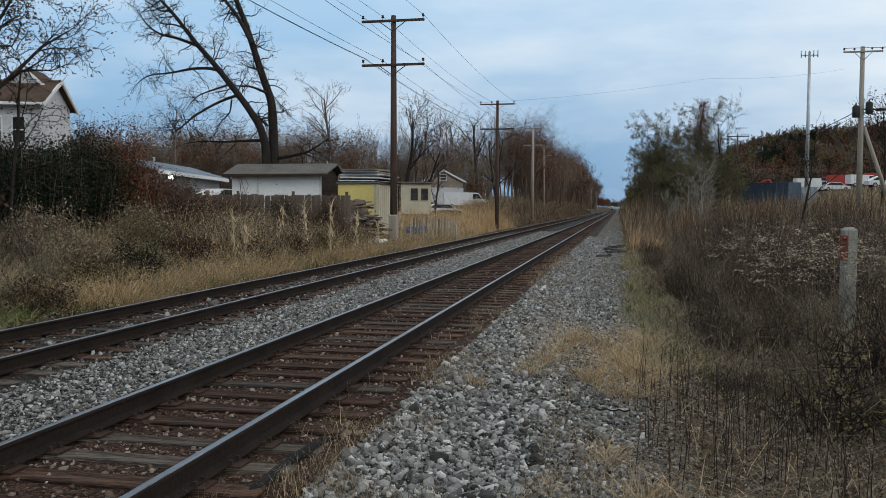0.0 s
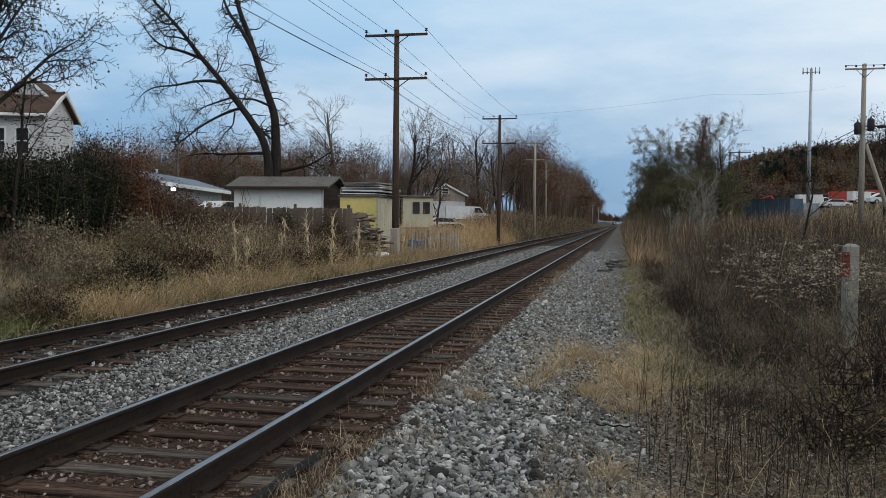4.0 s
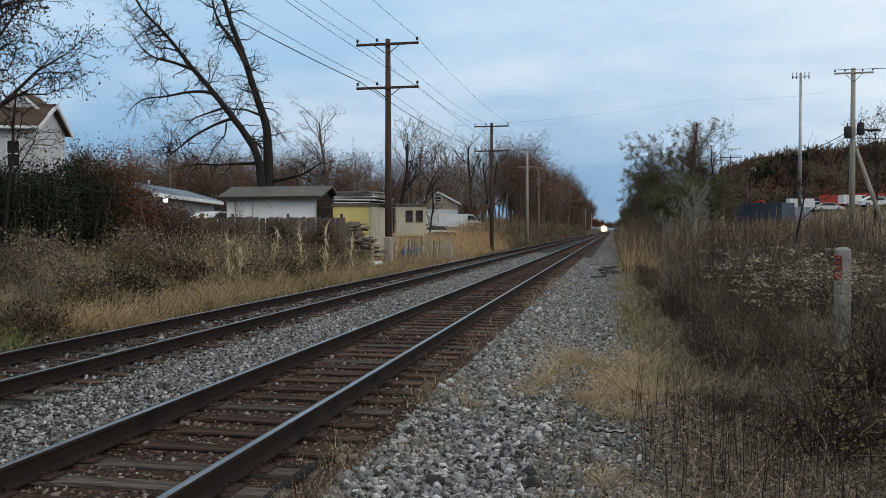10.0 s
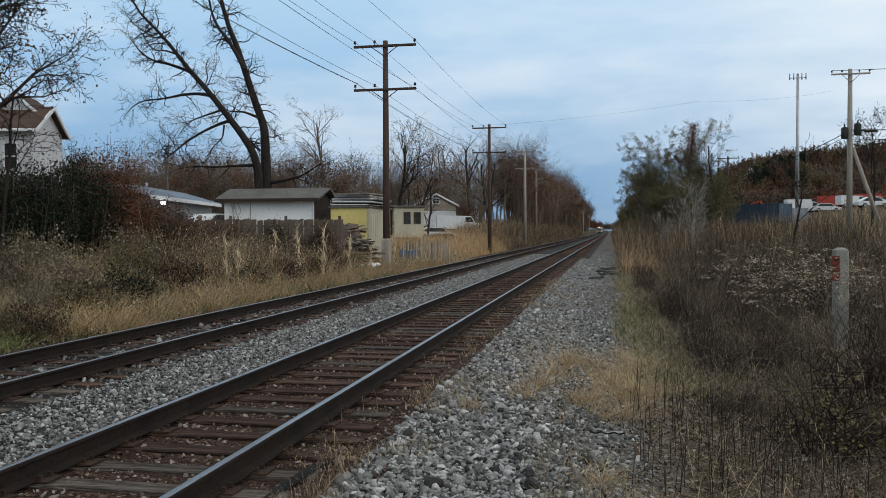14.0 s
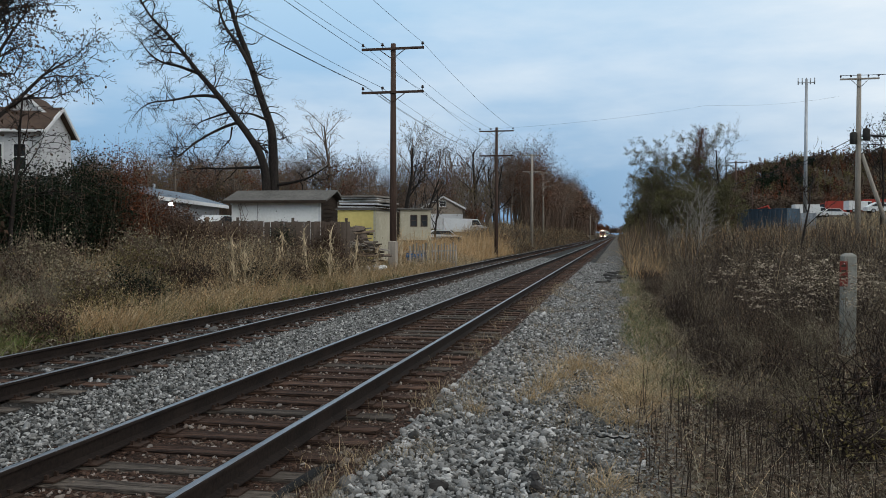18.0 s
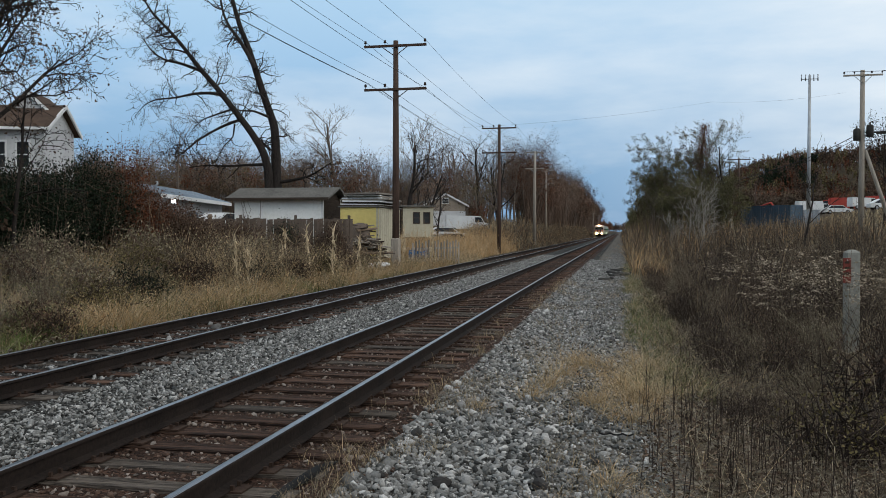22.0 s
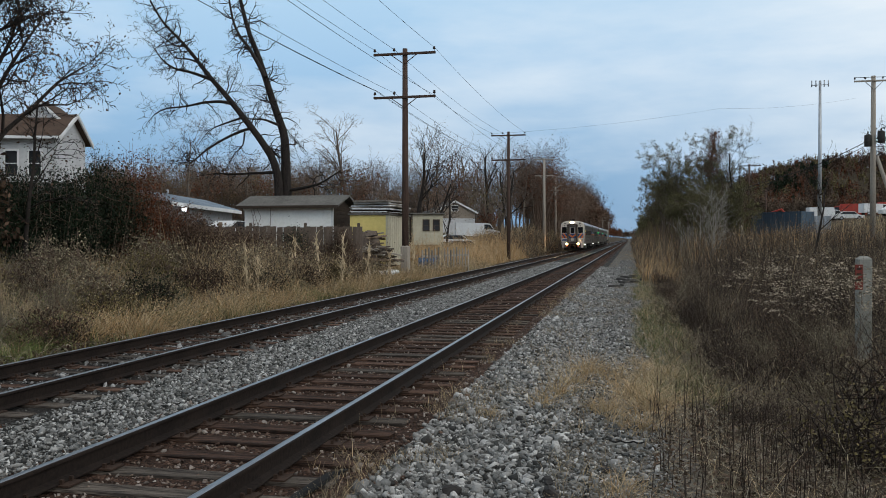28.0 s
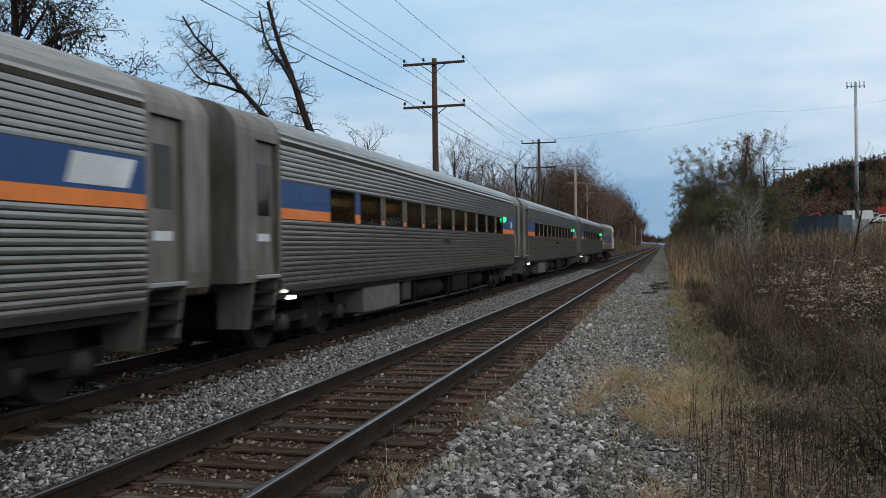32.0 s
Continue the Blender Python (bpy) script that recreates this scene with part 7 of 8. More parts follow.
def woods(name, label, spots_list, seed, leaf_mats, bark, leaf_share, leaf=0.16, leaf_n=160, base_h=13.0, plan=FAR_PLAN, variants=5, category="woods"):
    """Many trees out of a few grown ones, turned and scaled, as one mass of stuff."""
    rng = np.random.default_rng(seed)
    kinds = [tree_arrays(seed + 7 * k, base_h, 0.20, plan) for k in range(variants)]
    pieces = []
    for i, (x, y, h) in enumerate(spots_list):
        v, f, ends = kinds[i % variants]
        a, s = rng.uniform(0, math.tau), h / base_h
        c, sn = math.cos(a), math.sin(a)
        R = np.array([[c, -sn, 0], [sn, c, 0], [0, 0, 1]]) * s
        o = np.array([x, y, gz(x, y) - 0.2])
        pieces.append((v @ R.T + o, f, 0))
        if rng.uniform() < leaf_share:
            m = 1 + rng.integers(0, len(leaf_mats))
            tip = ends[rng.integers(0, len(ends), leaf_n)] * (np.array([1, 1, 1]) * rng.uniform(0.72, 1.0, (leaf_n, 1)))
            pos = tip @ R.T + o + rng.normal(0, 0.02 * h, (leaf_n, 3))
            lv, lf = leaf_arrays(pos, leaf, rng)
            pieces.append((lv, lf, m))
    v, f, m = pile(pieces)
    ob = array_mesh(name, v, f, [bark] + leaf_mats, mat_index=m)
    tagged(ob, label, category, kind="stuff")


rng = np.random.default_rng(90)
left_back = [(-r * math.sin(b), r * math.cos(b), h) for b, r, h in zip(np.radians(rng.uniform(6.6, 43, 290)), rng.uniform(118, 200, 290), rng.uniform(8.0, 14.0, 290))]
left_back = [(x, y, h if x > -0.24 * y else 0.68 * h) for x, y, h in left_back if x < -16]
woods("bare_woods", "bare grey-brown woods behind the yards", left_back, 31, [RUSSET, BROWN_LEAF, OLIVE_LEAF], BARK_GREY, 0.35, 0.10, 500)
LINE_PLAN = [(14, 0.5, 0.75, 0.06, 0.04), (6, 0.55, 0.75, 0.14, 0.06), (3, 0.55, 0.7, 0.18, 0.03), (0, 0, 0, 0.2, 0.02)]
line_left = [(-14.0 - rng.uniform(0, min(14.0, 0.125 * y - 14.5)), y, rng.uniform(11.0, 15.0)) for y in rng.uniform(138, 260, 76)]
woods("trackside_woods", "tall brown autumn woods along the left of the line", line_left, 37, [RUSSET, THICKET_LEAF, THICKET_LEAF, HILL_LEAF], BARK_GREY, 0.9, 0.10, 2600, 15.0, LINE_PLAN)
line_far = [(-13.2 - rng.uniform(0, 16.0), y, rng.uniform(12.5, 16.5)) for y in rng.uniform(250, 500, 96)] + [(-13.5 - rng.uniform(0, 26.0), y, rng.uniform(7.0, 10.0)) for y in rng.uniform(500, 1300, 80)]
woods("farther_trackside_woods", "russet and brown woods farther along the left of the line", line_far, 38, [RUSSET, HILL_LEAF, THICKET_LEAF, BROWN_LEAF], BARK_GREY, 1.0, 0.24, 1200, 15.0, LINE_PLAN, 4)
line_right = [(4.0 + rng.uniform(0, 7) + (y - 110) * 0.003, y, rng.uniform(7.5, 10.5)) for y in np.concatenate([rng.uniform(116, 600, 70), rng.uniform(600, 1300, 40)])]
woods("far_trackside_trees", "dark olive trees along the right of the line", line_right, 43, [WILLOW, WILLOW, BROWN_LEAF], BARK, 1.0, 0.2, 1200, 12.0)
end_line = [(x, y, rng.uniform(9, 14)) for x, y in zip(rng.uniform(-150, 120, 130), rng.uniform(1250, 1500, 130))]
woods("end_woods", "brown woods far off where the line bends away", end_line, 47, [THICKET_LEAF, BROWN_LEAF], BARK_GREY, 1.0, 0.6, 260, 12.0, [(7, 0.5, 0.7, 0.06, 0.03), (3, 0.5, 0.7, 0.14, 0.06), (0, 0, 0, 0.2, 0.02)], 3)
behind = [(x, y, rng.uniform(9, 14)) for x, y in zip(rng.uniform(-60, 60, 60), rng.uniform(-110, -28, 60)) if x < -13 or x > 6]
woods("rear_woods", "bare brown woods closing the line to the rear", behind, 49, [THICKET_LEAF, RUSSET, BROWN_LEAF], BARK_GREY, 0.8, 0.3, 300, 12.0)
# the clump by the line on the right
for k, (x, y, h, r, lv, lab, stems) in enumerate((
        (4.2, 92.0, 8.6, 0.16, OLIVE_LEAF, "olive-leaved tree in a clump by the line", 2), (5.6, 88.0, 9.8, 0.17, OLIVE_LEAF, "tall half-bare tree with thin olive leaves", 2), (7.4, 94.0, 11.0, 0.19, OLIVE_LEAF, "tall half-bare tree with thin olive leaves", 2),
        (8.4, 90.0, 9.6, 0.16, BROWN_LEAF, "brown half-bare tree in a clump", 2), (3.6, 100.0, 8.2, 0.15, OLIVE_LEAF, "olive-leaved tree in a clump by the line", 2), (10.4, 97.0, 6.5, 0.13, OLIVE_LEAF, "low olive-leaved tree in a clump", 3),
        (9.0, 84.0, 5.2, 0.10, OLIVE_LEAF, "low olive-leaved tree in a clump", 3), (5.4, 83.0, 5.6, 0.10, OLIVE_LEAF, "low olive-leaved tree in a clump", 3))):
    tree(x, y, 260 + k, h, r, BARE, lab, BARK_GREY, WILLOW if lv is OLIVE_LEAF else lv, 0.055, 7 if lv is OLIVE_LEAF else 3, (0, 0), stems, 0.85)
tree(10.2, 88.0, 290, 11.4, 0.15, [(9, 0.5, 0.75, 0.07, 0.04), (5, 0.5, 0.8, 0.16, 0.05), (4, 0.5, 0.8, 0.2, 0.03), (0, 0, 0, 0.22, 0.02)], "slim bare tree at the clump's edge", BARK, BROWN_LEAF, 0.05, 1, (0, 0), 1, 0.35)


def ivied_snag(x, y, top, seed):
    """A broken trunk, leaning, wrapped in russet creeper towards its top."""
    z = gz(x, y)
    t = thing("snag", "broken leaning trunk wrapped in russet creeper", "tree", pose(x, y, z))
    h = top - z
    rod("trunk", [(-0.5, 0, -0.2), (-0.25, 0, h * 0.5), (0.0, 0, h * 0.8), (0.35, 0, h)], [0.2, 0.16, 0.13, 0.07], BARK_GREY, t, 8)
    rng = np.random.default_rng(seed)
    u = rng.uniform(0.62, 1.0, 2600)
    c = np.stack([np.interp(u, [0.5, 0.8, 1.0], [-0.25, 0.0, 0.35]), np.zeros(len(u)), u * h], -1)
    v, f = leaf_arrays(c + rng.normal(0, 1, (len(u), 3)) * np.array([0.24, 0.24, 0.15]) * (0.5 + u)[:, None], 0.06, rng)
    array_mesh("creeper", v, f, RUSSET, t)


ivied_snag(8.2, 92.0, 13.0, 291)
for k, (x, y, h) in enumerate(((4.6, 62.0, 4.6), (5.4, 60.0, 5.2), (4.9, 57.0, 3.8), (6.0, 64.0, 5.6), (3.7, 66.0, 3.6))):
    tree(x, y, 310 + k, h, 0.05, THIN, "thin pale sapling in tall weeds", BARK_PALE, None)
tree(10.6, 54.0, 330, 5.6, 0.10, [(5, 0.62, 0.6, 0.1, 0.04), (3, 0.5, 0.6, 0.14, 0.06), (2, 0.5, 0.6, 0.18, 0.04), (0, 0, 0, 0.2, 0.02)], "small bare forked tree holding a nest", BARK)
bm = bmesh.new()
for i in range(70):
    a = random.uniform(0, math.tau)
    q = Vector((math.cos(a) * 0.28, math.sin(a) * 0.28, random.uniform(-0.16, 0.2)))
    tube(bm, [q, q + Vector((random.gauss(0, 0.2), random.gauss(0, 0.2), random.gauss(0, 0.08)))], 0.012, 3)
nest = finish("nest", bm, DARK_BOARD)
nest.matrix_basis = pose(10.7, 54.0, 4.55)
tagged(nest, "dark round twig nest in a bare tree", "nest")
tree(20.2, 72.0, 340, 7.6, 0.12, BARE, "dark tree with clumped leaves behind a pole", BARK, GREEN_LEAF, 0.07, 1, (0, 0), 1, 0.45)
# the wooded hill
hill = [(y * q, y, rng.uniform(7, 12)) for q, y in zip(rng.uniform(0.12, 0.46, 1250), rng.uniform(350, 600, 1250)) if gz(y * q, y) > 4]
woods("hill_woods", "russet and brown wooded hillside beyond the yard", hill, 51, [HILL_LEAF, RUSSET, BROWN_LEAF, BROWN_LEAF, OLIVE_LEAF], BARK_GREY, 1.0, 0.38, 220, 12.0, [(7, 0.5, 0.7, 0.06, 0.03), (2, 0.5, 0.7, 0.14, 0.06), (0, 0, 0, 0.2, 0.02)], 4)
low_edge = [(y * q, y, rng.uniform(4.5, 8)) for q, y in zip(rng.uniform(0.13, 0.44, 150), rng.uniform(215, 345, 150))]
woods("yard_edge_woods", "low brown scrub woods between the yard and the hill", low_edge, 52, [BROWN_LEAF, WEED, RUSSET], BARK_GREY, 1.0, 0.28, 420, 8.0, [(9, 0.55, 0.8, 0.08, 0.05), (4, 0.55, 0.8, 0.18, 0.05), (0, 0, 0, 0.2, 0.02)], 4)
pines = [(y * rng.uniform(0.145, 0.215), y, rng.uniform(8, 12)) for y in rng.uniform(440, 520, 36)]
woods("pine_stand", "dark green pine stand behind the yard", pines, 57, [PINE], BARK, 1.0, 0.45, 1100, 12.0, [(14, 0.34, 1.1, 0.04, 0.02), (5, 0.5, 0.8, 0.1, 0.02), (0, 0, 0, 0.2, 0.02)], 3)


def thicket(name, label, seed, n, where, h, w, mats, uneven=False):
    """A dense stand of thin upright saplings and brush."""
    rng = np.random.default_rng(seed)
    x, y = where(rng, n)
    xy = np.stack([x, y], -1)
    base = np.concatenate([xy, heights(xy)[:, None] - 0.1], 1)
    tall = np.array([0.85 + 0.9 * noise.noise((a * 0.07, b * 0.05, 4)) for a, b in zip(x, y)]) if uneven else 1.0
    v, f = blade_arrays(base, h * tall * rng.uniform(0.4, 1.25, n), w * rng.uniform(0.5, 1.5, n), rng.uniform(0.03, 0.6 if uneven else 0.3, n), rng, 3)
    tagged(array_mesh(name, v, f, mats, mat_index=np.repeat(rng.integers(0, len(mats), n), 3)), label, "brushwood", kind="stuff")


def polar(b0, b1, r0, r1):
    def where(rng, n):
        b, r = np.radians(rng.uniform(b0, b1, n)), rng.uniform(r0, r1, n)
        return -r * np.sin(b), r * np.cos(b)
    return where


thicket("back_thicket", "dense grey-brown brushwood behind the yards", 71, 15000, polar(9, 44, 112, 165), 5.5, 0.035, [TWIG, BARK_GREY, THICKET_LEAF], True)
rng = np.random.default_rng(95)
low_back = [(-r * math.sin(b), r * math.cos(b), h) for b, r, h in zip(np.radians(rng.uniform(8.5, 44, 135)), rng.uniform(104, 135, 135), rng.uniform(3.5, 7.5, 135))]
woods("back_bushes", "brown leafy bushes and young trees behind the yards", [p for p in low_back if p[0] < -15], 61, [THICKET_LEAF, THICKET_LEAF, RUSSET, OLIVE_LEAF], BARK_GREY, 0.8, 0.09, 700, 8.0, [(12, 0.62, 0.8, 0.08, 0.05), (6, 0.55, 0.8, 0.18, 0.05), (4, 0.55, 0.7, 0.2, 0.02), (0, 0, 0, 0.2, 0.02)], 6)
thicket("line_thicket", "dense brown brushwood along the left of the line", 72, 18000, lambda r, n: (lambda y: (-13.5 - r.uniform(0, 1, n) * np.minimum(0.10 * y - 12, 12), y))(r.uniform(135, 520, n)), 8.0, 0.05, [TWIG, BROWN_LEAF, TWIG])
thicket("right_thicket", "dense olive brushwood under the trees by the line", 73, 12000, lambda r, n: (lambda y: (2.6 + r.uniform(0, 1, n) * 8, y))(r.uniform(80, 420, n)), 4.2, 0.04, [OLIVE_LEAF, TWIG, WEED])

# ---------------------------------------------------------------- grass and weeds
def strip(rng, n, x0, x1, y0, y1, power=1.0):
    """Spots over a strip, denser towards the near end."""
    y = y0 + (y1 - y0) * rng.uniform(0, 1, n) ** power
    x = rng.uniform(x0, x1, n)
    return x, y


def meadow(name, label, category, seed, n, area, h, w, lean, mats, keep=None, power=1.6, segs=2, clump=0.0, hscale=None, mix=None):
    rng = np.random.default_rng(seed)
    x, y = strip(rng, n, *area, power)
    if clump:
        g = np.array([noise.noise((a * 0.55, b * 0.35, seed)) for a, b in zip(x, y)])
        ok = g > rng.normal(clump - 0.25, 0.12, n)
        x, y = x[ok], y[ok]
    if keep is not None:
        ok = keep(rng, x, y)
        x, y = x[ok], y[ok]
    xy = np.stack([x, y], -1)
    hh = h * np.exp(rng.normal(0, 0.28, len(x)))
    if hscale is not None:
        hh = hh * hscale(x, y)
    base = np.concatenate([xy, heights(xy)[:, None] - 0.02], 1)
    ww = w * rng.uniform(0.6, 1.4, len(x)) * (1 + y / 40)
    v, f = blade_arrays(base, hh, ww, lean * np.exp(rng.normal(-0.1, 0.6, len(x))), rng, segs)
    if mix == "patches":
        # one kind of plant to a patch, with strays
        g = np.array([noise.noise((a * 0.7, b * 0.45, 11)) for a, b in zip(x, y)]) + rng.normal(0, 0.16, len(x))
        idx = np.digitize(g, [0.0, 0.30, 0.50])
        idx = np.array([1, 0, 2, 3])[idx]
    else:
        idx = rng.choice(len(mats), len(x), p=mix)
    ob = array_mesh(name, v, f, mats, mat_index=np.repeat(idx, segs))
    tagged(ob, label, category, kind="stuff")
    return base, hh


def seeded(name, label, base, hh, seed, n, leaf, mats, low=0.35, spread=0.09):
    """Dry leaves and seeds hung about the upper parts of stalks."""
    rng = np.random.default_rng(seed)
    i = rng.integers(0, len(base), n)
    pos = base[i].copy()
    pos[:, 2] += hh[i] * rng.uniform(low, 1.0, n)
    pos += rng.normal(0, spread, pos.shape) * np.array([1.3, 1.3, 0.6])
    v, f = leaf_arrays(pos, leaf * (1 + pos[:, 1] / 60), rng)
    ob = array_mesh(name, v, f, mats, mat_index=rng.integers(0, len(mats), n))
    tagged(ob, label, "weeds", kind="stuff")


def twigs(name, label, base, hh, seed, n, mats):
    """Short side shoots that leave the stalks in all directions."""
    rng = np.random.default_rng(seed)
    i = rng.integers(0, len(base), n)
    foot = base[i].copy()
    foot[:, 2] += hh[i] * rng.uniform(0.15, 0.95, n)
    foot[:, :2] += rng.normal(0, 0.05, (n, 2))
    a = rng.uniform(0, math.tau, n)
    out = np.stack([np.cos(a), np.sin(a), np.zeros(n)], -1)
    v, f = blade_arrays(foot, rng.uniform(0.05, 0.22, n), 0.0025 * (1 + foot[:, 1] / 30), rng.uniform(0.5, 2.2, n), rng, 2, out)
    ob = array_mesh(name, v, f, mats, mat_index=np.repeat(rng.integers(0, len(mats), n), 2))
    tagged(ob, label, "weeds", kind="stuff")


def brush_rise(x, y):
    # low at the path's edge and close by, head-high further in
    a = np.clip((x - 0.30 - 0.12 * np.sin(y * 0.9)) / 2.4, 0.12, 1.0)
    b = np.clip((y - 6.5) / 8.0, 0.22, 1.0)
    n1 = np.array([noise.noise((p * 0.55, q * 0.38, 5)) for p, q in zip(x, y)])
    n2 = np.array([noise.noise((p * 1.6, q * 1.1, 8)) for p, q in zip(x, y)])
    c = 0.5 + 0.75 * smooth(n1, -0.35, 0.4) + 0.22 * n2
    return a * b * c


b1 = meadow("weed_thicket", "dense dead brown weed thicket beside the path", "weeds", 401, 22000, (0.6, 14, 6.5, 70), 1.2, 0.004, 0.7, [WEED, STALK, WEED_GREY, DRY_GRASS], None, 1.4, 3, 0, brush_rise, "patches")
seeded("weed_seeds", "dry brown leaves and seeds on dead weeds", *b1, 402, 90000, 0.010, [WEED, FUZZ, FUZZ, STALK, WEED_GREY], 0.2, 0.14)
twigs("weed_twigs", "tangled side twigs of dead weeds", *b1, 410, 70000, [WEED, FUZZ, WEED_GREY, STALK, FUZZ])
b2 = meadow("weed_undergrowth", "grey-brown tangled undergrowth", "weeds", 403, 36000, (0.3, 9, 3.8, 40), 0.22, 0.0035, 1.9, [WEED_GREY, WEED, DRY_GRASS, LITTER], None, 1.8, 3, 0, None, [0.34, 0.24, 0.12, 0.3])
b3 = meadow("far_thicket", "tall brown reeds and weeds along the line", "weeds", 404, 26000, (0.4, 16, 55, 210), 1.7, 0.008, 0.25, [WEED, GOLD_GRASS, WEED_GREY, FUZZ], None, 1.3, 2, 0, None, [0.45, 0.12, 0.18, 0.25])
seeded("far_thicket_seeds", "feathery brown seed heads on tall weeds", *b3, 405, 60000, 0.017, [WEED, WEED, FUZZ, GOLD_GRASS], 0.4, 0.2)
meadow("edge_reeds", "tan reeds at the edge of the gravel", "grass", 406, 4200, (0.5, 2.4, 38, 92), 0.92, 0.006, 0.5, [GOLD_GRASS, WEED, WEED_GREY], None, 1.0, 3, 0, None, [0.38, 0.4, 0.22])


def umbels():
    """Flat pale seed heads that stand over the weeds."""
    rng = np.random.default_rng(407)
    n = 200
    c = np.stack([rng.uniform(2.2, 4.4, n // 5), rng.uniform(13.0, 20.0, n // 5)], -1)
    c = np.repeat(c, 5, 0) + rng.normal(0, 0.34, (n, 2))
    top = heights(c) + np.clip(rng.normal(1.42, 0.25, n), 0.8, 1.9)
    pos = np.repeat(np.concatenate([c, top[:, None]], 1), 14, 0)
    wide = np.repeat(rng.uniform(0.04, 0.12, n), 14)[:, None]
    pos += rng.normal(0, 1, pos.shape) * np.array([1, 1, 0.25]) * wide
    v, f = leaf_arrays(pos, 0.026, rng, 0.75)
    tagged(array_mesh("seed_umbels", v, f, SEED), "pale flat seed heads standing over dark weeds", "weeds", kind="stuff")


umbels()


def dark_stalks():
    rng = np.random.default_rng(408)
    T = Tubes()
    for i in range(120):
        x, y = rng.uniform(0.12, 1.9), rng.uniform(5.8, 9.5)
        h = rng.uniform(0.3, 0.68)
        p = np.array([x, y, gz(x, y) - 0.03])
        d = rng.normal(0, 0.07, 2)
        pts = [p, p + (d[0] * h * 0.4, d[1] * h * 0.4, h * 0.5), p + (d[0] * h, d[1] * h, h)]
        T.add(pts, [0.0038, 0.003, 0.0015], 4)
        for k in range(3):
            q = pts[1] + (pts[2] - pts[1]) * rng.uniform(0.2, 0.9)
            T.add([q, q + rng.normal(0, 0.05, 3) + (0, 0, 0.06)], [0.002, 0.001], 3)
    v, f = T.arrays()
    tagged(array_mesh("dark_stalks", v, f, STALK), "thin dark upright dead stalks by the path", "weeds", kind="stuff")


dark_stalks()


def tussock(x, y, r, n, h, label, mats, seed, lean=0.7, mix=None):
    rng = np.random.default_rng(seed)
    n = int(n * 0.5)
    a, q = rng.uniform(0, math.tau, n), np.abs(rng.normal(0, 0.55, n)) * r
    xy = np.stack([x + np.cos(a) * q, y + np.sin(a) * q * 1.5], -1)
    z = np.where(xy[:, 0] > -1.4, heights(xy), bed_height(xy[:, 0]))
    base = np.concatenate([xy, z[:, None] - 0.02], 1)
    b = a + rng.normal(0, 1.1, n)
    out = np.stack([np.cos(b) + 0.15, np.sin(b), np.zeros(n)], -1)
    v, f = blade_arrays(base, h * np.exp(rng.normal(-0.25, 0.4, n)) * (1.15 - 0.5 * q / r), rng.uniform(0.0015, 0.0045, n), lean * np.exp(rng.normal(0.05, 0.7, n)), rng, 4, out)
    tagged(array_mesh("grass_tuft", v, f, mats, mat_index=np.repeat(rng.choice(len(mats), n, p=mix), 4)), label, "grass tuft", "grass tufts on the gravel")


for k, (x, y, r, n, h) in enumerate(((-1.05, 10.2, 0.30, 380, 0.30), (-0.9, 10.9, 0.40, 480, 0.40), (-0.75, 11.8, 0.38, 460, 0.44), (-0.6, 12.7, 0.34, 400, 0.36), (-0.62, 13.0, 0.3, 600, 0.28), (0.05, 11.0, 0.40, 1300, 0.26), (0.25, 10.2, 0.38, 1200, 0.28), (-0.28, 10.0, 0.34, 800, 0.22), (-1.55, 9.4, 0.30, 500, 0.16), (0.15, 9.2, 0.4, 900, 0.24), (-0.05, 6.8, 0.4, 700, 0.16), (0.2, 5.8, 0.45, 900, 0.2), (-0.45, 6.0, 0.3, 400, 0.12), (0.3, 12.2, 0.4, 900, 0.25))):
    tussock(x, y, r, n, h, "dry tan grass tuft growing in gravel", [DRY_GRASS, GOLD_GRASS, WEED_GREY], 420 + k, 0.8, [0.6, 0.2, 0.2])
meadow("tan_grass", "matted dry tan grass at the path edge", "grass", 451, 3200, (-0.55, 0.75, 9.0, 14.5), 0.22, 0.0032, 1.5, [DRY_GRASS, WEED_GREY, GOLD_GRASS], lambda r, x, y: np.hypot((x - 0.1) / 0.62, (y - 11.6) / 2.6) < 0.75 + 0.3 * np.sin(x * 7 + y * 2.3), 1.0, 4, 0, None, [0.6, 0.25, 0.15])
meadow("edge_grass", "fading green grass along the path's edge", "grass", 450, 20000, (0.08, 1.15, 10.5, 52), 0.17, 0.0035, 1.1, [GREEN_GRASS, DRY_GRASS, WEED_GREY], lambda r, x, y: x > 0.12 + 0.22 * np.sin(y * 0.8) * np.sin(y * 0.31) + 0.1 * r.uniform(0, 1, len(x)), 1.5, 3, 0.05, None, [0.6, 0.2, 0.2])


def thin_weeds():
    # sparse dry stems through the ballast beside the near rail
    rng = np.random.default_rng(470)
    n = 22000
    x = np.concatenate([rng.normal(-2.0, 0.28, n // 2), rng.uniform(-1.7, 0.2, n // 2)])
    y = 4.5 + 30 * rng.uniform(0, 1, n) ** 1.6
    g = np.array([noise.noise((a * 1.3, b * 0.7, 9)) for a, b in zip(x, y)])
    ok = (g > 0.05) & (x < 0.4) & (np.abs(x + 2.82) > 0.12)
    x, y = x[ok], y[ok]
    base = np.stack([x, y, bed_height(x) - 0.02], -1)
    v, f = blade_arrays(base, rng.uniform(0.08, 0.26, len(x)), rng.uniform(0.0015, 0.003, len(x)), rng.uniform(0.2, 1.2, len(x)), rng, 2)
    tagged(array_mesh("ballast_weeds", v, f, [WEED_GREY, DRY_GRASS, WEED], mat_index=np.repeat(rng.integers(0, 3, len(x)), 2)), "sparse dry weeds sprouting through ballast", "weeds", kind="stuff")


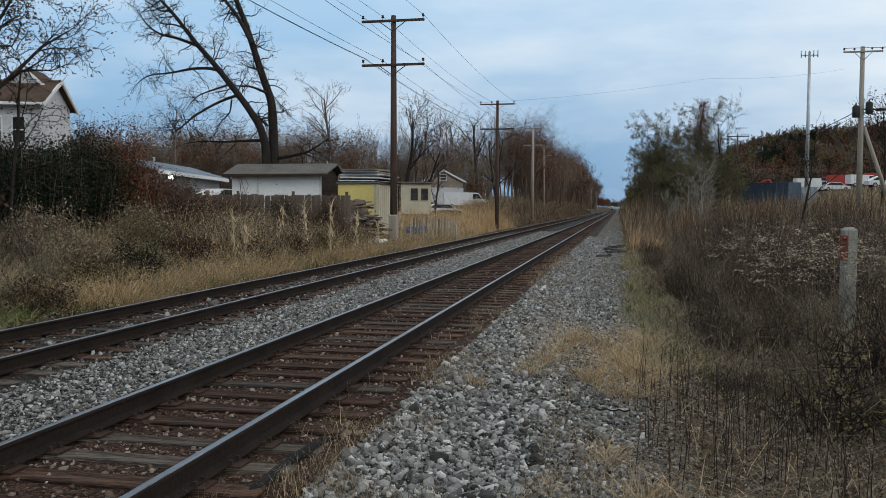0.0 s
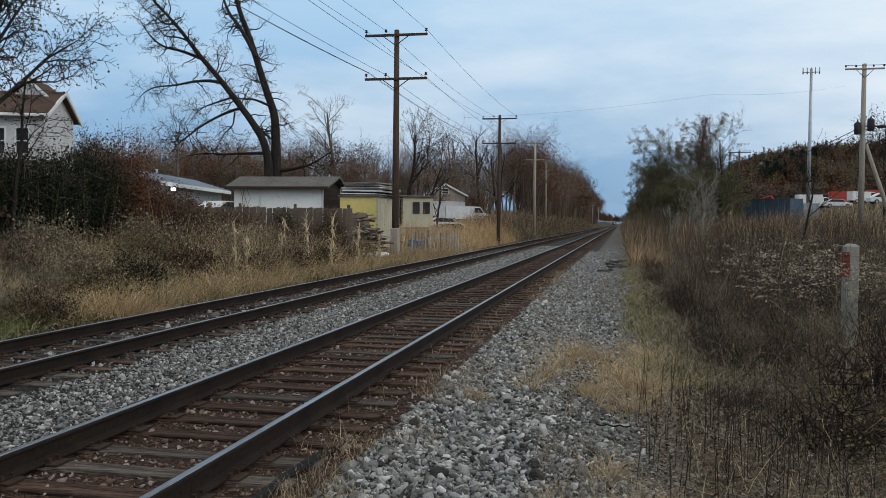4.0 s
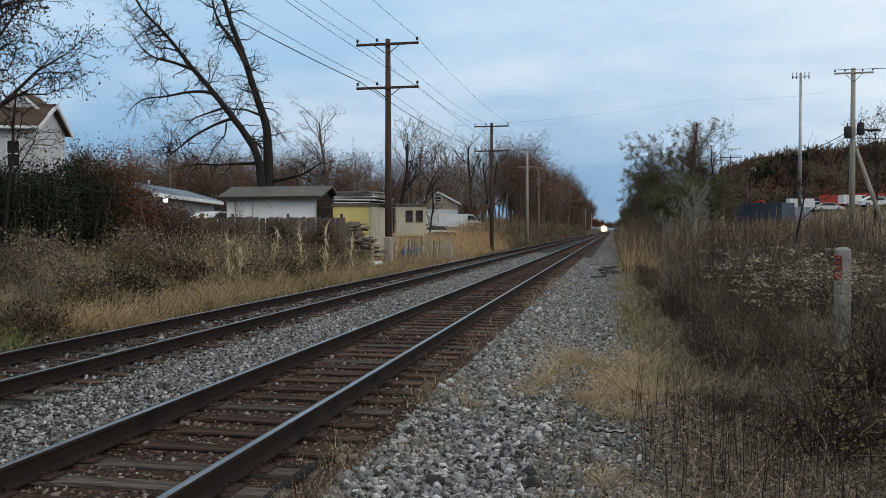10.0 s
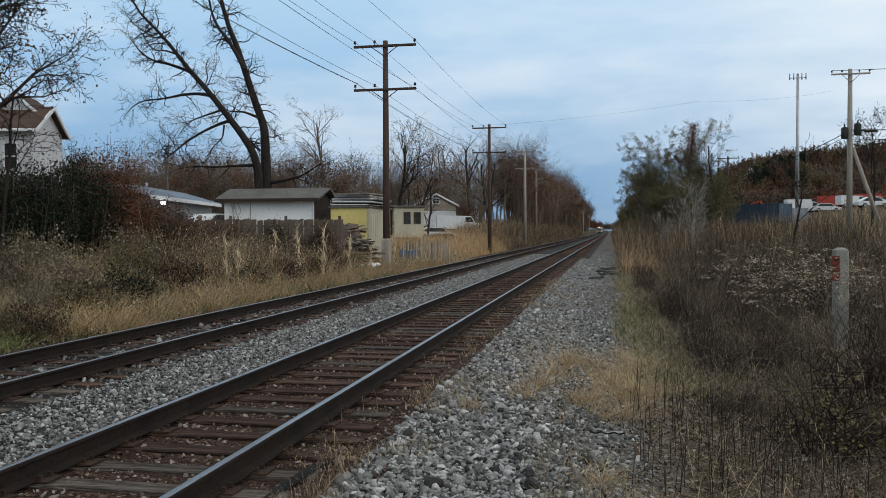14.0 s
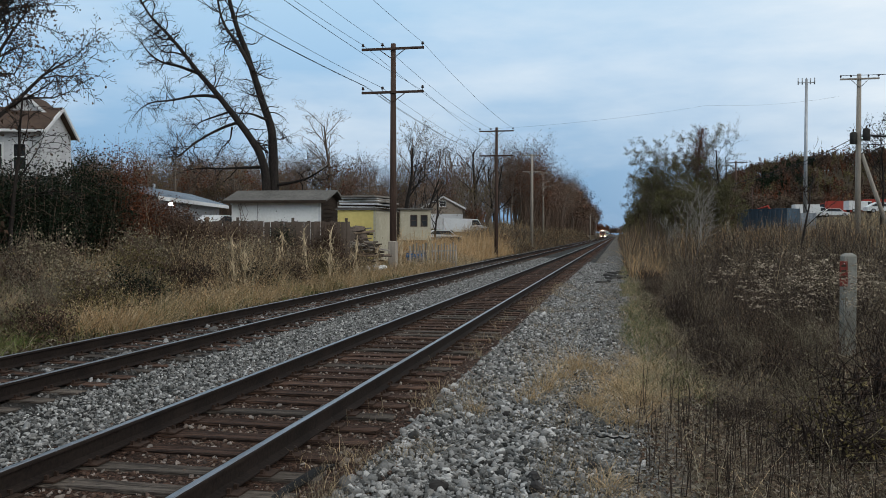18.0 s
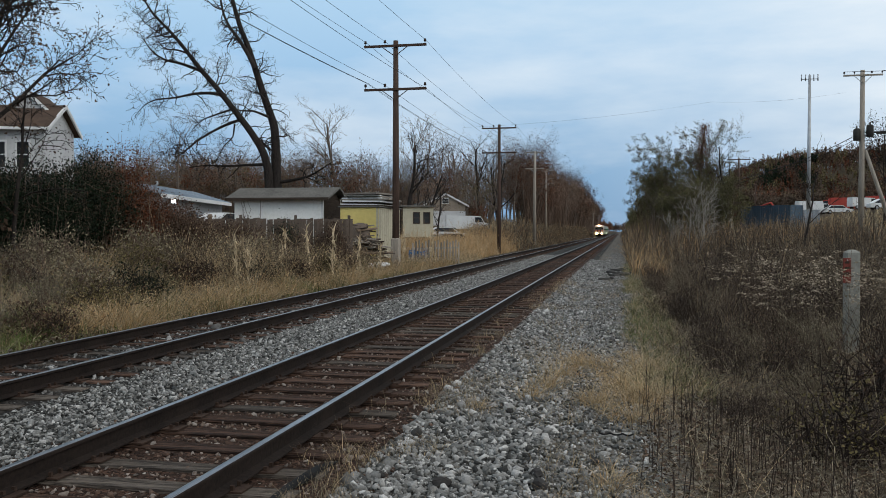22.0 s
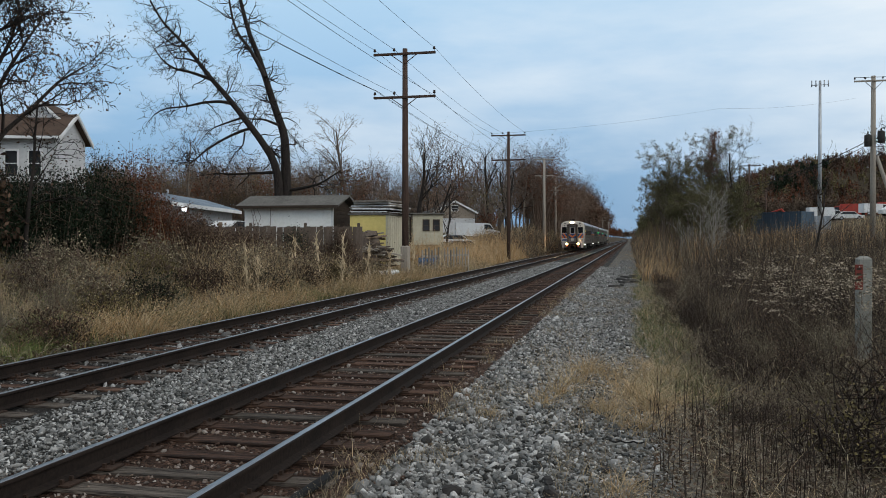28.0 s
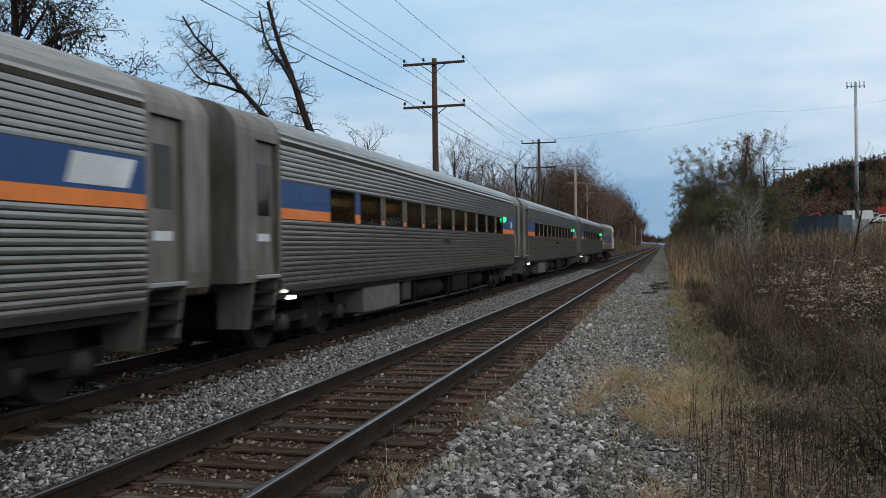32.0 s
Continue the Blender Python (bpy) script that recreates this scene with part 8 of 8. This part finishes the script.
thin_weeds()

def weed_clump(x, y, r, h, n, mats, label, seed, lean=0.55, flecks=6, fleck=0.010, group="weed clumps by the path"):
    """Stalks that fan out of one foot, with side shoots and a fuzz of seeds towards the tops."""
    rng = np.random.default_rng(seed)
    t = thing("weed_clump", label, "weeds", pose(x, y, gz(x, y)), group)
    a, q = rng.uniform(0, math.tau, n), np.sqrt(rng.uniform(0, 1, n))
    foot = np.stack([np.cos(a) * q * r * 0.45, np.sin(a) * q * r * 0.45, np.full(n, -0.05)], -1)
    b = a + rng.normal(0, 0.6, n)
    out = np.stack([np.cos(b), np.sin(b), np.zeros(n)], -1)
    hh = h * (1.08 - 0.45 * q * q) * rng.uniform(0.55, 1.1, n)
    ln = lean * r / h * (0.25 + q) * rng.uniform(0.5, 1.3, n)
    v, f = blade_arrays(foot, hh, 0.0030 * (1 + y / 35) * rng.uniform(0.6, 1.3, n), ln, rng, 3, out)
    m = 3 * n
    i, u = rng.integers(0, n, m), rng.uniform(0.25, 1.0, m)
    p = foot[i] + out[i] * (ln[i] * hh[i] * u ** 1.7)[:, None]
    p[:, 2] += hh[i] * u * (1 - 0.25 * np.clip(ln[i], 0, 1) * u)
    c = rng.uniform(0, math.tau, m)
    v2, f2 = blade_arrays(p, rng.uniform(0.04, 0.16, m), 0.0020 * (1 + y / 35) * np.ones(m), rng.uniform(0.3, 1.8, m), rng, 2, np.stack([np.cos(c), np.sin(c), np.zeros(m)], -1))
    k = rng.integers(0, 2, len(f) + len(f2))
    array_mesh("stalk", np.concatenate([v, v2]), np.concatenate([f, f2 + len(v)]), mats[:2], t, k)
    s = rng.integers(0, m, flecks * n)
    v3, f3 = leaf_arrays(p[s] + rng.normal(0, 0.05, (len(s), 3)) + np.array([0, 0, 0.04]), fleck * (1 + y / 60), rng)
    array_mesh("seed_head", v3, f3, mats[2], t)


CLUMPS = ((FUZZ, STALK, FUZZ, "dark fuzzy dead weed clump with fine seeds"), (FUZZ, WEED, FUZZ, "dark fuzzy dead weed clump with fine seeds"), (WEED, FUZZ, WEED, "brown dead weed clump in the thicket"),
          (WEED_GREY, WEED, WEED_GREY, "grey-brown wispy weed clump in the thicket"), (FUZZ, STALK, THICKET_LEAF, "dark weed clump with rusty seed heads"))
rng = np.random.default_rng(460)
for k in range(78):
    y = 9.5 + 30 * (k / 78) ** 1.25 + rng.uniform(-0.5, 0.5)
    x = 1.05 + rng.uniform(0, 1) * min(5.5, 0.22 * y + 0.6)
    r = rng.uniform(0.45, 0.85)
    lift = float(np.clip((y - 6.0) / 9.0, 0.3, 1.0) * np.clip((x - 0.2) / 1.6, 0.5, 1.0))
    if abs(x - 4.0) < 0.55 and 13 < y < 17.6:
        continue
    c = CLUMPS[rng.choice(5, p=[0.32, 0.2, 0.2, 0.16, 0.12])]
    weed_clump(x, y, r, lift * rng.uniform(0.8, 1.3), 210, c[:3], c[3], 1000 + k)
shrub("bramble", 2.1, 9.0, 1.3, 1.1, 0.55, "low bramble with small dull leaves", OLIVE_LEAF, STALK, 0.022, 900, 480, 40, category="bramble")
shrub("bramble", 3.1, 11.0, 1.4, 1.3, 0.8, "low bramble with small dull leaves", BROWN_LEAF, STALK, 0.022, 900, 481, 40, category="bramble")


def arching_canes():
    """Long pale dead canes that arch out of the brush."""
    rng = np.random.default_rng(482)
    T = Tubes()
    for i in range(46):
        x, y = rng.uniform(1.6, 5.0), rng.uniform(8.0, 17.0)
        p, a, L = np.array([x, y, gz(x, y)]), rng.uniform(0, math.tau), rng.uniform(0.7, 1.7)
        d = np.array([math.cos(a), math.sin(a), 0])
        pts = [p + d * L * u * 0.8 + np.array([0, 0, L * (1.1 * u - 0.75 * u * u)]) + rng.normal(0, 0.02, 3) for u in np.linspace(0, 1, 6)]
        T.add(pts, np.linspace(0.005, 0.0018, 6), 4)
    v, f = T.arrays()
    tagged(array_mesh("dead_canes", v, f, WEED_GREY), "pale dead canes arching out of the brush", "canes", kind="stuff")


arching_canes()


def leaf_litter():
    # dead leaves on the bank's bare soil and at the foot of the brush
    rng = np.random.default_rng(484)
    n = 11000
    xy = np.concatenate([np.stack([rng.uniform(-17.5, -10.2, 2 * n), rng.uniform(12, 27, 2 * n)], -1), np.stack([rng.uniform(0.2, 3.2, n), rng.uniform(5.0, 11.0, n)], -1)])
    pos = np.concatenate([xy, heights(xy)[:, None] + rng.uniform(0.0, 0.10, (len(xy), 1))], 1)
    v, f = leaf_arrays(pos, np.where(xy[:, 0] < 0, 0.05, 0.022), rng, 0.7)
    tagged(array_mesh("leaf_litter", v, f, [LITTER, WEED, BROWN_LEAF], mat_index=rng.integers(0, 3, len(f))), "grey and brown dead leaves on the ground", "leaf litter", kind="stuff")


leaf_litter()


def grass_mound(x, y, r, h, n, mats, mix, label, seed, group):
    """A drooping mound of long grass, feathery at the edge."""
    rng = np.random.default_rng(seed)
    t = thing("grass_mound", label, "grass", pose(x, y, gz(x, y)), group)
    a, q = rng.uniform(0, math.tau, n), np.sqrt(rng.uniform(0, 1, n))
    foot = np.stack([np.cos(a) * q * r, np.sin(a) * q * r, np.full(n, -0.05)], -1)
    b = a + rng.normal(0, 0.9, n)
    out = np.stack([np.cos(b), np.sin(b), np.zeros(n)], -1)
    v, f = blade_arrays(foot, h * (1.1 - 0.5 * q) * rng.uniform(0.5, 1.15, n), rng.uniform(0.003, 0.008, n), rng.uniform(0.2, 1.2, n), rng, 4, out)
    array_mesh("blade_mass", v, f, mats, t, np.repeat(rng.choice(len(mats), n, p=mix), 4))


A, B = Vector((-18.3, 33.2, 0)), Vector((-11.9, 36.3, 0))
for k, u in enumerate((0.36, 0.60, 0.88)):
    p = A.lerp(B, u)
    shrub("fence_creeper", p.x + 0.1, p.y - 0.25, 1.5, 0.7, 2.2 if k % 2 else 2.3, "dark tangled creeper hung over the board fence", (BROWN_LEAF, GREEN_LEAF, BROWN_LEAF)[k % 3], TWIG, 0.035, 4200, 600 + k, 60, z=0.25, category="creeper")
rng = np.random.default_rng(492)
BANK = ((DRY_GRASS, WEED_GREY, SEED, "pale seeded dead weed clump on the bank"), (WEED_GREY, WEED, LITTER, "grey-brown dead weed clump on the bank"), (DRY_GRASS, GOLD_GRASS, DRY_GRASS, "tan dry grass clump on the bank"), (GREEN_GRASS, WEED_GREY, OLIVE_LEAF, "fading green weed clump on the bank"))
for k in range(70):
    y = rng.uniform(13.5, 21.5) if k % 2 else rng.uniform(20.0, 33.0)
    x = -10.6 - rng.uniform(0, 1) ** 0.8 * min(5.4, 0.3 * y)
    c = BANK[rng.choice(4, p=[0.24, 0.3, 0.18, 0.28])]
    low = 0.55 if x > -12.0 else 1.0
    weed_clump(x, y, rng.uniform(0.5, 0.95), low * rng.uniform(0.7, 1.35), 260, c[:3], c[3], 1400 + k, 0.75, 5, 0.009, "weed clumps on the bank")
for k, (x, y, w, h, m) in enumerate(((-11.7, 17.2, 1.7, 0.75, OLIVE_LEAF), (-12.3, 19.6, 1.9, 1.0, GREEN_LEAF), (-13.9, 17.4, 1.5, 0.7, BROWN_LEAF), (-12.4, 22.8, 1.8, 1.1, BROWN_LEAF), (-11.9, 26.0, 1.6, 1.1, GREEN_LEAF), (-11.7, 28.6, 1.5, 1.2, BROWN_LEAF), (-11.5, 31.4, 1.5, 1.2, OLIVE_LEAF), (-11.2, 14.6, 1.4, 0.5, BROWN_LEAF))):
    shrub("bramble", x, y, w, w, h, "low tangled bramble on the bank", m, STALK, 0.03, 2600, 640 + k, 60, category="bramble")
rng = np.random.default_rng(490)
for k in range(58):
    y = 15.0 + 40 * (k / 58) ** 1.15 + rng.uniform(-0.6, 0.6)
    x = -10.3 - abs(rng.normal(0, 0.8))
    grass_mound(x, y, rng.uniform(0.4, 0.85), rng.uniform(0.6, 1.15), 420, [DRY_GRASS, GOLD_GRASS, WEED_GREY, GREEN_GRASS], [0.52, 0.36, 0.06, 0.06] if k % 5 else [0.2, 0.1, 0.2, 0.5], "drooping mound of dry tan grass by the far track", 1200 + k, "grass mounds on the bank")
for k, (x, y, r, h) in enumerate(((-11.2, 14.3, 0.6, 0.55), (-11.9, 15.3, 0.7, 0.6), (-10.8, 13.2, 0.5, 0.4), (-14.3, 18.6, 0.8, 0.8), (-13.6, 17.8, 0.7, 0.7), (-12.0, 16.4, 0.6, 0.5), (-10.9, 27.2, 0.5, 0.7), (-11.0, 23.4, 0.5, 0.6), (-13.3, 24.2, 0.6, 0.6), (-11.2, 33.5, 0.5, 0.5))):
    grass_mound(x, y, r, h, 700, [SPRING_GRASS, GREEN_GRASS, DRY_GRASS], [0.6, 0.3, 0.1], "bright green grass clump on the bank", 1250 + k, "green clumps on the bank")
# left bank
b7 = meadow("dry_grass_bank", "tall dry tan grass along the far track", "grass", 501, 9000, (-12.6, -9.75, 11, 62), 0.72, 0.005, 0.8, [DRY_GRASS, GOLD_GRASS, GREEN_GRASS, WEED_GREY], lambda r, x, y: (x < -9.9 - 0.25 * np.sin(y)) & (r.uniform(0, 1, len(x)) < np.clip((y - 14) / 5, 0.12, 1)), 1.2, 3, 0, lambda x, y: np.clip((-x - 9.4) / 1.4, 0.3, 1.0) * np.clip((y - 8) / 12, 0.35, 1.0), [0.40, 0.22, 0.10, 0.28])
meadow("green_weeds", "low fading green weeds and leaves by the far track", "weeds", 502, 15000, (-14.5, -9.9, 9.5, 40), 0.25, 0.008, 0.8, [GREEN_GRASS, WEED_GREY, OLIVE_LEAF], None, 1.5, 2, 0.05, None, [0.55, 0.25, 0.2])
b4 = meadow("bank_undergrowth", "grey and tan dead undergrowth on the bank", "weeds", 503, 24000, (-21, -11.0, 10, 46), 0.42, 0.006, 1.2, [WEED_GREY, GREEN_GRASS, DRY_GRASS, LITTER], None, 1.2, 3, 0, None, [0.35, 0.2, 0.2, 0.25])
seeded("undergrowth_seeds", "dead leaves caught in bank undergrowth", *b4, 504, 26000, 0.018, [LITTER, WEED_GREY, OLIVE_LEAF, WEED], 0.1, 0.12)
meadow("golden_mound", "high golden grass mound beside the line", "grass", 505, 20000, (-17.5, -11.0, 55, 98), 1.35, 0.006, 0.35, [GOLD_GRASS, DRY_GRASS], None, 1.1, 3, 0, lambda x, y: np.clip((-x - 10.4) / 1.8, 0.3, 1.0), [0.6, 0.4])
b5 = meadow("bank_scrub", "brown scrub on the bank along the line", "weeds", 506, 24000, (-17, -10.8, 92, 330), 1.5, 0.009, 0.4, [WEED, WEED_GREY, GOLD_GRASS], None, 1.5, 2, 0, lambda x, y: np.clip((-x - 10.2) / 2, 0.25, 1.0), [0.55, 0.3, 0.15])
seeded("bank_scrub_leaves", "brown dead leaves on bank scrub", *b5, 507, 46000, 0.022, [WEED, BROWN_LEAF, WEED_GREY], 0.2, 0.25)
meadow("yard_grass", "short dull grass in the yards", "grass", 508, 26000, (-44, -13, 40, 125), 0.35, 0.009, 0.5, [DRY_GRASS, GREEN_GRASS, WEED_GREY], None, 1.0, 2)
meadow("right_yard_grass", "short dull weeds before the yard", "grass", 509, 22000, (13, 60, 50, 140), 0.6, 0.01, 0.5, [WEED_GREY, WEED, DRY_GRASS], None, 1.0, 2)
b6 = meadow("fence_weeds", "tall brown and grey weeds before the board fence", "weeds", 510, 9000, (-14.2, -11.3, 24, 40), 1.15, 0.006, 0.45, [WEED, WEED_GREY, STALK, DRY_GRASS], None, 1.0, 3, 0, None, [0.28, 0.28, 0.06, 0.38])
seeded("fence_weed_leaves", "dead leaves on tall brown weeds", *b6, 511, 16000, 0.022, [WEED, WEED_GREY, DRY_GRASS], 0.2, 0.12)
seeded("dry_grass_heads", "feathery pale heads on dry grass", *b7, 512, 12000, 0.016, [DRY_GRASS, DRY_GRASS, WEED_GREY], 0.55, 0.07)


# ---------------------------------------------------------------- what moves
def motions():
    for i, car in enumerate(CARS):
        walk(car, [(t, pose(FAR_X, 17.4 + SPEED * (31.0 - t) + PITCH * i, 0.0)) for t in range(0, 33)])


motions()
